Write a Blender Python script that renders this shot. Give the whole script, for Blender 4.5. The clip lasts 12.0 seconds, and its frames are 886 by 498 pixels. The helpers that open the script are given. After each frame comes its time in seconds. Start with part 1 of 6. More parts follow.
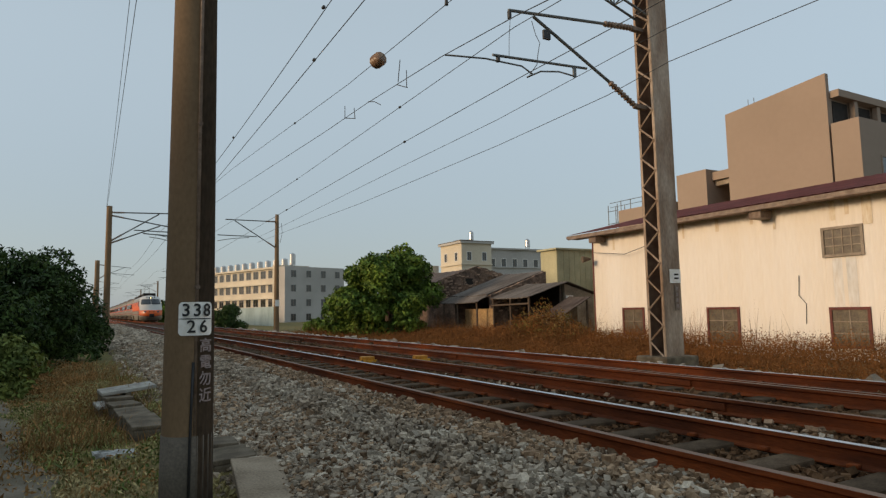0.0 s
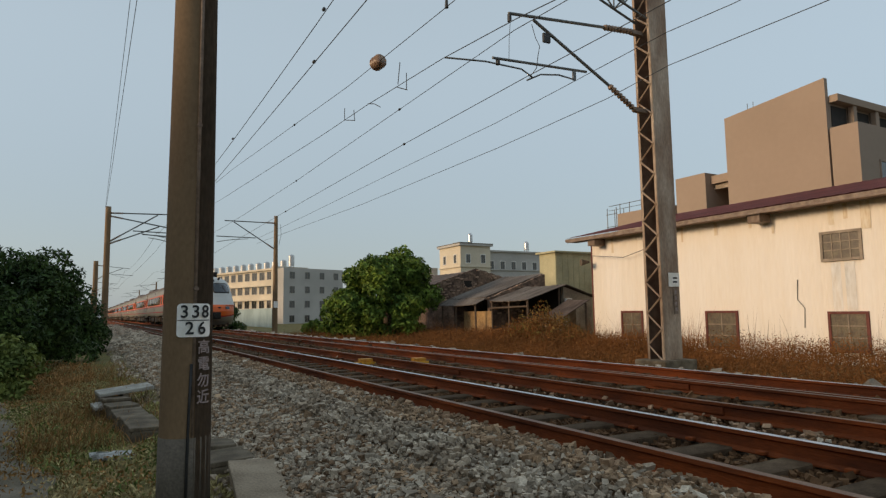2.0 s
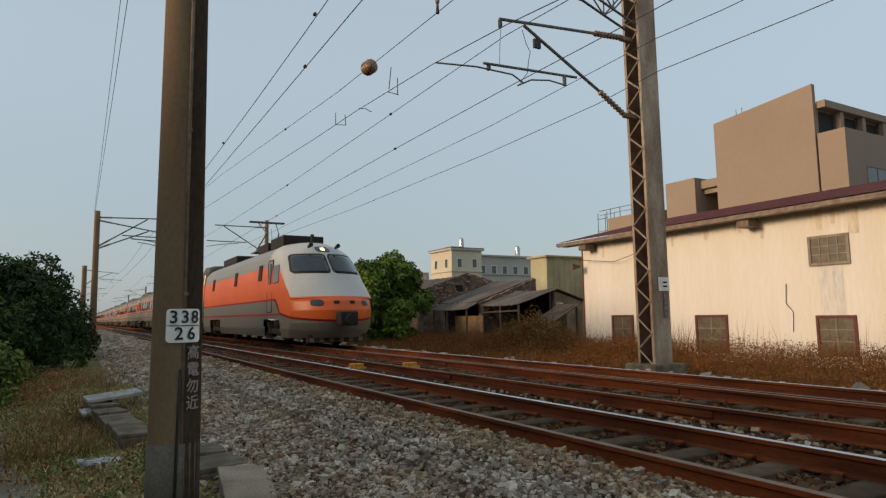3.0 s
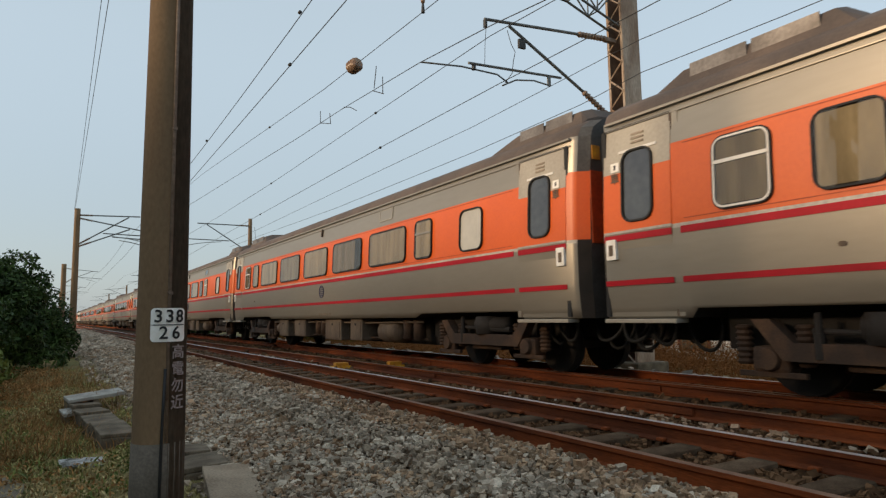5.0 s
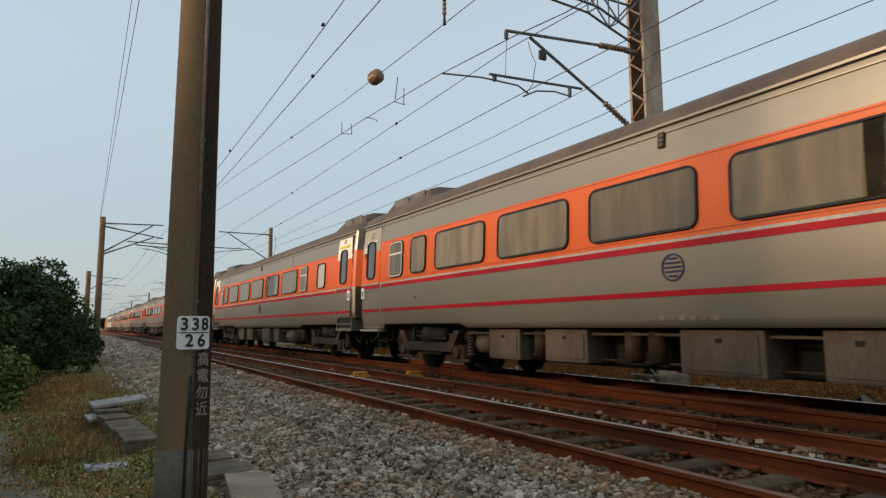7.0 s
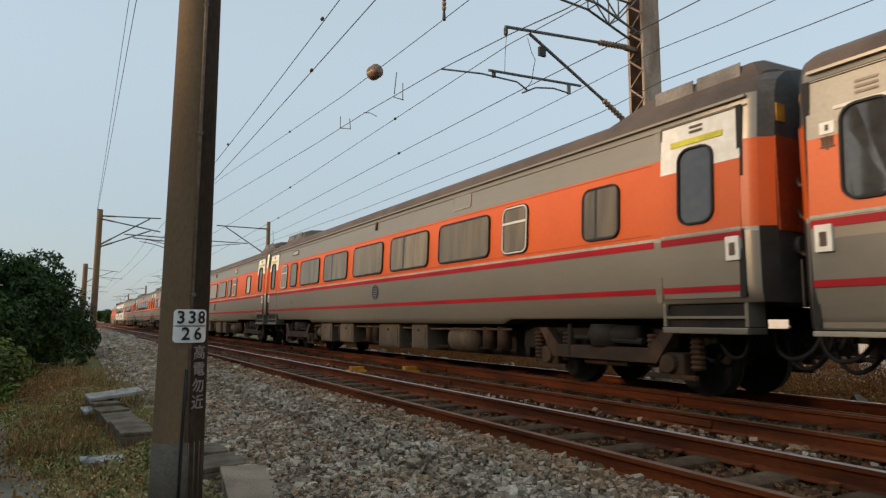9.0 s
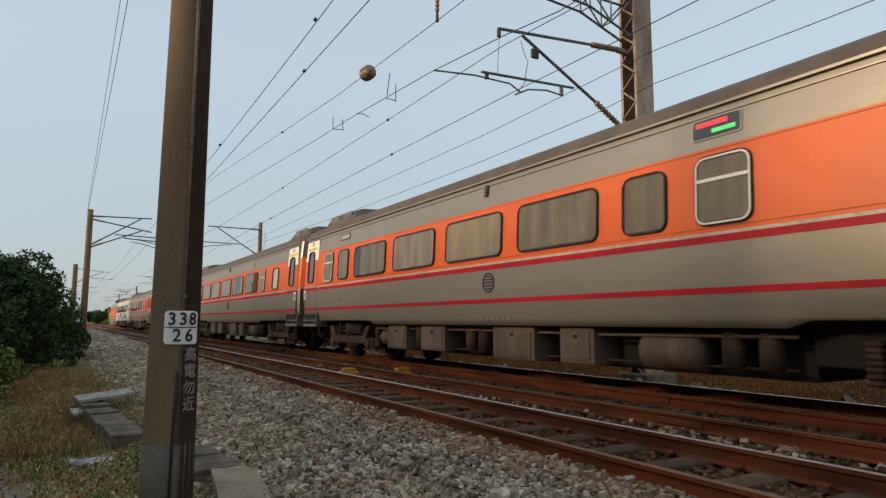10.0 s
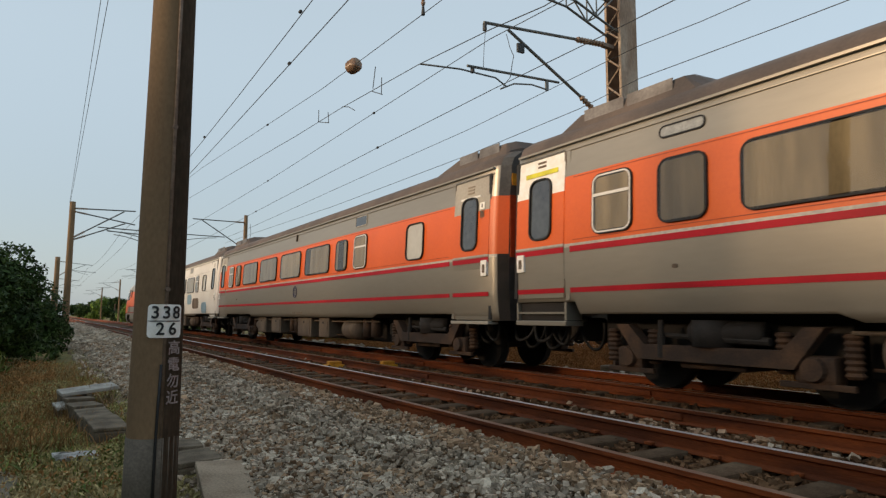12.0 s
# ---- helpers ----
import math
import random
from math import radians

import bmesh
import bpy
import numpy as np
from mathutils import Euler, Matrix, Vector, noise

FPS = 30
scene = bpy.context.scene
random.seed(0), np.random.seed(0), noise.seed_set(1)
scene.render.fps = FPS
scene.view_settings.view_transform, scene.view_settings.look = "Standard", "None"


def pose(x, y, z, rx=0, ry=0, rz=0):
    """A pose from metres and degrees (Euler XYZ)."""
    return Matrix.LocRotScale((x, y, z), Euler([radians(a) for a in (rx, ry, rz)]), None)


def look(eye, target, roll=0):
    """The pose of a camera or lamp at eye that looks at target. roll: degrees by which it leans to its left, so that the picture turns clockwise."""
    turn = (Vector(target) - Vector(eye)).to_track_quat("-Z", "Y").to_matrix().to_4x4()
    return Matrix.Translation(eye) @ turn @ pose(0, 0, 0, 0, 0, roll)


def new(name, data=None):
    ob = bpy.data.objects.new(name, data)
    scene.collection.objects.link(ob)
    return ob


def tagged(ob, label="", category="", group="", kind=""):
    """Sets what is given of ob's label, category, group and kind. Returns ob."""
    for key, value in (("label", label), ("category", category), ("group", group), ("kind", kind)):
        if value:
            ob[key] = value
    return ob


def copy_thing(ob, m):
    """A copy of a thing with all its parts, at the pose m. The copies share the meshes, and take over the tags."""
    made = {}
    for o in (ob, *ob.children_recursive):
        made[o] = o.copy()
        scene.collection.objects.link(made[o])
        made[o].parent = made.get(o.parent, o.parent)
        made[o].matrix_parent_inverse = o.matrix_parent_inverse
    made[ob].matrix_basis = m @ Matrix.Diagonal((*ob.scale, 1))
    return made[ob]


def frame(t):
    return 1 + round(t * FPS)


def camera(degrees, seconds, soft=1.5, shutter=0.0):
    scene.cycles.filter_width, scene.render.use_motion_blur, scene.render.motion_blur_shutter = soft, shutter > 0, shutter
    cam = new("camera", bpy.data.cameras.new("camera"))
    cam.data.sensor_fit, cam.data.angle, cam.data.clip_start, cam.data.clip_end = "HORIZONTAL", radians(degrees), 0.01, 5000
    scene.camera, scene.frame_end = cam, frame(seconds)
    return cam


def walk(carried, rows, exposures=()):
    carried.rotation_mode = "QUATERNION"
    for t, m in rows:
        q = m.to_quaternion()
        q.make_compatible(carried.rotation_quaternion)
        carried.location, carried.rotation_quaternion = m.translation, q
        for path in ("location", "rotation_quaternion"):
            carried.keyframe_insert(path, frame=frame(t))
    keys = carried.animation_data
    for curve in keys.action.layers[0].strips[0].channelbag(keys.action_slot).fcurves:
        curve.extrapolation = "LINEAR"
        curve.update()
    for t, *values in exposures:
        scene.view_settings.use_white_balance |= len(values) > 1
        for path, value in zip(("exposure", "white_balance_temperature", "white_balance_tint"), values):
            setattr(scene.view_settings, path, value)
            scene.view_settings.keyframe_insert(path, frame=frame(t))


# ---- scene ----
EYE = Vector((0.0, 0.0, 0.926))
# seconds, turn to the right of the track, tilt, lean, and the small sway of the hand-held eye
TURNS = [(0, 29.22, 5.5, -1.09, 0, 0, 0),
         (0.5, 29.36, 5.64, -0.86, -0.003, -0.003, 0.004),
         (1, 29.48, 5.79, -0.81, -0.003, -0.006, 0.006),
         (1.5, 29.3, 5.59, -0.86, -0.002, -0.001, 0.005),
         (2, 29.32, 5.7, -0.81, -0, 0.001, 0.004),
         (2.5, 29.37, 6.15, -0.92, 0.002, -0.001, 0.011),
         (3, 30.11, 6.09, -0.91, 0.001, -0.012, 0.007),
         (5, 31.52, 5.96, -0.94, -0.025, -0.039, 0.009),
         (5.5, 31.23, 6.29, -0.75, -0.032, -0.034, 0.016),
         (6, 30.61, 6.7, -1.18, -0.05, -0.041, 0.016),
         (6.5, 30.06, 6.79, -1.07, -0.066, -0.086, 0.024),
         (7, 29.85, 6.86, -0.39, -0.063, -0.046, 0.014),
         (9, 30.06, 6.49, 0.13, -0.062, -0.053, 0.012),
         (9.5, 30.26, 6.43, 0.32, -0.06, -0.05, 0.015),
         (10, 30.74, 6.59, 0.19, -0.062, -0.052, 0.017),
         (10.5, 31.26, 6.27, 0.31, -0.065, -0.065, 0.011),
         (11, 31.6, 6.1, 0.44, -0.063, -0.068, 0.011),
         (11.5, 31.82, 5.92, 0.46, -0.062, -0.086, 0.012),
         (12, 31.95, 5.99, 0.17, -0.062, -0.102, 0.019)]
cam = camera(70.0, 12.0, soft=1.3, shutter=0.03)
walk(cam, [(t, pose(EYE.x + dx, EYE.y + dy, EYE.z + dz, 90 + p, 0, -y) @ pose(0, 0, 0, 0, 0, r)) for t, y, p, r, dx, dy, dz in TURNS],
     exposures=[(0.0, 0.0, 7050, 12), (3.0, 0.0, 7050, 12), (5.0, 0.23, 7050, 12), (12.0, 0.23, 7050, 12)])

# ---- light: low evening sun across the track, hazy sky ----
SUN_EL, SUN_AZ = 14.0, -80.0            # degrees; azimuth from +y towards +x
world = bpy.data.worlds.new("sky")
scene.world = world
world.use_nodes = True
wn = world.node_tree.nodes
sky = wn.new("ShaderNodeTexSky")
sky.sky_type, sky.sun_disc = "NISHITA", False
sky.sun_elevation, sky.sun_rotation = radians(SUN_EL), radians(SUN_AZ)
sky.air_density, sky.dust_density, sky.ozone_density = 1.0, 1.5, 2.0
# thin even haze over the clear sky
haze, gain = wn.new("ShaderNodeMix"), wn.new("ShaderNodeMix")
for node, kind in ((gain, "MULTIPLY"), (haze, "ADD")):
    node.data_type, node.blend_type = "RGBA", kind
    node.inputs["Factor"].default_value = 1.0
gain.inputs["B"].default_value = (0.05, 0.047, 0.045, 1)
# the haze is duller towards the horizon
place, height, rise, veil = wn.new("ShaderNodeTexCoord"), wn.new("ShaderNodeSeparateXYZ"), wn.new("ShaderNodeMapRange"), wn.new("ShaderNodeMix")
rise.interpolation_type = "SMOOTHSTEP"
rise.inputs["From Min"].default_value, rise.inputs["From Max"].default_value = -0.02, 0.4
veil.data_type = "RGBA"
veil.inputs["A"].default_value, veil.inputs["B"].default_value = (0.265, 0.335, 0.395, 1), (0.365, 0.465, 0.545, 1)
world.node_tree.links.new(place.outputs["Generated"], height.inputs[0])
world.node_tree.links.new(height.outputs["Z"], rise.inputs["Value"])
world.node_tree.links.new(rise.outputs[0], veil.inputs["Factor"])
world.node_tree.links.new(veil.outputs["Result"], haze.inputs["B"])
world.node_tree.links.new(sky.outputs[0], gain.inputs["A"])
world.node_tree.links.new(gain.outputs["Result"], haze.inputs["A"])
world.node_tree.links.new(haze.outputs["Result"], wn["Background"].inputs[0])
wn["Background"].inputs[1].default_value = 1.0
sun = new("sun", bpy.data.lights.new("sun", "SUN"))
sun.data.energy, sun.data.angle, sun.data.color = 2.4, radians(12.0), (1.0, 0.75, 0.5)
sdir = Vector((math.sin(radians(SUN_AZ)) * math.cos(radians(SUN_EL)), math.cos(radians(SUN_AZ)) * math.cos(radians(SUN_EL)), math.sin(radians(SUN_EL))))
sun.matrix_world = look(sdir * 50, (0, 0, 0))


# ---- materials ----
def mat(name, base, rough=0.7, metal=0.0, second=None, scale=6.0, fine=60.0, bump=0.15, mix=0.5, streak=(1, 1, 1), rand=0.0, island=False, spec=0.5):
    m = bpy.data.materials.new(name)
    m.use_nodes = True
    nt, n = m.node_tree, m.node_tree.nodes
    b = n["Principled BSDF"]
    b.inputs["Roughness"].default_value, b.inputs["Metallic"].default_value = rough, metal
    b.inputs["Specular IOR Level"].default_value = spec
    tc = n.new("ShaderNodeTexCoord")
    mp = n.new("ShaderNodeMapping")
    mp.inputs["Scale"].default_value = streak
    nt.links.new(tc.outputs["Object"], mp.inputs["Vector"])
    big, small = n.new("ShaderNodeTexNoise"), n.new("ShaderNodeTexNoise")
    for t, s, d in ((big, scale, 4), (small, fine, 3)):
        t.inputs["Scale"].default_value, t.inputs["Detail"].default_value = s, d
        nt.links.new(mp.outputs[0], t.inputs["Vector"])
    second = second or tuple(c * 0.72 for c in base)
    ramp = n.new("ShaderNodeValToRGB")
    ramp.color_ramp.elements[0].position, ramp.color_ramp.elements[1].position = 0.38, 0.66
    ramp.color_ramp.elements[0].color, ramp.color_ramp.elements[1].color = (*second, 1), (*base, 1)
    nt.links.new(big.outputs["Fac"], ramp.inputs[0])
    col = n.new("ShaderNodeMix")
    col.data_type, col.blend_type = "RGBA", "OVERLAY"
    col.inputs["Factor"].default_value = mix
    nt.links.new(ramp.outputs[0], col.inputs["A"])
    nt.links.new(small.outputs["Fac"], col.inputs["B"])
    out = col.outputs["Result"]
    if rand:
        src = n.new("ShaderNodeNewGeometry").outputs["Random Per Island"] if island else n.new("ShaderNodeObjectInfo").outputs["Random"]
        mr, hsv = n.new("ShaderNodeMapRange"), n.new("ShaderNodeHueSaturation")
        mr.inputs["To Min"].default_value, mr.inputs["To Max"].default_value = 1 - rand, 1 + rand
        nt.links.new(src, mr.inputs["Value"])
        nt.links.new(mr.outputs[0], hsv.inputs["Value"])
        nt.links.new(out, hsv.inputs["Color"])
        out = hsv.outputs[0]
    nt.links.new(out, b.inputs["Base Color"])
    bp = n.new("ShaderNodeBump")
    bp.inputs["Strength"].default_value, bp.inputs["Distance"].default_value = bump, 0.01
    nt.links.new(small.outputs["Fac"], bp.inputs["Height"])
    nt.links.new(bp.outputs[0], b.inputs["Normal"])
    return m


M = dict(
    ground=mat("dry_earth", (0.23, 0.16, 0.075), 0.95, second=(0.135, 0.13, 0.05), scale=1.2, fine=40, bump=0.6, spec=0.1),
    path=mat("grey_path", (0.21, 0.18, 0.14), 0.95, second=(0.14, 0.12, 0.085), scale=2, fine=50, bump=0.4, spec=0.1),
    bed=mat("ballast_bed", (0.12, 0.075, 0.045), 0.95, second=(0.055, 0.032, 0.018), scale=14, fine=70, bump=1.0, spec=0.1),
    stone=mat("ballast_stone", (0.48, 0.41, 0.32), 0.85, second=(0.3, 0.235, 0.17), scale=2.5, fine=60, bump=0.3, rand=0.42, island=True, spec=0.15),
    brown_stone=mat("brown_stone", (0.39, 0.27, 0.17), 0.9, second=(0.22, 0.14, 0.085), scale=2, fine=60, bump=0.3, rand=0.5, island=True, spec=0.12),
    tan_stone=mat("tan_stone", (0.42, 0.28, 0.18), 0.9, second=(0.26, 0.16, 0.1), scale=2, fine=60, bump=0.3, rand=0.4, island=True, spec=0.1),
    rust_stone=mat("rusty_stone", (0.17, 0.095, 0.05), 0.9, second=(0.085, 0.044, 0.022), scale=2, fine=60, bump=0.3, rand=0.5, island=True, spec=0.1),
    rust=mat("rusty_steel", (0.25, 0.058, 0.014), 0.75, second=(0.1, 0.026, 0.009), scale=5, fine=90, bump=0.4, streak=(1, 0.15, 1), spec=0.2),
    railtop=mat("worn_rail_top", (0.72, 0.73, 0.75), 0.5, 0.85, second=(0.58, 0.57, 0.57), scale=3, fine=80, bump=0.03),
    railtop_dull=mat("dull_rail_top", (0.25, 0.15, 0.095), 0.6, 0.15, second=(0.17, 0.085, 0.05), scale=3, fine=80, bump=0.05),
    sleeper=mat("sleeper_concrete", (0.135, 0.094, 0.06), 0.9, second=(0.07, 0.045, 0.028), scale=5, fine=60, bump=0.4, rand=0.2, spec=0.08),
    concrete=mat("pole_concrete", (0.225, 0.145, 0.08), 0.85, second=(0.175, 0.113, 0.064), scale=1.2, fine=45, bump=0.2, mix=0.25, streak=(1, 1, 0.5), spec=0.25),
    pole_shade=mat("dark_pole_shade", (0.12, 0.084, 0.056), 0.85, second=(0.085, 0.06, 0.04), scale=2, fine=40, bump=0.2, streak=(1, 1, 0.3), spec=0.2),
    sleeve=mat("grey_sleeve", (0.135, 0.11, 0.085), 0.9, second=(0.1, 0.083, 0.062), scale=3, fine=50, bump=0.3),
    pale=mat("pale_cement", (0.4, 0.38, 0.33), 0.9, second=(0.25, 0.23, 0.2), scale=5, fine=60, bump=0.4),
    cement=mat("grey_cement", (0.21, 0.17, 0.122), 0.9, second=(0.105, 0.083, 0.058), scale=4, fine=60, bump=0.5, spec=0.15),
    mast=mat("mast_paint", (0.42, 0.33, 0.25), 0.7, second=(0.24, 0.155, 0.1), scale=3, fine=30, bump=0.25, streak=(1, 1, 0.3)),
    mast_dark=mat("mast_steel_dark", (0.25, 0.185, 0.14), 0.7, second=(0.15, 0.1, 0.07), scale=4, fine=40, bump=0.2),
    steel=mat("galvanised_steel", (0.16, 0.165, 0.16), 0.55, 0.5, scale=8, fine=60, bump=0.1),
    wire=mat("dark_wire", (0.045, 0.045, 0.045), 0.6, 0.3, scale=5, fine=20, bump=0.0),
    porcelain=mat("brown_porcelain", (0.3, 0.2, 0.13), 0.3, second=(0.2, 0.12, 0.08), scale=8, fine=40, bump=0.02),
    plate=mat("white_plate", (0.9, 0.89, 0.86), 0.6, second=(0.8, 0.77, 0.7), scale=10, fine=80, bump=0.05, mix=0.25),
    black=mat("black_paint", (0.015, 0.015, 0.015), 0.6, scale=5, fine=30, bump=0.0),
    faded=mat("faded_pale_paint", (0.34, 0.28, 0.27), 0.8, second=(0.24, 0.18, 0.16), scale=30, fine=120, bump=0.0),
    yellow=mat("yellow_paint", (0.75, 0.36, 0.02), 0.6, second=(0.5, 0.2, 0.02), scale=9, fine=60, bump=0.2),
    silver=mat("stainless_grey_paint", (0.305, 0.275, 0.226), 0.36, 0.45, second=(0.268, 0.24, 0.196), scale=0.5, fine=9, bump=0.01, mix=0.08, streak=(1, 0.3, 1.5)),
    orange=mat("orange_paint", (0.73, 0.118, 0.012), 0.42, second=(0.66, 0.103, 0.011), scale=0.8, fine=25, bump=0.015, mix=0.15),
    red=mat("crimson_stripe", (0.46, 0.006, 0.018), 0.5, spec=0.25, scale=1, fine=25, bump=0.01, mix=0.15),
    white=mat("white_paint", (0.75, 0.73, 0.68), 0.45, second=(0.66, 0.63, 0.58), scale=1, fine=25, bump=0.01, mix=0.2),
    roof=mat("grimy_train_roof", (0.13, 0.095, 0.075), 0.8, second=(0.085, 0.065, 0.055), scale=1.5, fine=30, bump=0.1, mix=0.3),
    # near-black: grime, with the shade below the floor put into the colour
    under=mat("grime_and_deep_shade", (0.022, 0.017, 0.014), 0.85, second=(0.012, 0.01, 0.008), scale=3, fine=40, bump=0.3),
    bogie=mat("bogie_brown", (0.085, 0.043, 0.021), 0.85, second=(0.032, 0.018, 0.011), scale=3, fine=40, bump=0.3),
    boxes=mat("equipment_box", (0.165, 0.12, 0.08), 0.75, second=(0.09, 0.062, 0.042), scale=2, fine=30, bump=0.1, streak=(1, 1, 0.3)),
    rubber=mat("black_rubber", (0.012, 0.012, 0.012), 0.75, scale=5, fine=40, bump=0.05),
    dark_glass=mat("dark_glass", (0.05, 0.052, 0.05), 0.06, second=(0.03, 0.03, 0.03), scale=2, fine=10, bump=0.0, spec=0.8),
    blue=mat("dark_blue_paint", (0.015, 0.02, 0.085), 0.5, scale=4, fine=30, bump=0.0),
    shed_wall=mat("cream_corrugated_wall", (0.8, 0.745, 0.67), 0.65, second=(0.765, 0.69, 0.59), scale=0.7, fine=12, bump=0.08, mix=0.15, streak=(1, 1, 0.14)),
    maroon=mat("maroon_metal_roof", (0.27, 0.085, 0.075), 0.7, spec=0.2, second=(0.2, 0.065, 0.06), scale=1, fine=20, bump=0.1),
    wood=mat("red_brown_frame", (0.15, 0.036, 0.026), 0.7, scale=5, fine=60, bump=0.2),
    grille=mat("window_grille", (0.3, 0.24, 0.18), 0.6, scale=5, fine=40, bump=0.1),
    tan=mat("tan_plaster", (0.325, 0.245, 0.187), 0.9, second=(0.295, 0.222, 0.168), scale=0.15, fine=3, bump=0.03, mix=0.06),
    cream=mat("cream_plaster", (0.62, 0.55, 0.43), 0.9, second=(0.52, 0.46, 0.36), scale=0.2, fine=6, bump=0.05, mix=0.2),
    grey=mat("grey_plaster", (0.46, 0.44, 0.41), 0.9, second=(0.38, 0.365, 0.34), scale=0.2, fine=6, bump=0.05, mix=0.2),
    olive=mat("olive_panel", (0.5, 0.46, 0.28), 0.7, scale=0.6, fine=12, bump=0.05, mix=0.2),
    brick=mat("dark_old_brick", (0.2, 0.13, 0.095), 0.95, second=(0.07, 0.048, 0.04), scale=3, fine=9, bump=0.8, mix=0.8),
    tin=mat("weathered_tin_roof", (0.13, 0.1, 0.085), 0.85, spec=0.2, second=(0.075, 0.056, 0.048), scale=1.2, fine=20, bump=0.3),
    bark=mat("bark", (0.12, 0.085, 0.06), 0.95, scale=8, fine=50, bump=0.8),
    leaf=mat("green_leaf", (0.16, 0.23, 0.035), 0.6, second=(0.06, 0.11, 0.02), scale=0.9, fine=8, bump=0.0, rand=0.5, island=True, mix=0.3, spec=0.15),
    leaf_dark=mat("dark_green_leaf", (0.05, 0.085, 0.02), 0.6, second=(0.022, 0.046, 0.013), scale=0.9, fine=8, bump=0.0, rand=0.5, island=True, mix=0.3, spec=0.15),
    leaf_pale=mat("yellow_green_leaf", (0.165, 0.195, 0.05), 0.7, second=(0.08, 0.115, 0.03), scale=2, fine=8, bump=0.0, rand=0.4, island=True, mix=0.3, spec=0.15),
    grass=mat("dull_grass", (0.32, 0.31, 0.115), 0.85, second=(0.42, 0.33, 0.165), scale=0.8, fine=6, bump=0.0, rand=0.4, island=True, mix=0.3, spec=0.15),
    straw=mat("dry_rust_grass", (0.26, 0.105, 0.034), 0.9, second=(0.17, 0.074, 0.026), scale=0.5, fine=6, bump=0.0, rand=0.24, island=True, mix=0.3, spec=0.1),
    seed=mat("pale_seed_head", (0.38, 0.27, 0.16), 0.9, scale=1, fine=6, bump=0.0, rand=0.4, island=True),
    dead=mat("dead_weed", (0.36, 0.19, 0.075), 0.9, second=(0.2, 0.115, 0.045), scale=1.0, fine=6, bump=0.0, rand=0.5, island=True, mix=0.3, spec=0.1),
    wall_weed=mat("dark_wall_weed", (0.17, 0.09, 0.04), 0.9, second=(0.09, 0.065, 0.03), scale=1.0, fine=6, bump=0.0, rand=0.5, island=True, mix=0.3, spec=0.1),
    weed_green=mat("olive_weed", (0.15, 0.13, 0.035), 0.85, second=(0.2, 0.11, 0.04), scale=0.7, fine=6, bump=0.0, rand=0.5, island=True, mix=0.3, spec=0.1),
    tank=mat("steel_water_tank", (0.55, 0.55, 0.55), 0.3, 0.8, scale=3, fine=20, bump=0.02),
)


# ---- building helpers ----
def empty(name, m=None, label="", category="", group="", kind=""):
    e = new(name)
    if m is not None:
        e.matrix_world = m
    return tagged(e, label, category, group, kind)


def part(name, bm, material, parent=None, label="", smooth=False):
    me = bpy.data.meshes.new(name)
    bm.to_mesh(me)
    bm.free()
    for m in material if isinstance(material, (list, tuple)) else [material]:
        me.materials.append(m)
    if smooth:
        me.shade_smooth()
    ob = new(name, me)
    ob.parent = parent
    return tagged(ob, label)


def raw(name, verts, faces, material, parent=None, smooth=False):
    me = bpy.data.meshes.new(name)
    me.from_pydata(verts, [], faces)
    me.materials.append(material)
    if smooth:
        me.shade_smooth()
    ob = new(name, me)
    ob.parent = parent
    return ob


def box(bm, lo, hi, bevel=0.0, m=None):
    v = bmesh.ops.create_cube(bm, size=1.0)["verts"]
    for w in v:
        w.co = Vector([lo[i] if w.co[i] < 0 else hi[i] for i in range(3)])
    if bevel:
        es = list({e for w in v for e in w.link_edges})
        bmesh.ops.bevel(bm, geom=es, offset=bevel, segments=2, affect="EDGES", profile=0.6)
    elif m is not None:
        bmesh.ops.transform(bm, matrix=m, verts=v)
    return bm


def boxm(lo, hi, bevel=0.0):
    return box(bmesh.new(), lo, hi, bevel)


def rod(bm, a, b, r, r2=None, seg=8):
    a, b = Vector(a), Vector(b)
    d = b - a
    v = bmesh.ops.create_cone(bm, cap_ends=True, segments=seg, radius1=r, radius2=r if r2 is None else r2, depth=d.length)["verts"]
    q = d.to_track_quat("Z", "Y").to_matrix().to_4x4()
    bmesh.ops.transform(bm, matrix=Matrix.Translation((a + b) / 2) @ q, verts=v)
    return bm


def rodm(a, b, r, r2=None, seg=8):
    return rod(bmesh.new(), a, b, r, r2, seg)


def line(name, pts, r, material, parent=None):
    """A wire along points, as one thin tube."""
    bm = bmesh.new()
    pts = [Vector(p) for p in pts]
    rows, seg = [], 6
    for i, p in enumerate(pts):
        d = (pts[min(i + 1, len(pts) - 1)] - pts[max(i - 1, 0)]).normalized()
        u = d.cross(Vector((0.31, 0.17, 0.93))).normalized()
        v = d.cross(u)
        rows.append([bm.verts.new(p + (u * math.cos(2 * math.pi * k / seg) + v * math.sin(2 * math.pi * k / seg)) * r) for k in range(seg)])
    for a, b in zip(rows, rows[1:]):
        for k in range(seg):
            bm.faces.new((a[k], a[(k + 1) % seg], b[(k + 1) % seg], b[k]))
    bm.faces.new(rows[0][::-1])
    bm.faces.new(rows[-1])
    bmesh.ops.recalc_face_normals(bm, faces=bm.faces)
    return part(name, bm, material, parent, smooth=True)


def rrect(y0, y1, z0, z1, r, n=4):
    """A rounded rectangle's outline in y and z."""
    out = []
    for cy, cz, a0 in ((y1 - r, z1 - r, 0), (y0 + r, z1 - r, 90), (y0 + r, z0 + r, 180), (y1 - r, z0 + r, 270)):
        out += [(cy + r * math.cos(radians(a0 + 90 * i / n)), cz + r * math.sin(radians(a0 + 90 * i / n))) for i in range(n + 1)]
    return out


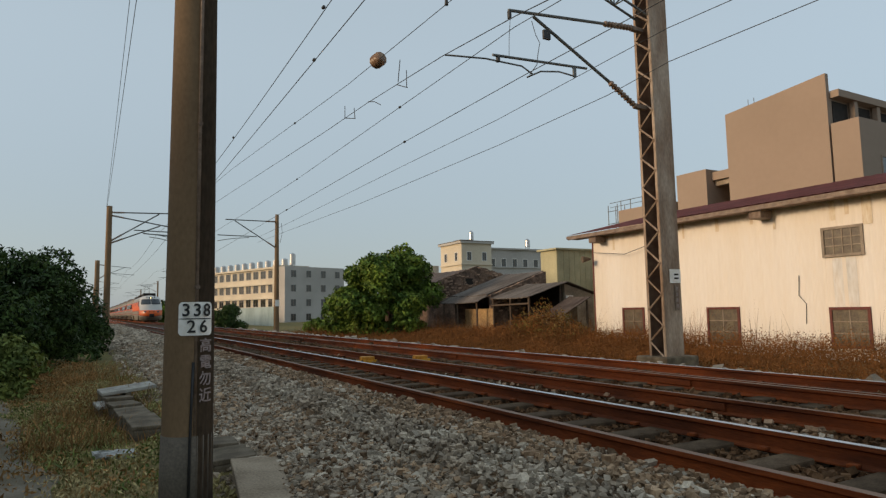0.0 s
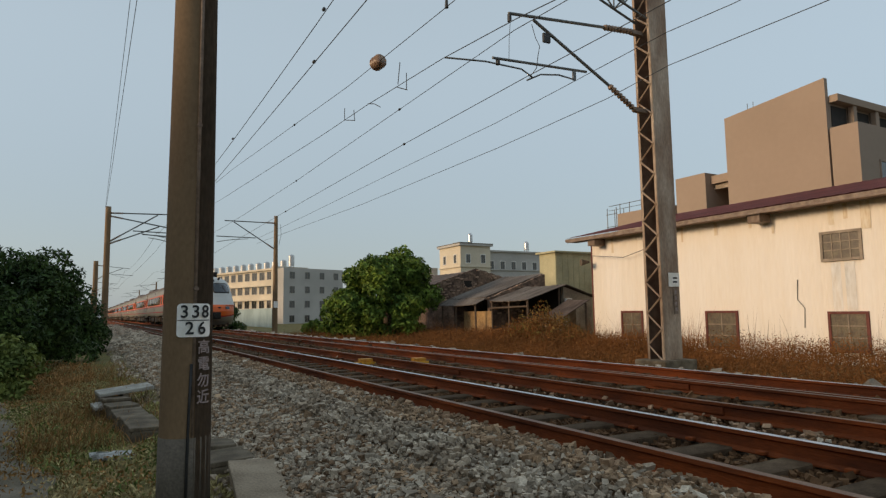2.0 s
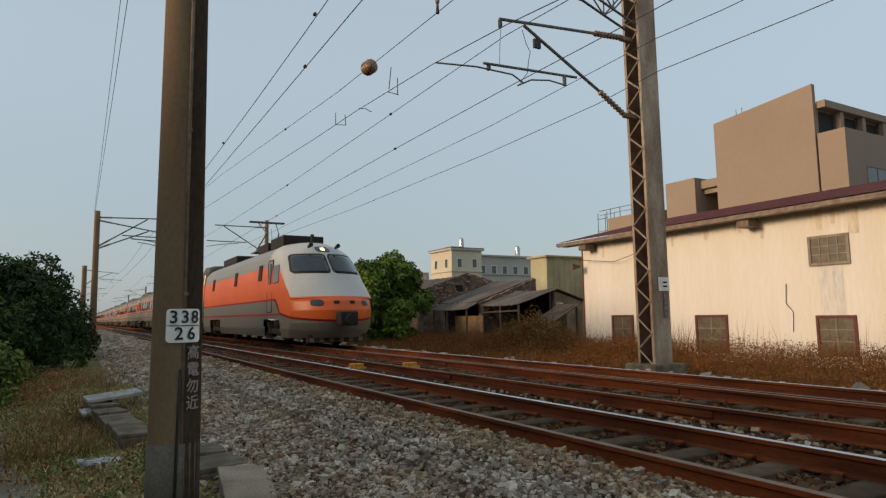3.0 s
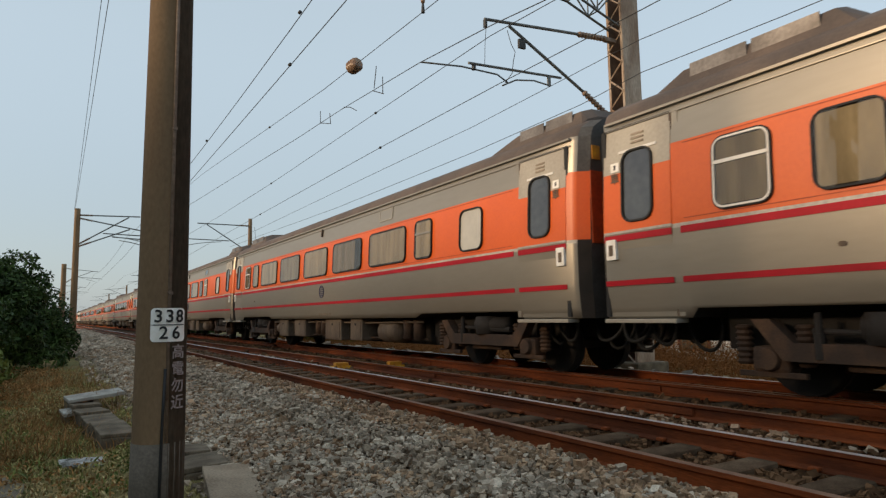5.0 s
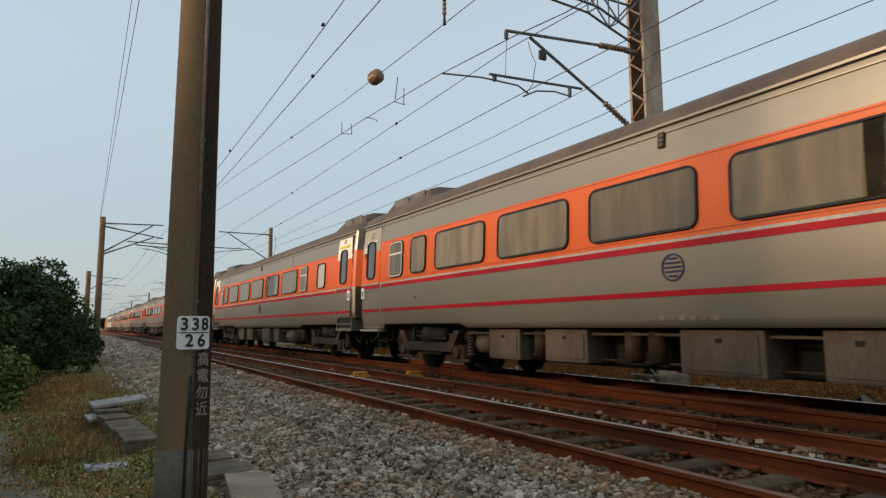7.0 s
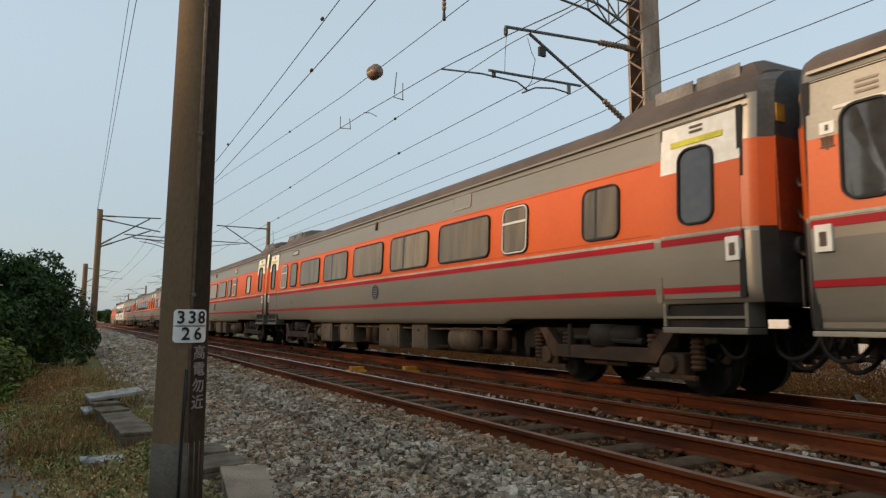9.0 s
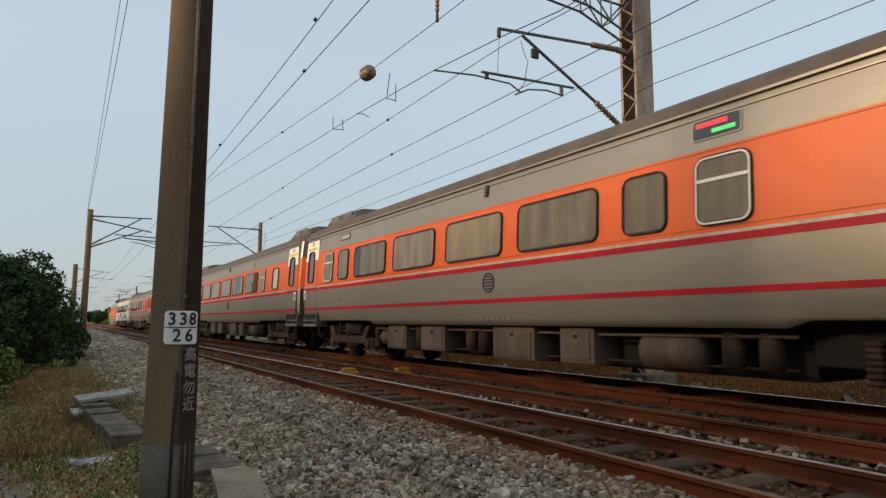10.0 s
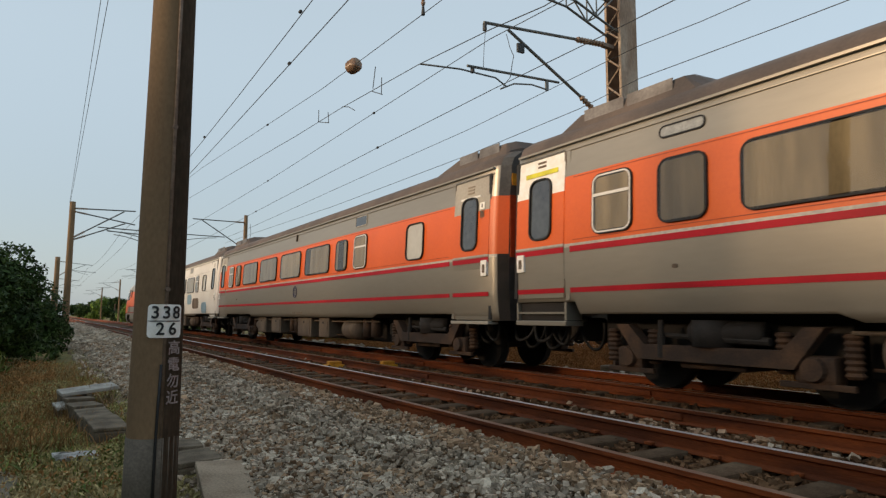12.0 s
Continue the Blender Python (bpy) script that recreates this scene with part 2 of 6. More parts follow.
def pane_mesh(y0, y1, z0, z1, r, xf, out=0.0, thick=0.012, sgn=-1):
    """A rounded pane on a side whose half width at height z is xf(z)."""
    bm = bmesh.new()
    ring = rrect(y0, y1, z0, z1, r)
    a = [bm.verts.new((sgn * (xf(z) + out), y, z)) for y, z in ring]
    b = [bm.verts.new((sgn * (xf(z) + out - thick), y, z)) for y, z in ring]
    bm.faces.new(a if sgn > 0 else a[::-1])
    for i in range(len(a)):
        j = (i + 1) % len(a)
        bm.faces.new((a[i], b[i], b[j], a[j]))
    bmesh.ops.recalc_face_normals(bm, faces=bm.faces)
    return bm


def ring_mesh(y0, y1, z0, z1, r, w, xf, out=0.0, thick=0.02, sgn=-1):
    """A rounded frame of width w round an opening."""
    bm = bmesh.new()
    o, i = rrect(y0 - w, y1 + w, z0 - w, z1 + w, r + w), rrect(y0, y1, z0, z1, r)
    vo = [bm.verts.new((sgn * (xf(z) + out), y, z)) for y, z in o]
    vi = [bm.verts.new((sgn * (xf(z) + out), y, z)) for y, z in i]
    bo = [bm.verts.new((sgn * (xf(z) + out - thick), y, z)) for y, z in o]
    bi = [bm.verts.new((sgn * (xf(z) + out - thick), y, z)) for y, z in i]
    n = len(vo)
    for k in range(n):
        j = (k + 1) % n
        bm.faces.new((vo[k], vo[j], vi[j], vi[k]))
        bm.faces.new((vo[k], bo[k], bo[j], vo[j]))
        bm.faces.new((vi[k], vi[j], bi[j], bi[k]))
    bmesh.ops.recalc_face_normals(bm, faces=bm.faces)
    return bm


def words(name, body, size, m, material, parent, kind="FONT"):
    cu = bpy.data.curves.new(name, "FONT")
    cu.body, cu.size, cu.align_x, cu.align_y, cu.extrude, cu.offset = body, size, "CENTER", "CENTER", 0.001, size * 0.016
    cu.materials.append(material)
    ob = new(name, cu)
    ob.parent = parent
    ob.matrix_local = m
    return ob


M["pale_blue"] = mat("pale_blue_paint", (0.25, 0.4, 0.5), 0.45, scale=1, fine=20, bump=0.0)
M["cream_line"] = mat("cream_line", (0.5, 0.46, 0.4), 0.45, scale=1, fine=20, bump=0.0)
M["fence_grey"] = mat("dull_plastic", (0.42, 0.42, 0.4), 0.6, scale=8, fine=40, bump=0.2)
M["old_plaster"] = mat("stained_plaster", (0.42, 0.36, 0.28), 0.9, second=(0.26, 0.21, 0.16), scale=1.2, fine=12, bump=0.3)
rng = np.random.default_rng(7)


# ---- ground ----
def ground_z(x, y):
    pts = [(-400, -1.0), (-8, -0.75), (-1.5, -0.68), (0.6, -0.62), (1.25, -0.5), (1.6, -0.38), (2.7, -0.2), (8.9, -0.2), (9.6, -0.28), (10.8, -0.55), (14, -0.85), (20, -1.0), (400, -1.2)]
    z = np.interp(x, [p[0] for p in pts], [p[1] for p in pts])
    return z + np.where((x > -3) & (x < 1.0), 0.05 * np.sin(1.7 * x + 0.9 * y) * np.cos(0.6 * y), 0)


def ground_sheet():
    xs = np.concatenate([[-900, -300, -100, -40, -20], np.arange(-12, 26.01, 0.4), [35, 60, 120, 300, 900]])
    ys = np.concatenate([[-300, -100, -40], np.arange(-12, 60.01, 0.6), [70, 90, 120, 180, 300, 600, 1500]])
    gx, gy = np.meshgrid(xs, ys)
    gz = ground_z(gx, gy)
    near = (np.abs(gx) < 26) & (gy < 60) & (gy > -12)
    gz = gz + near * rng.normal(0, 0.012, gx.shape)
    nx = len(xs)
    verts = np.stack([gx, gy, gz], -1).reshape(-1, 3).tolist()
    faces = [(j * nx + i, j * nx + i + 1, (j + 1) * nx + i + 1, (j + 1) * nx + i) for j in range(len(ys) - 1) for i in range(nx - 1)]
    ob = raw("ground", verts, faces, M["ground"], smooth=True)
    ob.data.materials.append(M["bed"])
    for p in ob.data.polygons:
        if 1.25 < p.center.x < 9.8:
            p.material_index = 1
    tagged(ob, "dry earth and grass verge with a grey ballast bed", "ground", kind="structure")


ground_sheet()


def path_edge(y):
    """Where the trodden path beside the verge ends towards the track."""
    return np.minimum(0.1, 0.72 - 0.139 * y) + 0.07 * np.sin(1.9 * y) + 0.05 * np.sin(4.3 * y + 1)


def path_sheet():
    ys, n = np.arange(-10, 17.6, 0.3), 12
    verts, faces = [], []
    for y in ys:
        for i in range(n + 1):
            x = path_edge(y) - 2.6 * (1 - i / n)
            side = min(i, n - i) / n
            verts.append((x, y, float(ground_z(x, y)) + 0.012 + 0.05 * min(1, side * 6) + 0.01 * math.sin(5 * x + 3 * y)))
    for j in range(len(ys) - 1):
        for i in range(n):
            k = j * (n + 1) + i
            faces.append((k, k + 1, k + n + 2, k + n + 1))
    tagged(raw("pavement", verts, faces, M["path"], smooth=True), "worn grey trodden path beside the grass verge", "path", kind="structure")


path_sheet()


# ---- tracks ----
RAIL_X = {"near": (3.35, 4.417), "far": (6.99, 8.057)}


def rail(xc, y0, y1, top, label, xo=0.0, yb=None, bendx=0.0):
    """A flat-bottomed rail with head, web and foot, its running face on top."""
    prof = [(-0.0325, 0), (-0.0325, -0.03), (-0.008, -0.045), (-0.008, -0.12), (-0.06, -0.14), (-0.06, -0.15), (0.06, -0.15), (0.06, -0.14), (0.008, -0.12), (0.008, -0.045), (0.0325, -0.03), (0.0325, 0)]
    bm = bmesh.new()
    ys = [y0 + (y1 - y0) * i / 24 for i in range(25)]
    rows = [[bm.verts.new((xc + px + bendx * max(0, (y - y0) / (y1 - y0)) ** 2, y, pz)) for px, pz in prof] for y in ys]
    for a, b in zip(rows, rows[1:]):
        for i in range(len(prof)):
            j = (i + 1) % len(prof)
            f = bm.faces.new((a[i], a[j], b[j], b[i]))
            f.material_index = 1 if i == len(prof) - 1 else 0
    bmesh.ops.recalc_face_normals(bm, faces=bm.faces)
    ob = part("rail", bm, [M["rust"], top])
    return tagged(ob, label, "rail", "running rails", "")


def clips(ob, xc):
    me = None
    for i in range(48):
        y = -2.0 + 0.626 * i
        for sx in (-1, 1):
            if me is None:
                c = part("fastening", boxm((-0.03, -0.035, -0.135), (0.03, 0.035, -0.11), 0.008), M["rust"], ob)
                me = c.data
            else:
                c = new("fastening", me)
                c.parent = ob
            c.location = (xc + sx * 0.085, y, 0)


clips(rail(3.35, -30, 420, M["railtop_dull"], "rusty brown steel rail with a dull head on concrete sleepers"), 3.35)
clips(rail(4.417, -30, 420, M["railtop"], "rusty steel rail with a bright polished head on sleepers"), 4.417)
clips(rail(6.99, -30, 420, M["railtop_dull"], "rusty steel rail of the far track under the train"), 6.99)
clips(rail(8.057, -30, 420, M["railtop"], "rusty steel rail of the far track beside dry grass"), 8.057)
spare = rail(5.62, -20, 60, M["railtop_dull"], "spare rusty rail lying between the two tracks", bendx=-1.1)
guard = rail(6.82, -20, 22, M["railtop_dull"], "rusty guard rail close beside the running rail", bendx=0.05)
for ob, x, ys in ((spare, 5.62, (4.5, 9.5)), (guard, 6.82, (6.0, 12.0, 18.0))):
    for y in ys:
        u = ((y + 20) / (80 if ob is spare else 42)) ** 2 * (-1.1 if ob is spare else 0.05)
        part("fishplate", boxm((x + u - 0.035, y - 0.3, -0.115), (x + u + 0.035, y + 0.3, -0.045), 0.006), M["rust"], ob, "bolted rusty joint bar")


def sleepers(xc, y0, y1, n, group):
    bm = boxm((-1.0, -0.12, -0.33), (1.0, 0.12, -0.135), 0.02)
    me = None
    for i in range(n):
        y = y0 + (y1 - y0) * i / (n - 1)
        if me is None:
            ob = part("sleeper", bm, M["sleeper"])
            me = ob.data
        else:
            ob = new("sleeper", me)
        ob.matrix_world = pose(xc + rng.normal(0, 0.01), y, rng.normal(0, 0.004), 0, 0, rng.normal(0, 0.5))
        tagged(ob, "weathered brown concrete sleeper under the rails", "sleeper", group)


sleepers(3.883, -6, 66, 116, "sleepers of the near track")
sleepers(7.523, -6, 66, 116, "sleepers of the far track")


def scatter(name, n, xr, yr, size, material, zoff, label, keep=None):
    """Broken stones strewn over a stretch: uneven blocks in one mesh."""
    x, y = rng.uniform(*xr, n), yr[0] + (yr[1] - yr[0]) * rng.uniform(0, 1, n) ** 1.6
    if keep is not None:
        ok = keep(x, y)
        x, y = x[ok], y[ok]
    n = len(x)
    s = rng.lognormal(math.log(size), 0.3, n) * (1 + np.clip((y - 6) / 25, 0, 1.2))
    base = np.array([(-1, -1, -1), (1, -1, -1), (1, 1, -1), (-1, 1, -1), (-1, -1, 1), (1, -1, 1), (1, 1, 1), (-1, 1, 1)]) * 0.66
    v = (base[None] + rng.uniform(-0.3, 0.3, (n, 8, 3))) * s[:, None, None] * rng.uniform(0.6, 1.15, (n, 1, 3)) * np.array([1.1, 1.1, 0.85])
    a, b = rng.uniform(0, 2 * np.pi, n), rng.normal(0, 0.6, n)
    ca, sa, cb, sb = np.cos(a), np.sin(a), np.cos(b), np.sin(b)
    vx, vy, vz = v[..., 0], v[..., 1], v[..., 2]
    vy, vz = vy * cb[:, None] - vz * sb[:, None], vy * sb[:, None] + vz * cb[:, None]
    vx, vy = vx * ca[:, None] - vy * sa[:, None], vx * sa[:, None] + vy * ca[:, None]
    z0 = ground_z(x, y) + zoff + rng.uniform(-0.01, 0.035, n)
    co = np.stack([vx + x[:, None], vy + y[:, None], vz + z0[:, None]], -1).reshape(-1, 3)
    f = np.array([(0, 2, 1), (0, 3, 2), (4, 5, 6), (4, 6, 7), (0, 1, 5), (0, 5, 4), (1, 2, 6), (1, 6, 5), (2, 3, 7), (2, 7, 6), (3, 0, 4), (3, 4, 7)])
    faces = (f[None] + (np.arange(n) * 8)[:, None, None]).reshape(-1, 3)
    ob = raw(name, co.tolist(), faces.tolist(), material)
    return tagged(ob, label, "ballast", kind="stuff")


scatter("ballast_shoulder", 46000, (1.25, 3.3), (1.2, 34), 0.0225, M["stone"], 0.0, "loose grey and brown broken ballast stones on the shoulder")
scatter("brown_ballast", 20000, (1.25, 3.3), (1.2, 34), 0.0215, M["brown_stone"], 0.004, "brown and tan stones mixed through the ballast shoulder")
scatter("far_ballast", 9000, (0.3, 3.3), (32, 95), 0.045, M["stone"], 0.0, "grey ballast shoulder in the distance")
scatter("ballast_fringe", 2600, (0.75, 1.5), (5.5, 32), 0.024, M["stone"], 0.0, "stray ballast stones along the edge of the verge", lambda x, y: x > rng.uniform(0.7, 1.5, len(x)))
scatter("ballast_rail_edge", 9000, (2.3, 3.26), (1.2, 30), 0.0225, M["stone"], 0.06, "ballast stones heaped against the near rail")
scatter("brown_ballast_edge", 7000, (2.75, 3.27), (1.2, 30), 0.022, M["brown_stone"], 0.075, "brown-stained ballast stones close to the near rail")
scatter("scattered_pale_stones", 150, (4.52, 5.4), (2.0, 20), 0.027, M["stone"], 0.03, "few pale stones beside the near track")
scatter("ballast_between_rails", 12000, (3.4, 4.38), (1.0, 30), 0.025, M["rust_stone"], 0.0, "rust-stained ballast stones between the sleepers")
scatter("ballast_between_tracks", 20000, (4.5, 6.95), (1.0, 32), 0.025, M["rust_stone"], 0.01, "rust-stained ballast stones between the tracks")
scatter("ballast_far_shoulder", 9000, (7.05, 10.3), (2.0, 45), 0.036, M["rust_stone"], 0.02, "rust-stained ballast along the far track")
scatter("pale_stones", 900, (8.3, 10.6), (3.0, 45), 0.05, M["stone"], 0.05, "pale stones along the far edge of the ballast")
scatter("tan_stones", 70, (5.0, 5.5), (3.2, 8.0), 0.03, M["tan_stone"], 0.04, "a few tan stones heaped between the tracks")


def marker(x, y):
    e = empty("track_marker", pose(x, y, -0.2), "small yellow painted block between the tracks", "marker", "yellow track markers")
    part("base", boxm((-0.2, -0.12, 0.0), (0.2, 0.12, 0.1), 0.01), M["yellow"], e)
    part("top", boxm((-0.13, -0.09, 0.1), (0.15, 0.09, 0.17), 0.015), M["yellow"], e)


marker(5.2, 12.72)
marker(6.2, 12.2)

# ---- near concrete pole with the distance board ----
POLE = (0.705, 5.45)


def concrete_pole(x, y, z0, z1, r0, r1, label):
    e = empty("catenary_pole", pose(x, y, 0), label, "pole", "catenary poles")
    bm = bmesh.new()
    seg, n = 20, 14
    rows = []
    for i in range(n + 1):
        z, r = z0 + (z1 - z0) * i / n, r0 + (r1 - r0) * i / n
        rows.append([bm.verts.new((r * math.cos(2 * math.pi * k / seg), r * math.sin(2 * math.pi * k / seg), z)) for k in range(seg)])
    for a, b in zip(rows, rows[1:]):
        for k in range(seg):
            bm.faces.new((a[k], a[(k + 1) % seg], b[(k + 1) % seg], b[k]))
    bm.faces.new(rows[-1])
    part("shaft", bm, M["concrete"], e, smooth=True)
    return e


pole = concrete_pole(*POLE, -0.75, 8.4, 0.196, 0.13, "tall tapered brown concrete catenary pole with a number board")
line("cable", [(-0.012, -0.211, -0.75), (-0.006, -0.205, -0.1), (0.0, -0.197, 0.2), (0.01, -0.193, 0.56)], 0.011, M["black"], pole)
pole.matrix_world = pose(*POLE, 0, 0, 0.1, 0)
part("base_sleeve", rodm((0, 0, -0.75), (0, 0, 0.0), 0.2, 0.195, 24), M["sleeve"], pole, "grey cement sleeve round the foot", True)
face = math.degrees(math.atan2(POLE[1], POLE[0])) + 180      # towards the viewer
def on_pole(z, off, turn=0.0, r=None):
    r = r or 0.196 - 0.066 * (z + 0.75) / 9.15
    a = radians(face + turn)
    return pose((r + off) * math.cos(a), (r + off) * math.sin(a), z, 90, 0, face + turn + 90)


def curved_plate(name, z0, z1, turn, half, off, material, parent):
    bm = bmesh.new()
    n, g = 12, []
    for z in (z0, z1):
        row = []
        for i in range(n + 1):
            a = radians(face + turn - half + 2 * half * i / n)
            r = 0.196 - 0.066 * (z + 0.75) / 9.15 + off
            row.append(bm.verts.new((r * math.cos(a), r * math.sin(a), z)))
        g.append(row)
    for i in range(n):
        bm.faces.new((g[0][i], g[0][i + 1], g[1][i + 1], g[1][i]))
    bmesh.ops.solidify(bm, geom=bm.faces[:], thickness=0.006)
    return part(name, bm, material, parent, smooth=False)


# dark curved strip stands in for shade on the pole's right side
pole_shade = curved_plate("cable_duct", -0.74, 8.3, 56, 36, 0.004, M["pole_shade"], pole)
tagged(pole_shade, "dark strip painted as the pole's shaded right side")


def board_plate(z0, z1, turn, half, off, r):
    """The white board: a plate bent round the pole, with rounded corners."""
    rad = lambda z: 0.196 - 0.066 * (z + 0.75) / 9.15 + off
    w = radians(half) * 0.185
    bm = bmesh.new()
    ring = rrect(-w, w, z0, z1, r, 4)
    fine = []
    for k, (u, z) in enumerate(ring):
        u2, z2 = ring[(k + 1) % len(ring)]
        m = max(1, int(abs(u2 - u) / 0.02))
        fine += [(u + (u2 - u) * q / m, z + (z2 - z) * q / m) for q in range(m)]
    at = lambda u, z, o: ((rad(z) + o) * math.cos(radians(face + turn) + u / 0.185), (rad(z) + o) * math.sin(radians(face + turn) + u / 0.185), z)
    cz = (z0 + z1) / 2
    rows = [[bm.verts.new(at(u, cz + (z - cz) * q, o)) for u, z in fine] for q, o in ((1.0, -0.006), (1.0, 0.0), (0.5, 0.0), (0.02, 0.0))]
    for a, b in zip(rows, rows[1:]):
        for i in range(len(a)):
            j = (i + 1) % len(a)
            bm.faces.new((a[i], a[j], b[j], b[i]))
    bmesh.ops.remove_doubles(bm, verts=bm.verts[:], dist=0.0008)
    bmesh.ops.recalc_face_normals(bm, faces=bm.faces)
    return part("number_board", bm, M["plate"], pole, "white number board with black stencilled numerals")


board_plate(0.765, 1.024, 16, 40, 0.012, 0.03)
curved_plate("dividing_line", 0.891, 0.898, 16, 34, 0.017, M["black"], pole)
for s, z, tl in (("3", 0.957, -7), ("3", 0.957, 16), ("8", 0.957, 38), ("2", 0.83, 4), ("6", 0.83, 30)):
    words("numeral", s, 0.135, on_pole(z, 0.022, tl), M["black"], pole)
for i, s in enumerate("高電勿近"):
    words("character", s, 0.115, on_pole(0.68 - 0.128 * i, 0.012, 38), M["faded"], pole)
cond = part("conduit", rodm((0, 0, -0.7), (0.0, 0, 8.0), 0.014), M["mast_dark"], pole, "dark cable pipe strapped to the pole", True)
cond.matrix_local = Matrix.Translation((0.18 * math.cos(radians(face + 16)), 0.18 * math.sin(radians(face + 16)), 0)) @ pose(0, 0, 0, 0, 0, 0)
for z in (-0.5, 1.14, 2.45, 3.55):
    b = part("bolt", rodm((0, 0, -0.02), (0, 0, 0.03), 0.022, 0.018), M["mast_dark"], pole)
    b.matrix_local = on_pole(z, 0.0, 16)
bm = bmesh.new()
bmesh.ops.create_cone(bm, cap_ends=False, segments=20, radius1=0.203, radius2=0.203, depth=0.02)
bmesh.ops.translate(bm, vec=(0, 0, -0.52), verts=bm.verts[:])
part("strap", bm, M["mast_dark"], pole)


# ---- far poles ----
def insulator(name, a, b, r, parent, n=7):
    bm = rodm(a, b, r * 0.5)
    a, b = Vector(a), Vector(b)
    for i in range(n):
        p = a.lerp(b, (i + 0.5) / n)
        d = (b - a).normalized() * ((b - a).length / n * 0.3)
        rod(bm, p - d, p + d, r, r * 0.7, 10)
    return part(name, bm, M["porcelain"], parent, "ribbed brown porcelain insulator", True)


def cantilever(e, sx, xm, top, low):
    """Bracket arms from a pole towards the track, sx the side they reach to."""
    tip, jt = xm + sx * 3.6, xm + sx * 1.5
    part("top_tube", rodm((xm + sx * 0.9, 0, top - 0.1), (tip, 0, top - 0.35), 0.03), M["steel"], e)
    insulator("insulator", (xm + sx * 0.2, 0, top), (xm + sx * 0.9, 0, top - 0.1), 0.07, e)
    part("diagonal_tube", rodm((xm + sx * 0.8, 0, low + 0.45), (xm + sx * 2.95, 0, top - 0.3), 0.03), M["steel"], e)
    insulator("insulator", (xm + sx * 0.2, 0, low), (xm + sx * 0.8, 0, low + 0.45), 0.07, e)
    part("steady_tube", rodm((jt, 0, low + 0.68), (xm + sx * 4.0, 0, low + 0.5), 0.025), M["steel"], e)
    part("registration_arm", rodm((xm + sx * 1.7, 0, low + 0.6), (xm + sx * 3.2, 0, low + 0.2), 0.015), M["steel"], e)
    return e


def far_pole(x, y, h, r, sx, label):
    e = concrete_pole(x, y, -1.0, h, r, r * 0.85, label)
    cantilever(e, sx, 0, h - 0.5, h - 2.2)
    return e


def bracket_set(e, x0, tubes, thin):
    """Insulated bracket tubes from a pole at x0; each runs from (x, z) to (x, z)."""
    for name, a, b in tubes:
        a, b = Vector((a[0] - x0, 0, a[1])), Vector((b[0] - x0, 0, b[1]))
        u = a.lerp(b, min(0.3, 0.7 / (b - a).length))
        if name == "tube":
            insulator("insulator", a, u, 0.075, e)
            part("bracket_tube", rodm(u, b, 0.04), M["steel"], e)
        else:
            part("steady_tube", rodm(a, b, thin), M["steel"], e)
    for name, a, b in tubes:
        if name == "arm":
            line("registration_arm", [(b[0] - x0 + (a[0] - b[0]) * u, 0, b[1] - 0.1 - 0.35 * (1 - u) ** 2) for u in (0, 0.2, 0.45, 0.8)], thin * 0.7, M["steel"], e)


# the pole beside the trees carries two overlapping sets of brackets
twin = concrete_pole(0.95, 45, -1.0, 7.9, 0.2, 0.165, "tall dark concrete catenary pole with two bracket sets")
bracket_set(twin, 0.95, [("tube", (1.1, 7.5), (4.5, 7.61)), ("tube", (1.1, 5.7), (3.84, 7.53)), ("arm", (2.38, 6.42), (4.9, 6.37)),
                         ("tube", (1.1, 7.3), (4.5, 6.72)), ("tube", (1.1, 5.55), (3.92, 6.76)), ("arm", (2.92, 6.22), (4.8, 6.13))], 0.035)
slim = concrete_pole(12.74, 49.5, -1.0, 8.66, 0.22, 0.14, "slim dark catenary pole with bracket arms beside the far track")
bracket_set(slim, 12.74, [("tube", (12.6, 8.09), (8.84, 8.08)), ("tube", (12.6, 6.06), (9.51, 8.02)), ("arm", (11.18, 6.85), (8.28, 6.87))], 0.035)
line("cable", [(0.35, 0, 8.0), (0.42, 0, 7.2), (0.25, 0, 6.4)], 0.015, M["wire"], slim)
part("number_plate", boxm((-0.17, -0.24, 1.45), (0.17, -0.225, 1.95)), M["plate"], slim, "small white plate on the pole")
far_pole(0.72, 86, 7.6, 0.3, 1, "pale concrete catenary pole in the distance")
far_pole(0.9, 127, 7.6, 0.2, 1, "distant dark catenary pole beside the track")
far_pole(0.9, 168, 7.6, 0.2, 1, "distant dark catenary pole beside the track")
far_pole(12.0, 92, 7.6, 0.16, -1, "distant dark catenary pole beside the far track")
far_pole(11.6, 135, 7.6, 0.16, -1, "distant dark catenary pole beside the far track")
far_pole(11.4, 178, 7.6, 0.16, -1, "distant dark catenary pole beside the far track")


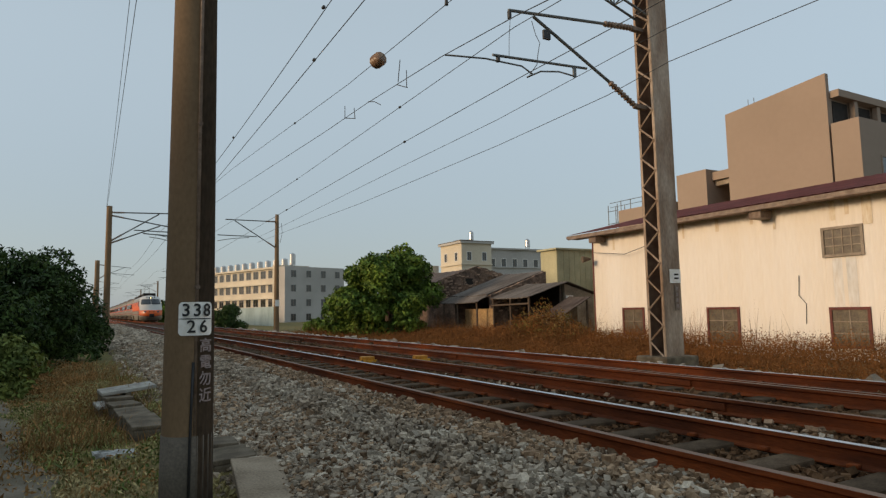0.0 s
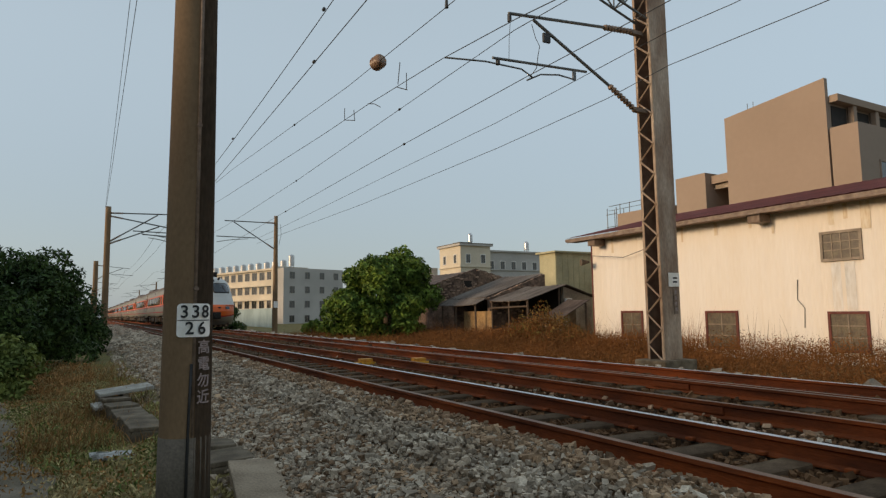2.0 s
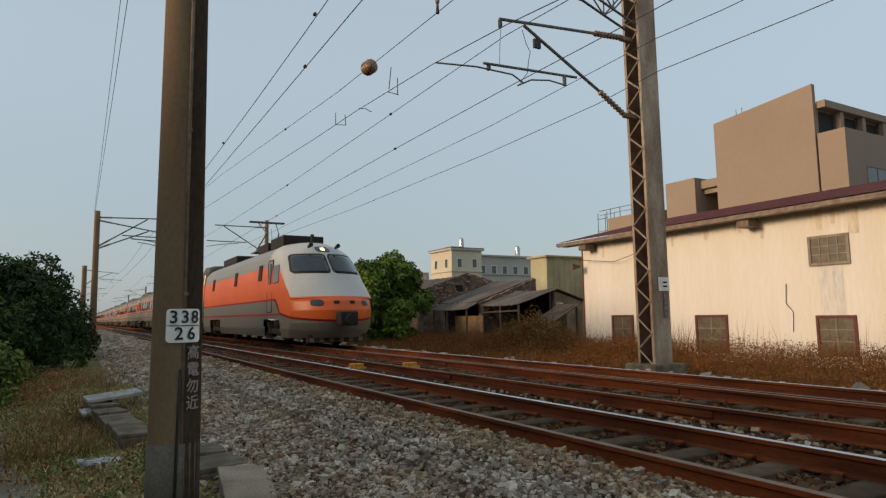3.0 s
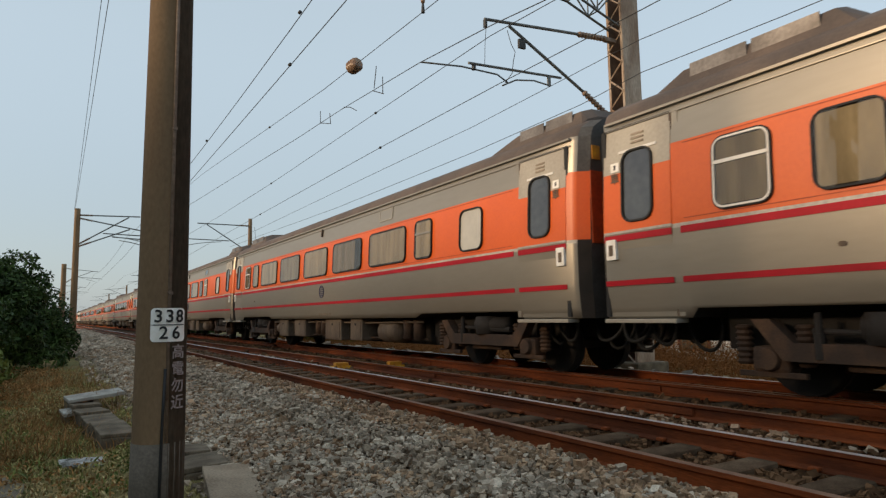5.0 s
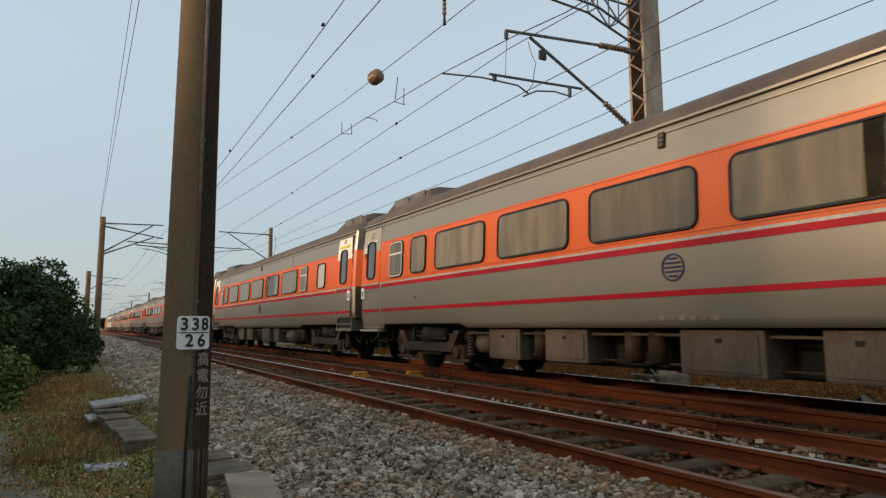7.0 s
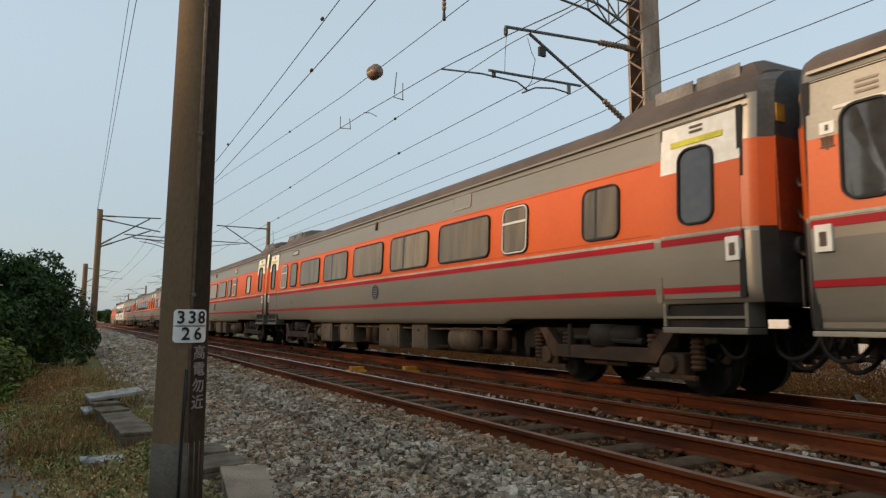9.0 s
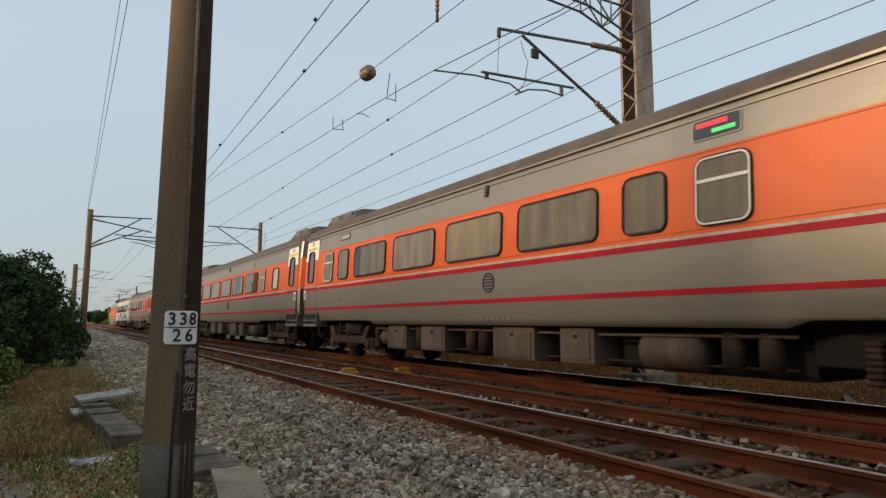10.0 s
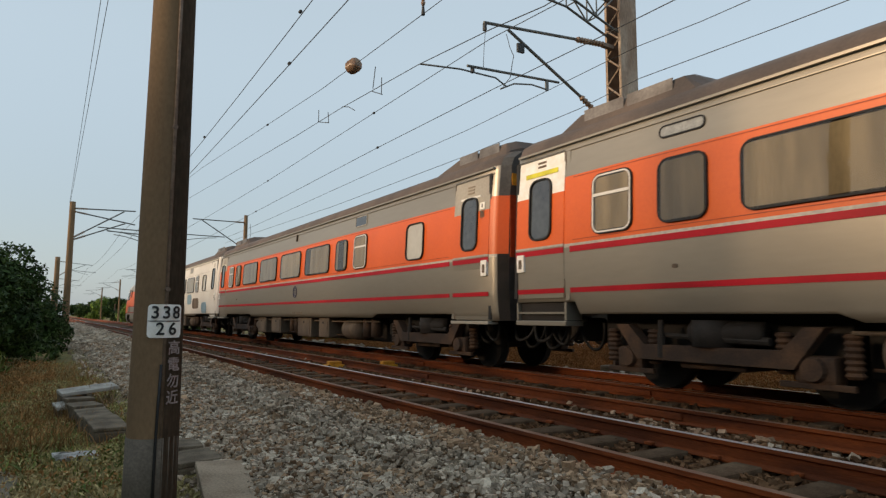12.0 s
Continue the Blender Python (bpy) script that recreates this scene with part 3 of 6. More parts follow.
# ---- lattice mast ----
def lattice_mast():
    e = empty("lattice_mast", pose(11.5, 10.4, 0, 0, 0, 0), "tall rusty steel lattice catenary mast with insulated bracket arms", "mast")
    x0, x1, y0, y1, zb, zt = -0.09, 0.49, -0.24, 0.26, -0.35, 9.6
    part("footing", boxm((-0.32, -0.45, -0.9), (0.72, 0.47, -0.22), 0.04), M["cement"], e, "grey concrete footing")
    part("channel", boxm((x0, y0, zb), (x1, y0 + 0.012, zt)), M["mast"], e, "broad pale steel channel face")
    # far faces are coloured darker, standing in for shade behind the lacing
    part("channel", boxm((x0, y1 - 0.012, zb), (x1, y1, zt)), M["mast_dark"], e, "far channel coloured dark for the shade inside the mast")
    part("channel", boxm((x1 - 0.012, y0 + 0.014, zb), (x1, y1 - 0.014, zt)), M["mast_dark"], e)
    for y in (y0 + 0.014, y1 - 0.07):
        part("angle", boxm((x0 - 0.004, y, zb), (x0 + 0.008, y + 0.056, zt)), M["mast"], e)
    z, k = zb + 0.1, 0
    while z < zt - 0.4:
        a, b = (x0 - 0.012, y0 + 0.04, z), (x0 - 0.012, y1 - 0.04, z + 0.36)
        if k % 2:
            a, b = (x0 - 0.012, y1 - 0.04, z), (x0 - 0.012, y0 + 0.04, z + 0.36)
        part("lacing_bar", rodm(a, b, 0.022, seg=4), M["mast"], e)
        z, k = z + 0.36, k + 1
    # bracket arms over the far track
    part("top_tube", rodm((-1.33, 0, 7.43), (-4.0, 0, 7.16), 0.035), M["steel"], e)
    insulator("insulator", (-0.45, 0, 7.51), (-1.33, 0, 7.43), 0.075, e, 9)
    part("diagonal_tube", rodm((-1.23, 0, 6.06), (-3.35, 0, 7.16), 0.035), M["steel"], e)
    insulator("insulator", (-0.42, 0, 5.59), (-1.23, 0, 6.06), 0.075, e, 9)
    part("steady_tube", rodm((-1.9, 0, 6.26), (-4.43, 0, 6.11), 0.03), M["steel"], e)
    part("drop_bracket", boxm((-2.3, -0.02, 6.0), (-2.22, 0.02, 6.24)), M["steel"], e)
    line("registration_arm", [(-2.25, 0, 6.02), (-2.7, 0, 6.05), (-3.2, 0, 5.97), (-3.57, 0, 5.78)], 0.018, M["steel"], e)
    line("registration_arm", [(-3.4, 0, 5.86), (-3.7, 0, 6.0), (-4.6, 0, 6.0), (-5.56, 0, 5.9)], 0.018, M["steel"], e)
    part("weight_plate", boxm((-3.1, -0.03, 6.72), (-2.92, 0.03, 6.92)), M["wire"], e, "small dark plate on the arm")
    line("hanger", [(-3.95, 0, 7.1), (-4.0, 0, 6.6), (-4.02, 0, 6.15)], 0.006, M["wire"], e)
    line("jumper", [(-3.4, 0, 7.05), (-3.3, 0, 6.75), (-3.2, 0, 6.6), (-3.25, 0, 6.4), (-3.3, 0, 6.1), (-3.5, 0, 5.85)], 0.008, M["wire"], e)
    for z in (7.5, 5.6):
        part("clamp", boxm((x0 - 0.36, -0.06, z - 0.05), (x0 - 0.016, 0.06, z + 0.05), 0.01), M["mast_dark"], e)
    # lattice bracket that reaches back over both tracks
    low = [(-0.1, 7.85), (-0.8, 8.06), (-1.47, 8.27), (-2.75, 8.32), (-4.2, 8.4), (-6.2, 8.5)]
    top = [(-0.1, 8.8), (-0.8, 8.78), (-1.47, 8.75), (-2.75, 8.7), (-4.2, 8.72), (-6.2, 8.75)]
    for y in (-0.16, 0.16):
        for chord in (low, top):
            for (xa, za), (xb, zc) in zip(chord, chord[1:]):
                part("bracket_chord", rodm((xa, y, za), (xb, y, zc), 0.03, seg=6), M["steel"], e)
        for i in range(5):
            a, b = (low[i], top[i + 1]) if i % 2 else (top[i], low[i + 1])
            part("bracket_strut", rodm((a[0], y, a[1]), (b[0], y, b[1]), 0.02, seg=6), M["steel"], e)
            part("bracket_strut", rodm((low[i + 1][0], y, low[i + 1][1]), (top[i + 1][0], y, top[i + 1][1]), 0.018, seg=6), M["steel"], e)
    for x, z in low[1:]:
        part("bracket_tie", rodm((x, -0.16, z), (x, 0.16, z), 0.018, seg=6), M["steel"], e)
    part("drop_rod", rodm((-5.5, 0, 8.46), (-5.5, 0, 7.5), 0.015, seg=6), M["wire"], e)
    insulator("drop_insulator", (-5.5, 0, 7.5), (-5.5, 0, 7.12), 0.05, e, 4)
    part("wire_clamp", rodm((-5.5, 0, 7.12), (-5.5, 0, 6.93), 0.025, 0.04), M["wire"], e)
    for x in (-3.98, -4.3):
        part("wire_clamp", boxm((x - 0.03, -0.04, 6.98 if x > -4.1 else 5.98), (x + 0.03, 0.04, 7.15 if x > -4.1 else 6.1), 0.01), M["wire"], e)
    part("plate", boxm((0.12, y0 - 0.03, 1.44), (0.47, y0 - 0.014, 1.76)), M["plate"], e, "small white number plate")
    for i in range(2):
        part("unreadable_bar", boxm((0.25, y0 - 0.036, 1.53 + 0.09 * i), (0.39, y0 - 0.031, 1.57 + 0.09 * i)), M["black"], e)
    part("warning_strip", boxm((0.26, y0 - 0.03, 0.82), (0.38, y0 - 0.014, 1.4)), M["mast_dark"], e, "narrow dark warning strip")
    for i in range(4):
        part("unreadable_bar", boxm((0.29, y0 - 0.036, 0.88 + 0.13 * i), (0.35, y0 - 0.031, 0.96 + 0.13 * i)), M["faded"], e)


lattice_mast()


# ---- overhead wires ----
def wire(label, a, b, sag=0.0, r=0.009, ext=0.0, n=10):
    a, b = Vector(a), Vector(b)
    pts = []
    for i in range(n + 1):
        u = i / n
        p = a.lerp(b, u)
        p.z -= sag * 4 * u * (1 - u)
        pts.append(p)
    ob = line("overhead_wire", pts, r, M["wire"])
    return tagged(ob, label, "wire", "overhead wires")


def strung(label, x, pts):
    """A wire along a track: its heights at several stations."""
    ob = line("overhead_wire", [(x, y, z) for y, z in pts], 0.009, M["wire"])
    return tagged(ob, label, "wire", "overhead wires")


strung("contact wire above the far track", 7.9, [(-20, 5.75), (7.55, 5.81), (10.44, 5.84), (16.3, 5.83), (29, 5.7), (50, 5.4)])
strung("messenger wire above the far track", 7.5, [(-20, 6.5), (8.16, 6.59), (10.2, 6.71), (15.75, 6.65), (25.9, 6.53), (36, 6.54), (50, 6.7)])
strung("rising anchor wire beside the far track", 5.94, [(-40, 5.1), (-20, 5.2), (6.7, 5.51), (8.04, 5.68), (10.5, 5.91), (14.44, 6.13), (17.8, 6.24), (34.9, 7.02), (45, 7.56), (60, 7.7)])
strung("insulated anchor wire between the tracks", 6.0, [(-10, 6.6), (4, 6.8), (10.4, 6.95), (15.9, 7.11), (32.1, 8.1), (45, 8.6)])
wire("messenger wire above the near track", (3.88, 4.0, 7.27), (3.88, 45, 6.3), 0.4)
wire("contact wire above the near track", (3.88, 4.0, 6.27), (3.88, 45, 5.35), 0.05)
strung("upper feeder wire on the mast side", 11.25, [(-20, 6.9), (7.84, 7.1), (9.5, 7.18), (10.56, 7.15), (16.4, 6.96), (23, 6.93), (41.5, 6.78), (49.5, 6.8)])
strung("feeder wire on the mast side", 11.25, [(-20, 6.1), (6.15, 6.33), (9.5, 6.4), (11.48, 6.23), (16.4, 6.12), (28, 6.1), (41.5, 6.3), (49.5, 6.4)])
strung("feeder wire on the pole tops beside the trees", 0.82, [(6, 9.5), (17.2, 8.94), (44, 7.92), (45.0, 7.88)])
strung("feeder wire on the pole tops beside the trees", 0.78, [(6, 11.9), (20.1, 10.26), (44, 7.9), (45.0, 7.84)])
for x, y, z in ((3.88, 11.6, 6.94), (3.88, 20.57, 6.56), (3.88, 12.2, 6.08), (7.5, 15.75, 6.65), (7.5, 25.9, 6.53), (7.9, 16.3, 5.83), (7.9, 29, 5.7), (6.0, 21.0, 7.42)):
    b = part("wire_bead", rodm((-0.0, -0.03, 0), (0.0, 0.03, 0), 0.035, seg=8), M["wire"], smooth=True)
    b.matrix_world = pose(x, y, z)
    tagged(b, "small dark clamp on an overhead wire", "clamp", "wire clamps")
for y in (50, 92):
    wire("distant contact wire above the track", (7.5, y, 5.3), (7.5, y + 42, 5.3), 0.1)
    wire("distant messenger wire above the track", (7.5, y, 6.7), (7.5, y + 42, 6.7), 0.5)
    wire("distant contact wire above the track", (3.88, y - 5, 5.3), (3.88, y + 37, 5.3), 0.1)
    wire("distant messenger wire above the track", (3.88, y - 5, 6.5), (3.88, y + 37, 6.5), 0.5)
for pts in (((15.55, 7.95), (15.7, 7.35)), ((15.15, 7.5), (15.15, 7.02)), ((15.8, 7.31), (15.1, 7.0)), ((19.96, 7.92), (19.96, 7.5)), ((19.1, 7.6), (19.02, 7.22)), ((19.96, 7.5), (19.0, 7.22)), ((17.9, 7.45), (17.4, 7.3), (16.93, 7.06))):
    tagged(line("wire_hanger", [(5.944, 0.8 * y, 0.926 + 0.8 * (z - 0.926)) for y, z in pts], 0.01, M["wire"]), "thin dark hanger between overhead wires", "wire", "wire hangers")
ins = empty("strain_insulator", pose(6.0, 13.84, 7.04), "fat ribbed tan strain insulator hung in a wire", "insulator")
insulator("insulator_body", (0, -0.18, -0.012), (0, 0.18, 0.012), 0.18, ins, 3)


# ---- train ----
CX = 7.523
SIDE = [(0.81, 1.37), (1.0, 1.405), (1.27, 1.428), (1.33, 1.43), (1.835, 1.43), (1.9, 1.43), (1.95, 1.43), (2.5, 1.41), (2.92, 1.385), (3.38, 1.34), (3.44, 1.335), (3.58, 1.27), (3.71, 1.06), (3.8, 0.6), (3.83, 0.0)]
BAND = ["silver", "silver", "silver", "silver", "silver", "cream_line", "orange", "orange", "silver", "silver", "roof", "roof", "roof", "roof"]


def half(z):
    return float(np.interp(z, [s[0] for s in SIDE], [s[1] for s in SIDE]))


def hem(y, step):
    """Height of the body's lower edge: cut away over the bogies, lower at the doors."""
    end = 1.14 if step else 0.86
    return float(np.interp(y, [0, 1.46, 1.52, 4.65, 4.9, 14.8, 15.02, 18.36, 18.44, 20], [end, end, 0.97, 0.97, 0.89, 0.89, 0.97, 0.97, end, end]))


def coach_body(e, bands, step):
    keys = sorted(set(bands) | {"end_grey", "under"})
    bm = bmesh.new()
    bs = list(bands) + list(bands)[::-1]

    def ring(y, scale=1.0):
        side = [(hem(y, step), 1.385)] + [(max(z, hem(y, step) + 0.01), w) for z, w in SIDE[1:]]
        return [bm.verts.new((-w * scale, y, z)) for z, w in side] + [bm.verts.new((w * scale, y, z)) for z, w in side[-2::-1]]

    ys = [0.34, 1.46, 1.52, 3.0, 4.65, 4.9, 7, 9, 11, 13, 14.8, 15.02, 16.7, 18.36, 18.44, 19.66]
    rows = [ring(0.14, 0.86), ring(0.25, 0.965)] + [ring(y) for y in ys] + [ring(19.75, 0.965), ring(19.86, 0.86)]
    n = len(rows[0])
    for k, (a, b) in enumerate(zip(rows, rows[1:])):
        corner = k in (0, len(rows) - 2)
        for i in range(n - 1):
            f = bm.faces.new((a[i], b[i], b[i + 1], a[i + 1]))
            m = bs[i]
            # corner bands are coloured darker than the sides: grey above, near-black below
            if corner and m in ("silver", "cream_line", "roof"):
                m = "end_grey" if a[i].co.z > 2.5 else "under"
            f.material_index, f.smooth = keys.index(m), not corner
        f = bm.faces.new((a[0], a[-1], b[-1], b[0]))
        f.material_index = keys.index("under")
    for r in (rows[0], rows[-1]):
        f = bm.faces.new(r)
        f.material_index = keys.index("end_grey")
    bmesh.ops.recalc_face_normals(bm, faces=bm.faces)
    return part("body", bm, [M[k] for k in keys], e)


def prism(pts, x0, x1):
    """A plate of the outline pts (y, z) between x0 and x1."""
    bm = bmesh.new()
    a, c = [bm.verts.new((x0, y, z)) for y, z in pts], [bm.verts.new((x1, y, z)) for y, z in pts]
    bm.faces.new(a), bm.faces.new(c[::-1])
    for i in range(len(pts)):
        bm.faces.new((a[i], c[i], c[(i + 1) % len(pts)], a[(i + 1) % len(pts)]))
    bmesh.ops.recalc_face_normals(bm, faces=bm.faces)
    return bm


def coil(x, y, z0, z1, r):
    """A coil spring, turned as one grooved body."""
    bm, n, seg = bmesh.new(), 14, 12
    rows = []
    for i in range(n + 1):
        z, q = z0 + (z1 - z0) * i / n, r * (0.92 if i % 2 else 0.68)
        rows.append([bm.verts.new((x + q * math.cos(2 * math.pi * k / seg), y + q * math.sin(2 * math.pi * k / seg), z)) for k in range(seg)])
    for a, b in zip(rows, rows[1:]):
        for k in range(seg):
            bm.faces.new((a[k], a[(k + 1) % seg], b[(k + 1) % seg], b[k]))
    bm.faces.new(rows[0][::-1]), bm.faces.new(rows[-1])
    return bm


def bogie(e, yc):
    pts = [(-1.3, 0.84), (-0.98, 0.42), (0.98, 0.42), (1.3, 0.84), (1.1, 0.84), (0.86, 0.6), (-0.86, 0.6), (-1.1, 0.84)]
    b = part("bogie", prism(pts, -1.3, -1.14), M["bogie"], e, "grimy brown bogie frame")
    b.location = (0, yc, 0)

    def sub(name, bm, m, smooth=False):
        return part(name, bm, m, b, smooth=smooth)

    sub("side_frame", prism(pts, 1.14, 1.3), M["bogie"])
    sub("bolster", boxm((-1.2, -0.42, 0.34), (1.2, 0.42, 0.5), 0.03), M["bogie"])
    for yy in (-1.15, 1.15):
        for xx in (-0.53, 0.53):
            bm = rodm((xx - 0.065, yy, 0.43), (xx + 0.065, yy, 0.43), 0.43, seg=28)
            rod(bm, (xx + (0.05 if xx < 0 else -0.09), yy, 0.43), (xx + (0.09 if xx < 0 else -0.05), yy, 0.43), 0.455, seg=28)
            rod(bm, (xx - 0.1, yy, 0.43), (xx + 0.1, yy, 0.43), 0.14, seg=16)
            sub("wheel", bm, M["under"])
        sub("axle", rodm((-1.0, yy, 0.43), (1.0, yy, 0.43), 0.08), M["under"])
        for sx in (-1, 1):
            sub("axle_box", rod(boxm((sx * 1.12 - 0.12, yy - 0.2, 0.28), (sx * 1.12 + 0.12, yy + 0.2, 0.56), 0.05), (sx * 1.24, yy, 0.43), (sx * 1.3, yy, 0.43), 0.13, 0.11, 14), M["bogie"])
            sub("spring", coil(sx * 1.14, yy - 0.33, 0.36, 0.78, 0.1), M["bogie"])
            sub("spring", coil(sx * 1.14, yy + 0.33, 0.36, 0.78, 0.1), M["bogie"])
            sub("brake_shoe", boxm((sx * 0.6 - 0.06, yy * 0.58 - 0.05, 0.26), (sx * 0.6 + 0.06, yy * 0.58 + 0.05, 0.62), 0.02), M["bogie"])
            sub("tie_bar", boxm((sx * 1.2 - 0.03, yy - 0.36, 0.24), (sx * 1.2 + 0.03, yy + 0.36, 0.3), 0.01), M["bogie"])
    for xx in (-1.22, 1.22):
        sub("damper", rod(rodm((xx, -0.72, 0.68), (xx, 0.1, 0.7), 0.045), (xx, 0.1, 0.7), (xx, 0.7, 0.72), 0.03), M["under"])
        sub("air_spring", rodm((xx * 0.9, 0, 0.6), (xx * 0.9, 0, 0.9), 0.26, seg=16), M["under"], True)
        sub("brake_cylinder", rodm((xx * 0.94, -0.62, 0.76), (xx * 0.94, 0.25, 0.76), 0.13, seg=14), M["under"], True)
        sub("upright_damper", rod(rodm((xx * 1.04, 0.62, 0.45), (xx * 1.04, 0.62, 0.7), 0.05), (xx * 1.04, 0.62, 0.7), (xx * 1.04, 0.62, 0.9), 0.035), M["under"])


def curtain_mesh(y0, y1, z0, z1, sgn, folds=0.13):
    """A hanging curtain with shallow vertical folds."""
    bm = bmesh.new()
    n = max(6, int((y1 - y0) / folds) * 4)
    ph = curtains.uniform(0, 6.28)
    g = []
    for i in range(n + 1):
        y = y0 + (y1 - y0) * i / n
        d = 0.021 + 0.005 * math.sin(2 * math.pi * (y - y0) / folds + ph) + 0.002 * math.sin(31 * y)
        g.append([bm.verts.new((sgn * (half(z) + d), y, z)) for z in (z0, 2.5, z1)])
    for a, b in zip(g, g[1:]):
        for k in range(2):
            bm.faces.new((a[k], a[k + 1], b[k + 1], b[k]))
    return bm


def window(e, y0, y1, z0, z1, r, glass, sgn, frame="rubber", bar=False, lift=0.0, rim=0.022, drawn=None):
    """A sealed train window: dark inside, curtains, a pane and a rounded frame."""
    if glass != "curtained" or sgn > 0:
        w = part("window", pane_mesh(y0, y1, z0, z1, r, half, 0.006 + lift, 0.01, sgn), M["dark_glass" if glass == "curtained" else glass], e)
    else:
        # flat near-black pane paints the shade of the saloon behind the curtains
        w = part("window", pane_mesh(y0, y1, z0, z1, r, half, 0.012, 0.012, sgn), M["saloon_dark"], e, "backing pane painted dark as the shaded saloon")
        k = curtains.random() if drawn is None else drawn
        span = y1 - y0
        pieces = [(0.0, 1.0)] if k < 0.7 else ([(0.0, 0.62), (0.64, 1.0)] if k < 0.8 else ([(0.0, 0.8)] if k < 0.88 else ([(0.2, 1.0)] if k < 0.95 else [(0.0, 0.3), (0.8, 1.0)])))
        for a, b in pieces:
            part("curtain", curtain_mesh(y0 + span * a + 0.02, y0 + span * b - 0.02, z0 + 0.015, z1 - 0.015, sgn), M["curtain"], w, "beige pleated curtain", True)
        pn = part("pane", pane_mesh(y0, y1, z0, z1, r, half, 0.033, 0.003, sgn), M["clear_pane"], w)
        pn.visible_shadow = False
    part("frame", ring_mesh(y0, y1, z0, z1, r, rim, half, 0.037 + lift * 0.2, 0.045, sgn), M[frame], w)
    if frame == "white":
        part("outer_seal", ring_mesh(y0 - rim, y1 + rim, z0 - rim, z1 + rim, r + rim, 0.018, half, 0.03, 0.035, sgn), M["rubber"], w)
    if bar:
        zz = z0 + 0.66 * (z1 - z0)
        part("crossbar", pane_mesh(y0, y1, zz - 0.02, zz + 0.02, 0.015, half, 0.042, 0.014, sgn), M["white" if frame == "white" else "silver"], w)
    return w


def on_side(y, z, out=0.02):
    """Where writing stands on the side that faces the platform."""
    return Matrix(((0, 0, -1, -half(z) - out), (-1, 0, 0, y), (0, 1, 0, z), (0, 0, 0, 1)))


def door(e, y0, y1, sgn, style):
    """A plug door; styles: plain (to the floor), step (white top with a yellow label over a step), white."""
    step = style == "step"
    bottom = 1.2 if step else 0.88
    top = {"plain": "door_cream", "step": "plate", "white": "white"}[style]
    split_z = 2.72
    near_end = y0 < 5
    d = part("door", pane_mesh(y0, y1, 1.96, split_z, 0.01, half, 0.01, 0.02, sgn), M["white" if style == "white" else "orange"], e)
    part("door_top", pane_mesh(y0, y1, split_z, 3.3, 0.01, half, 0.01, 0.02, sgn), M[top], d, "pale panel over the door")
    part("door_foot", pane_mesh(y0, y1, bottom, 1.955, 0.01, half, 0.01, 0.012, sgn), M["white" if style == "white" else "silver"], d, "bare metal lower door")
    ye, yi = (y0, y1) if near_end else (y1, y0)
    part("edge_seal", pane_mesh(ye - 0.035, ye + 0.035, bottom, 3.32, 0.01, half, 0.034, 0.04, sgn), M["rubber"], d, "black rubber door edge")
    part("inner_seal", pane_mesh(yi - 0.016, yi + 0.016, bottom, 3.3, 0.006, half, 0.017, 0.03, sgn), M["boxes"], d)
    part("head_seal", pane_mesh(y0, y1, 3.3, 3.325, 0.006, half, 0.02, 0.03, sgn), M["rubber"], d)
    s = -1 if near_end else 1
    part("door_pillar", pane_mesh(min(yi - s * 0.02, yi - s * 0.1), max(yi - s * 0.02, yi - s * 0.1), 0.88 if not step else 1.16, 3.3, 0.01, half, 0.012, 0.02, sgn), M["silver" if style != "white" else "white"], d)
    ym = (y0 + y1) / 2 - 0.03 * s
    window(d, ym - 0.22, ym + 0.22, 2.08, 2.96, 0.13, "door_glass", sgn, lift=0.01, rim=0.026)
    if style != "white":
        part("cream_edge", pane_mesh(y0, y1, 1.93, 1.96, 0.004, half, 0.014, 0.006, sgn), M["cream_line"], d)
        for z, h in ((1.3, 0.034), (1.872, 0.04)):
            part("stripe", pane_mesh(y0, y1, z - h, z + h, 0.004, half, 0.014, 0.006, sgn), M["red"], d)
    if style == "step":
        part("yellow_label", pane_mesh(ym - 0.36, ym + 0.36, 3.03, 3.1, 0.01, half, 0.018, 0.01, sgn), M["yellow_label"], d, "yellow warning label with unreadable small print")
        for k in range(2):
            part("unreadable_bar", pane_mesh(ym - 0.09, ym + 0.09, 3.16 + 0.06 * k, 3.19 + 0.06 * k, 0.004, half, 0.018, 0.01, sgn), M["boxes"], d)
    else:
        for k in range(3):
            part("unreadable_bar", pane_mesh(ym - 0.1, ym + 0.1, 3.06 + 0.055 * k, 3.085 + 0.055 * k, 0.004, half, 0.018, 0.01, sgn), M["grille"], d)
        part("paper_strip", pane_mesh(ym - 0.3, ym + 0.3, 2.965, 3.0, 0.004, half, 0.017, 0.01, sgn), M["white"], d)
        yp = ye + (0.2 if near_end else -0.2)
        pl = part("car_plate", pane_mesh(yp - 0.07, yp + 0.07, 2.74, 2.86, 0.006, half, 0.02, 0.01, sgn), M["plate"], d, "small white car plate")
        part("unreadable_bar", pane_mesh(yp - 0.015, yp + 0.015, 2.77, 2.83, 0.004, half, 0.024, 0.006, sgn), M["black"], pl)
        if sgn < 0 and style == "plain":
            words("character", "車", 0.15, on_side(yp, 2.64), M["boxes"], pl)
    if step:
        # solid near-black block stands in for the shade inside the step well
        part("step_well", boxm((-1.36, y0 + 0.02, 0.86), (-1.1, y1 - 0.02, 1.13)) if sgn < 0 else boxm((1.1, y0 + 0.02, 0.86), (1.36, y1 - 0.02, 1.13)), M["under"], e, "dark block for the shaded step well below the door")
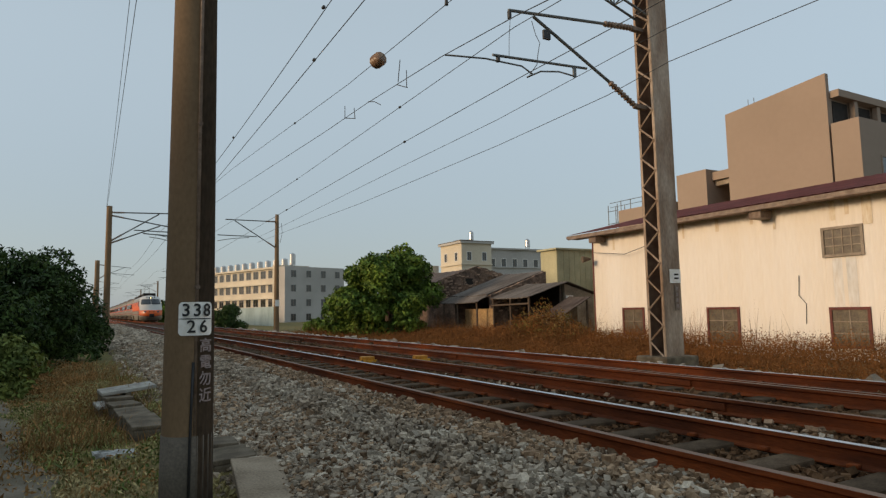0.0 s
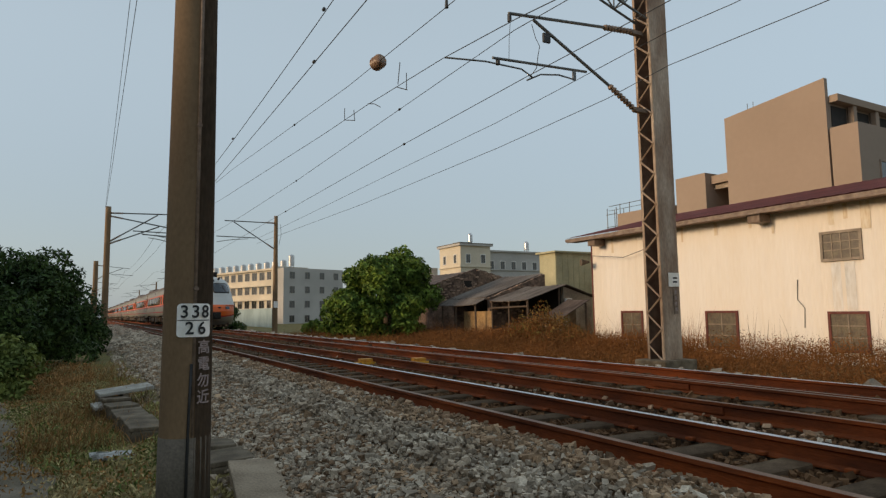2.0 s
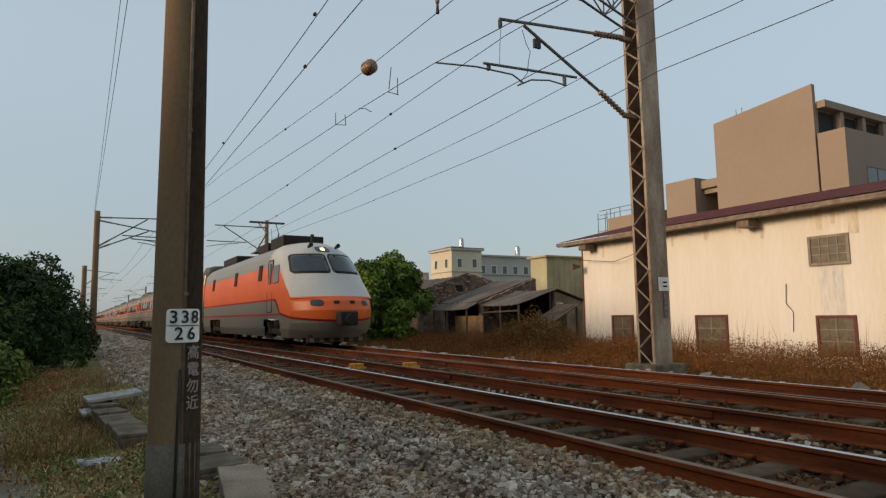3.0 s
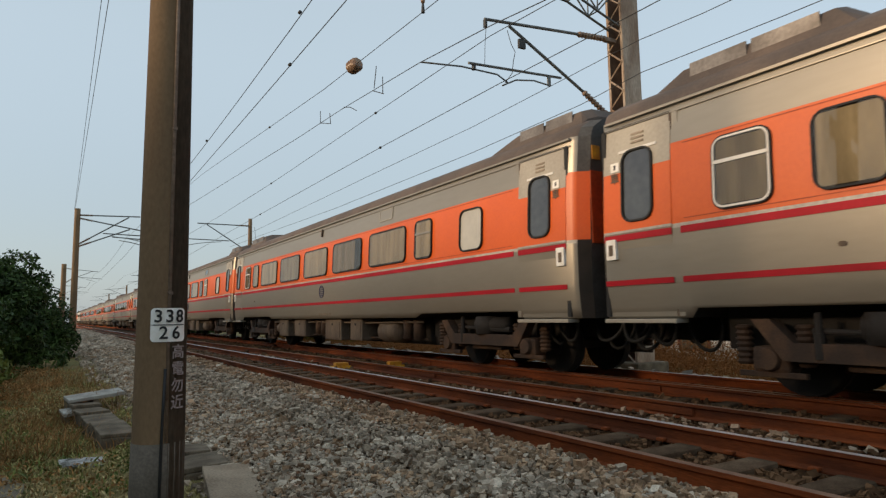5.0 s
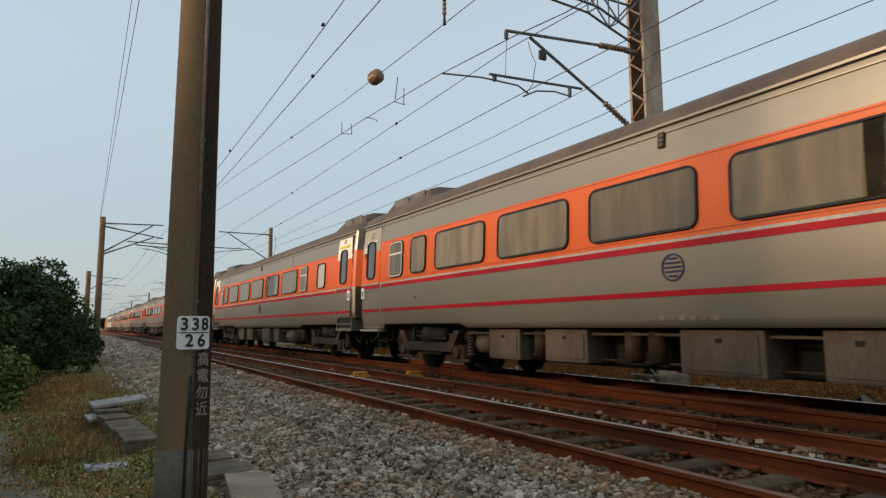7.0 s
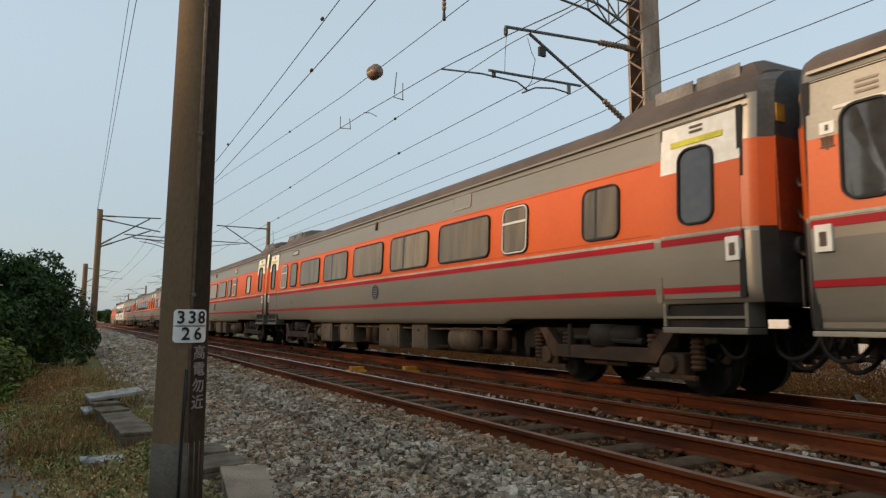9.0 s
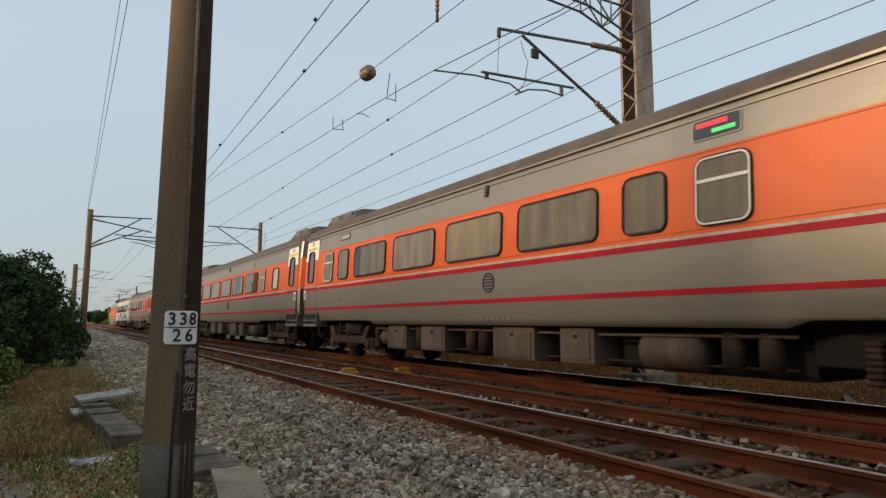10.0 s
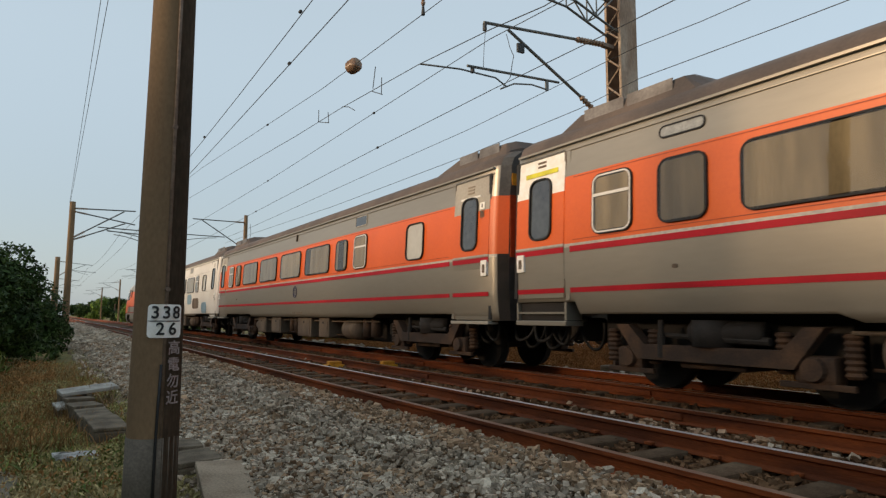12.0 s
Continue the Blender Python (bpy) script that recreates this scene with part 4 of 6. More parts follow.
        st = part("step", boxm((-1.44, y0 - 0.02, 0.8), (-1.1, y1 + 0.02, 0.87), 0.01) if sgn < 0 else boxm((1.1, y0 - 0.02, 0.8), (1.44, y1 + 0.02, 0.87), 0.01), M["silver"], e, "folding metal door step")
        part("tread", boxm((-1.41, y0, 0.97), (-1.2, y1, 1.0)) if sgn < 0 else boxm((1.2, y0, 0.97), (1.41, y1, 1.0)), M["silver"], st)
        for y in (y0, y1):
            part("cheek", boxm((-1.42, y - 0.02, 0.88), (-1.12, y + 0.02, 1.14)) if sgn < 0 else boxm((1.12, y - 0.02, 0.88), (1.42, y + 0.02, 1.14)), M["silver"], st)
    else:
        part("sill_lip", boxm((-1.47, y0 - 0.02, 0.8), (-1.25, y1 + 0.02, 0.85), 0.008) if sgn < 0 else boxm((1.25, y0 - 0.02, 0.8), (1.47, y1 + 0.02, 0.85), 0.008), M["door_cream"], e, "pale metal sill below the door")


M["yellow_label"] = mat("yellow_label", (0.75, 0.68, 0.03), 0.5, scale=4, fine=30, bump=0.0)
M["door_cream"] = mat("cream_door_paint", (0.42, 0.38, 0.31), 0.42, 0.1, second=(0.36, 0.32, 0.26), scale=1.2, fine=25, bump=0.02, mix=0.2)
M["end_grey"] = mat("dark_end_grey", (0.1, 0.093, 0.085), 0.6, second=(0.06, 0.055, 0.05), scale=2, fine=25, bump=0.1)
M["pod"] = mat("weathered_roof_panel", (0.22, 0.2, 0.185), 0.45, 0.4, second=(0.12, 0.105, 0.095), scale=2.2, fine=25, bump=0.1)
M["curtain"] = mat("beige_curtain", (0.31, 0.26, 0.18), 0.9, second=(0.2, 0.167, 0.115), scale=1.5, fine=30, bump=0.05, mix=0.3, streak=(1, 3, 0.5), rand=0.3, spec=0.1)
M["saloon_dark"] = mat("painted_saloon_shade", (0.05, 0.042, 0.034), 0.8, second=(0.03, 0.026, 0.022), scale=3, fine=20, bump=0.0, spec=0.1)
M["door_glass"] = mat("door_glass", (0.06, 0.062, 0.06), 0.06, second=(0.04, 0.04, 0.04), scale=2, fine=10, bump=0.0, spec=0.9)


def clear_pane():
    m = bpy.data.materials.new("clear_pane")
    m.use_nodes = True
    nt, n = m.node_tree, m.node_tree.nodes
    n.remove(n["Principled BSDF"])
    mixer, tr, gl, fr = n.new("ShaderNodeMixShader"), n.new("ShaderNodeBsdfTransparent"), n.new("ShaderNodeBsdfGlossy"), n.new("ShaderNodeFresnel")
    fr.inputs["IOR"].default_value = 1.6
    gl.inputs["Roughness"].default_value = 0.02
    tr.inputs["Color"].default_value = (0.82, 0.83, 0.8, 1)
    nt.links.new(fr.outputs[0], mixer.inputs[0])
    nt.links.new(tr.outputs[0], mixer.inputs[1])
    nt.links.new(gl.outputs[0], mixer.inputs[2])
    nt.links.new(mixer.outputs[0], n["Material Output"].inputs[0])
    return m


M["clear_pane"] = clear_pane()
WIDE = [(5.24, 6.97), (7.45, 9.19), (9.66, 11.42), (11.9, 13.67), (14.12, 15.87)]
curtains = random.Random(11)


def hoses(e, y, s):
    """Brake hoses and cables that hang below a coach end; s points out of the coach."""
    for x, drop in ((-0.85, 0.3), (-0.62, 0.42), (-0.35, 0.3), (0.45, 0.36)):
        pts = [(x + 0.05 * math.cos(2 * a), y - s * (0.12 + 0.26 * math.cos(a)), 0.84 - drop * math.sin(a)) for a in np.linspace(0, math.pi, 13)]
        line("hose", pts, 0.026, M["rubber"], e)
    for x, yy, r in ((-1.05, 0.72, 0.2), (-0.85, 1.18, 0.24)):
        pts = [(x + 0.06 * math.sin(a), y - s * (yy + r * math.cos(a)), 0.84 - 1.6 * r * math.sin(a)) for a in np.linspace(0, math.pi, 13)]
        line("hose", pts, 0.024, M["rubber"], e)
    part("coupler", rod(boxm((-0.16, y - 0.18, 0.7), (0.16, y + 0.18, 0.95), 0.03), (0, y - s * 0.6, 0.82), (0, y + s * 0.15, 0.82), 0.09, seg=10), M["under"], e, "grimy black coupler")


def coach(label, bands=BAND, style="plain", split=False, closet=(2.49, "white_glass")):
    e = empty("passenger_coach", None, label, "train coach", "coaches of the train")
    step = style == "step"
    coach_body(e, bands, step)
    for sgn in (-1, 1):
        for y0, y1 in WIDE[1:] if split else WIDE:
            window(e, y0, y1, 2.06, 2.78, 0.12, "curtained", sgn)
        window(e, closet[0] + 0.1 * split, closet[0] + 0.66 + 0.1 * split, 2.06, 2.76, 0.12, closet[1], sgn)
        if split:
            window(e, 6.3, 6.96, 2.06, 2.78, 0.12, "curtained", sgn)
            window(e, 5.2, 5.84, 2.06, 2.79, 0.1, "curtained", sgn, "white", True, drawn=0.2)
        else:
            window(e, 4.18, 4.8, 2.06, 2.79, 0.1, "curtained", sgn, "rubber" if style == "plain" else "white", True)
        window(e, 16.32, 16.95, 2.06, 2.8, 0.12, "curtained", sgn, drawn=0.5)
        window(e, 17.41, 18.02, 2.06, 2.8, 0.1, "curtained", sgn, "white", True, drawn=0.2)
        door(e, 0.42, 1.5, sgn, style)
        door(e, 18.62, 19.68, sgn, style)
        if style != "white":
            for z, h in ((1.3, 0.034), (1.872, 0.04)):
                part("stripe", pane_mesh(1.62, 18.5, z - h, z + h, 0.004, half, 0.008, 0.006, sgn), M["red"], e, "thin crimson stripe")
        part("gutter", boxm((sgn * 1.37 - 0.02, 0.34, 3.39), (sgn * 1.37 + 0.02, 19.66, 3.42)), M["silver"], e, "pale rain gutter")
        part("gutter", boxm((sgn * 1.355 - 0.012, 0.34, 3.3), (sgn * 1.355 + 0.012, 19.66, 3.315)), M["silver"], e, "pale rain gutter")
        for z in (2.0, 2.89):
            part("panel_seam", pane_mesh(1.65, 18.45, z - 0.005, z + 0.005, 0.003, half, 0.004, 0.006, sgn), M["orange_end"] if style != "white" else M["silver"], e)
        y0 = 5.3 if split else 5.92
        lv = part("side_sign", pane_mesh(y0, y0 + 0.6, 3.05, 3.27, 0.02, half, 0.01, 0.02, sgn), M["door_glass" if split else "silver"], e, "flat rectangular side sign")
        part("frame", ring_mesh(y0, y0 + 0.6, 3.05, 3.27, 0.02, 0.018, half, 0.016, 0.02, sgn), M["door_cream"], lv)
        lp = part("lamp_box", pane_mesh(10.11, 10.21, 3.12, 3.32, 0.01, half, 0.03, 0.04, sgn), M["under"], e, "small dark side lamp")
        for z in (3.16, 3.22, 3.28):
            part("lens", pane_mesh(10.13, 10.19, z - 0.02, z + 0.02, 0.015, half, 0.036, 0.01, sgn), M["boxes"], lp)
        if step:
            sg = part("destination_sign", pane_mesh(16.35, 16.95, 3.1, 3.22, 0.05, half, 0.01, 0.02, sgn), M["fence_grey"], e, "small pale destination sign")
            part("frame", ring_mesh(16.35, 16.95, 3.1, 3.22, 0.05, 0.02, half, 0.016, 0.02, sgn), M["rubber"], sg)
        for y in (0.52, 19.55):
            cb = part("door_valve_box", pane_mesh(y - 0.08, y + 0.08, 1.6, 1.86, 0.01, half, 0.04, 0.05, sgn), M["plate"], e, "small white door valve box")
            part("recess", pane_mesh(y - 0.035, y + 0.035, 1.65, 1.79, 0.01, half, 0.044, 0.01, sgn), M["boxes"], cb)
        part("filler_cap", pane_mesh(16.72, 16.8, 1.5, 1.55, 0.024, half, 0.008, 0.012, sgn), M["boxes"], e)
        lg = part("emblem", ring_mesh(9.88, 10.18, 1.46, 1.76, 0.149, 0.02, half, 0.014, 0.01, sgn), M["blue"], e, "round dark blue railway emblem as plain shapes")
        for k in range(5):
            w = (0.07, 0.12, 0.13, 0.12, 0.07)[k]
            part("emblem_bar", pane_mesh(10.03 - w, 10.03 + w, 1.494 + 0.053 * k, 1.516 + 0.053 * k, 0.012, half, 0.013, 0.01, sgn), M["blue"], lg)
        for k in range(6):
            part("unreadable_bar", pane_mesh(9.45 + 0.15 * k, 9.54 + 0.15 * k, 0.98, 1.04, 0.004, half, 0.012, 0.01, sgn), M["grille"], e)
    # roof humps over the ends
    for prof in (((0.32, 3.82), (0.45, 3.97), (1.95, 3.97), (2.75, 3.79)), ((16.6, 3.8), (16.85, 3.99), (18.65, 3.97), (19.1, 3.78))):
        bm = bmesh.new()
        rows = [[bm.verts.new((x, y, z)) for x, z in ((-1.12, 3.66), (-1.02, zt - 0.07), (-0.8, zt), (0, zt + 0.04), (0.8, zt), (1.02, zt - 0.07), (1.12, 3.66))] for y, zt in prof]
        for a, b in zip(rows, rows[1:]):
            for i in range(6):
                bm.faces.new((a[i], a[i + 1], b[i + 1], b[i]))
        bm.faces.new(rows[0]), bm.faces.new(rows[-1])
        bmesh.ops.recalc_face_normals(bm, faces=bm.faces)
        pod = part("roof_unit", bm, M["roof"], e, "grimy sloped air unit cover")
        ya, yb = prof[1][0] + 0.1, prof[2][0] - 0.1
        for k in range(2):
            y0, y1 = ya + (yb - ya) * k / 2 + 0.03, ya + (yb - ya) * (k + 1) / 2 - 0.03
            for sx in (-1, 1):
                part("side_panel", prism([(y0, 3.72), (y1, 3.72), (y1, 3.93), (y0, 3.93)], sx * 1.075, sx * 1.06), M["pod"], pod, "grey metal cover panel")
    for y, s in ((0.14, -1), (19.86, 1)):
        part("gangway", boxm((-0.5, min(y, y + s * 0.14), 0.95), (0.5, max(y, y + s * 0.14), 3.2), 0.04), M["gang"], e, "dark end gangway")
        for sx in (-1, 1):
            x0, x1 = sorted((sx * 1.2, sx * 0.54))
            # the shade between coaches is put into this duller orange
            part("end_panel", boxm((x0, min(y, y + s * 0.012), 1.9), (x1, max(y, y + s * 0.012), 2.93)), M["orange_end"], e, "orange end wall darkened by painted shade")
            part("grab_rail", rodm((sx * 0.9, y + s * 0.04, 1.1), (sx * 0.9, y + s * 0.04, 1.6), 0.012, seg=6), M["silver"], e)
        part("end_port", rodm((-0.85, y, 1.75), (-0.85, y + s * 0.05, 1.75), 0.11, seg=16), M["end_grey"], e, "round capped cable port")
        part("yellow_plate", boxm((-1.15, min(y + s * 0.002, y + s * 0.012), 3.1), (-1.0, max(y + s * 0.002, y + s * 0.012), 3.3)), M["yellow"], e, "small yellow plate on the end wall")
        hoses(e, y, s)
        for z in (2.5, 2.15, 1.75):
            pts = [(-0.85, y, z), (-0.9, y + s * 0.07, z - 0.1), (-0.9, y + s * 0.14, z - 0.12)]
            line("jumper_cable", pts, 0.016, M["boxes"], e)
    # underframe
    bogie(e, 2.75)
    bogie(e, 16.5)
    for y0, y1, z0 in ((13.3, 14.2, 0.36), (11.7, 12.65, 0.38), (9.0, 10.1, 0.34), (7.7, 8.4, 0.36)):
        bx = part("equipment_box", boxm((-1.3, y0, z0), (-0.6, y1, 0.87), 0.03), M["boxes"], e, "tan underfloor equipment box")
        part("box_lid", boxm((-1.315, y0 + 0.07, z0 + 0.06), (-1.302, y1 - 0.07, 0.8)), M["boxes"], bx)
        part("latch", boxm((-1.325, (y0 + y1) / 2 - 0.04, 0.72), (-1.316, (y0 + y1) / 2 + 0.04, 0.77)), M["under"], bx)
    for y0, y1, r, x in ((6.1, 6.95, 0.25, -1.0), (14.35, 14.75, 0.17, -1.05)):
        part("air_tank", rodm((x, y0, 0.6), (x, y1, 0.6), r, seg=18), M["boxes"], e, "round air tank", True)
    for y in (5.25, 5.7, 11.0, 10.6, 12.95):
        part("bottle", rodm((-1.1, y, 0.45), (-1.1, y, 0.86), 0.13, seg=14), M["bogie"], e, "small upright reservoir", True)
    line("pipe", [(-1.2, 4.9, 0.8), (-1.2, 7.6, 0.78), (-1.2, 10.6, 0.8), (-1.2, 15.0, 0.79)], 0.022, M["boxes"], e)
    line("pipe", [(-1.05, 5.0, 0.45), (-1.05, 9.0, 0.42), (-1.05, 14.9, 0.45)], 0.018, M["bogie"], e)
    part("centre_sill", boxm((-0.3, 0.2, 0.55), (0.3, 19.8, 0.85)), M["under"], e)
    # added near-black blocks fill the shade over the bogies and behind the boxes
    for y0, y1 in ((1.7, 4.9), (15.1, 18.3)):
        part("bogie_pan", boxm((-0.95, y0, 0.5), (0.95, y1, 0.985), 0.03), M["under"], e, "dark block filling the shade above the bogie")
    part("underfloor_tray", boxm((-0.8, 4.95, 0.32), (0.8, 15.05, 0.885), 0.04), M["under"], e, "dark block for the shade behind the underfloor boxes")
    return e


M["white_glass"] = mat("frosted_glass", (0.5, 0.48, 0.42), 0.2, second=(0.45, 0.43, 0.38), scale=2, fine=10, bump=0.0, mix=0.1)
M["gang"] = mat("dark_gangway", (0.05, 0.045, 0.04), 0.7, scale=3, fine=20, bump=0.1)
M["orange_end"] = mat("shade_dulled_orange", (0.5, 0.075, 0.012), 0.6, second=(0.32, 0.05, 0.012), scale=2, fine=20, bump=0.05)

for key, colour in (("led_red", (0.9, 0.05, 0.06, 1)), ("led_green", (0.08, 0.75, 0.2, 1))):
    M[key] = mat(key, colour[:3], 0.5, scale=3, fine=30, bump=0.0)
    node = M[key].node_tree.nodes["Principled BSDF"]
    node.inputs["Emission Color"].default_value, node.inputs["Emission Strength"].default_value = colour, 0.5
V, REAR = 25.43, 113.15
cars = []
kinds = {
    "p": coach("grey and orange passenger coach with curtained windows and red stripes"),
    "s": coach("grey and orange passenger coach with white door tops and yellow labels", style="step"),
    "n": coach("grey and orange passenger coach with two narrow windows near its door", split=True),
    "m": coach("grey and orange coach with yellow door labels and two narrow windows", style="step", split=True),
    "t": coach("grey and orange coach with yellow labels and curtained windows", style="step", closet=(2.2, "curtained")),
}
taken = set()
for k, kind in enumerate("ppnpsptmssn"):
    here = pose(CX, REAR + 20 * k, 0)
    c = copy_thing(kinds[kind], here) if kind in taken else kinds[kind]
    taken.add(kind)
    cars.append((c, REAR + 20 * k, 0))
WB = ["silver"] + ["white"] * 9 + ["roof"] * 4
last = coach("white patterned passenger coach at the end of the train", WB, "white")
for k in range(9):
    y, z = 2.2 + 1.75 * k, 1.02 + 0.22 * (k % 3)
    part("livery_patch", pane_mesh(y, y + 1.1 + 0.4 * (k % 2), z, z + 0.5, 0.22, half, 0.01 + 0.001 * k, 0.01, -1), M[("pale_blue", "boxes", "pale_blue", "fence_grey")[k % 4]], last, "plain painted livery patch")
cars.append((last, REAR + 220, 0))
# one coach shows a lit side sign
board_car = cars[7][0]
lit = part("lit_sign", pane_mesh(5.3, 5.9, 3.05, 3.27, 0.04, half, 0.022, 0.025, -1), M["dark_glass"], board_car, "lit side sign with red and green bars")
part("red_bar", pane_mesh(5.45, 5.86, 3.18, 3.24, 0.01, half, 0.026, 0.01, -1), M["led_red"], lit)
part("green_bar", pane_mesh(5.35, 5.65, 3.09, 3.14, 0.01, half, 0.026, 0.01, -1), M["led_green"], lit)


def power_car():
    e = empty("power_car", None, "grey and orange electric power car with a sloping nose", "locomotive", "power cars of the train")
    L = 17.8
    ZN = [0.3, 0.55, 0.8, 1.2, 1.5, 1.75, 2.2, 2.6, 3.2, 3.5, 3.7, 3.8]
    YN = [0.45, 0.2, 0.05, 0.0, 0.1, 0.4, 0.95, 1.35, 2.0, 2.5, 3.1, 3.9]
    WZ, WN = [0.3, 0.6, 2.0, 2.5, 3.0, 3.3, 3.5, 3.66, 3.75, 3.8], [1.36, 1.43, 1.43, 1.41, 1.36, 1.28, 1.13, 0.88, 0.55, 0.1]
    width = lambda z: float(np.interp(z, WZ, WN))

    def nose_y(x, z):
        u = min(1.0, abs(x) / width(z))
        return float(np.interp(z, ZN, YN)) + (1.25 if z < 1.6 else 1.0) * u ** 2.6

    keys = ["silver", "orange", "roof", "grey_nose", "red"]
    bm = bmesh.new()
    zs = [0.3 + 0.025 * i for i in range(137)] + [3.73, 3.77, 3.8]
    us = [i / 14 for i in range(-14, 15)]
    rows = []
    for z in zs:
        w = width(z)
        front_row = [(w * u, nose_y(w * u, z), z) for u in us]
        ye = front_row[0][1]
        back = [(ye + (L - 0.3 - ye) * (t ** 1.5), t) for t in [k / 60 for k in range(1, 61)]]
        pts = [(-w, y, z) for y, _ in back[::-1]] + front_row + [(w, y, z) for y, _ in back]
        rows.append([bm.verts.new(p) for p in pts])
    n = len(rows[0])
    for a, b in zip(rows, rows[1:]):
        for i in range(n - 1):
            mid = (a[i].co + b[i + 1].co) / 2
            if mid.z < 0.95 and abs(mid.x) > 1.2 and (2.5 < mid.y < 4.6 or 12.9 < mid.y < 15.4):
                continue
            f = bm.faces.new((a[i], a[i + 1], b[i + 1], b[i]))
            c = f.calc_center_median()
            f.smooth = True
            low = 1.62 if c.y > 3.1 else (1.1 + (c.y - 2.5) * 0.87 if c.y > 2.5 else 0.85 + 0.1 * c.y)
            high = 2.85 if c.y > 3.1 else min(2.85, 1.64 + max(0.0, (c.y - 1.3)) * 0.75)
            if low < c.z < high:
                f.material_index = 1
            elif c.z >= high and c.y < 4.2:
                f.material_index = 3
            else:
                f.material_index = 2 if c.z > 3.6 else 0
    bm.faces.new([r[0] for r in rows] + [r[-1] for r in rows[::-1]])
    bmesh.ops.recalc_face_normals(bm, faces=bm.faces)
    part("body", bm, [M[k] for k in keys], e)
    # red line that sweeps round the nose, up to the side stripe
    path = [(-1.435, 3.2, 1.62), (-1.435, 3.0, 1.55), (-1.435, 2.5, 1.12)]
    for i in range(-14, 15):
        x, z = 1.43 * i / 14, 1.0
        for _ in range(4):
            z = 0.85 + 0.1 * nose_y(x, z)
        path.append((x, nose_y(x, z), z))
    path += [(1.435, 2.5, 1.12), (1.435, 3.0, 1.55), (1.435, 3.2, 1.62)]
    bm = bmesh.new()
    mid_y = 2.2
    up, dn = [], []
    for x, y, z in path:
        o = Vector((x, y - mid_y if y < mid_y else 0, 0)).normalized() * 0.012
        up.append(bm.verts.new((x + o.x, y + o.y, z + 0.035)))
        dn.append(bm.verts.new((x + o.x, y + o.y, z - 0.035)))
    for i in range(len(path) - 1):
        bm.faces.new((dn[i], dn[i + 1], up[i + 1], up[i]))
    bmesh.ops.solidify(bm, geom=bm.faces[:], thickness=0.008)
    part("nose_stripe", bm, M["red"], e, "crimson line round the nose")

    def on_nose(x0, x1, z0, z1, r, off, skew=0.0):
        """A rounded patch that follows the nose."""
        bm = bmesh.new()
        ring, rough = [], rrect(x0, x1, z0, z1, r, 5)
        for k, (x, z) in enumerate(rough):
            x2, z2 = rough[(k + 1) % len(rough)]
            m = max(1, int(math.hypot(x2 - x, z2 - z) / 0.06))
            ring += [(x + (x2 - x) * q / m, z + (z2 - z) * q / m) for q in range(m)]
        cx, cz = (x0 + x1) / 2, (z0 + z1) / 2
        lv = []
        for q in (1.0, 0.88, 0.75, 0.62, 0.5, 0.38, 0.25, 0.12):
            row = []
            for x, z in ring:
                xx, zz = cx + (x - cx) * q, cz + (z - cz) * q
                xx *= 1 - skew * (zz - cz)
                row.append(bm.verts.new((xx, nose_y(xx, zz) - off, zz)))
            lv.append(row)
        back = [bm.verts.new((v.co.x, v.co.y + off + 0.03, v.co.z)) for v in lv[0]]
        for a, b in zip([back] + lv, lv):
            for i in range(len(a)):
                j = (i + 1) % len(a)
                bm.faces.new((a[i], a[j], b[j], b[i]))
        bm.faces.new(lv[-1])
        bmesh.ops.recalc_face_normals(bm, faces=bm.faces)
        return bm

    xf = lambda z: 1.43 if z < 2.4 else 1.43 - 0.09 * (z - 2.4)
    for sgn in (-1, 1):
        for z in (1.1, 1.62):
            part("stripe", pane_mesh(3.2 if z > 1.5 else 2.7, L - 0.3, z - 0.03, z + 0.03, 0.004, xf, 0.012, 0.008, sgn), M["red"], e)
        d = part("cab_door", pane_mesh(3.6, 4.2, 1.2, 3.05, 0.05, xf, 0.012, 0.02, sgn), M["silver"], e)
        part("seal", ring_mesh(3.6, 4.2, 1.2, 3.05, 0.05, 0.035, xf, 0.02, 0.03, sgn), M["rubber"], d)
        part("window", pane_mesh(3.74, 4.06, 2.2, 2.95, 0.08, xf, 0.022, 0.02, sgn), M["dark_glass"], d)
        part("cab_window", pane_mesh(2.75, 3.4, 2.2, 2.85, 0.1, xf, 0.014, 0.02, sgn), M["dark_glass"], e)
        for y0 in (5.1, 9.4, 14.6):
            part("side_window", pane_mesh(y0, y0 + 0.5, 2.4, 3.0, 0.06, xf, 0.014, 0.02, sgn), M["under"], e)
        part("headlight", on_nose(min(sgn * 0.66, sgn * 1.0), max(sgn * 0.66, sgn * 1.0), 1.34, 1.54, 0.09, 0.02), M["screen"], e, "dark oval headlight", True)
        part("tail_lamp", on_nose(min(sgn * 0.18, sgn * 0.36), max(sgn * 0.18, sgn * 0.36), 1.4, 1.5, 0.03, 0.02), M["rubber"], e, "small dark lamp")
        part("rim", on_nose(min(sgn * 0.03, sgn * 1.2), max(sgn * 0.03, sgn * 1.2), 2.46, 3.2, 0.14, 0.012, 0.13), M["rubber"], e, "black windscreen rubber", True)
        part("windscreen", on_nose(min(sgn * 0.09, sgn * 1.14), max(sgn * 0.09, sgn * 1.14), 2.52, 3.14, 0.11, 0.025, 0.13), M["screen"], e, "dark split windscreen", True)
        part("horn", rodm((sgn * 0.5, 2.3, 3.45), (sgn * 0.5, 2.0, 3.5), 0.05, 0.08), M["under"], e)
    hl = part("top_lamp", on_nose(-0.26, 0.26, 3.28, 3.5, 0.1, 0.03), M["screen"], e, "oval lamp over the windscreen", True)
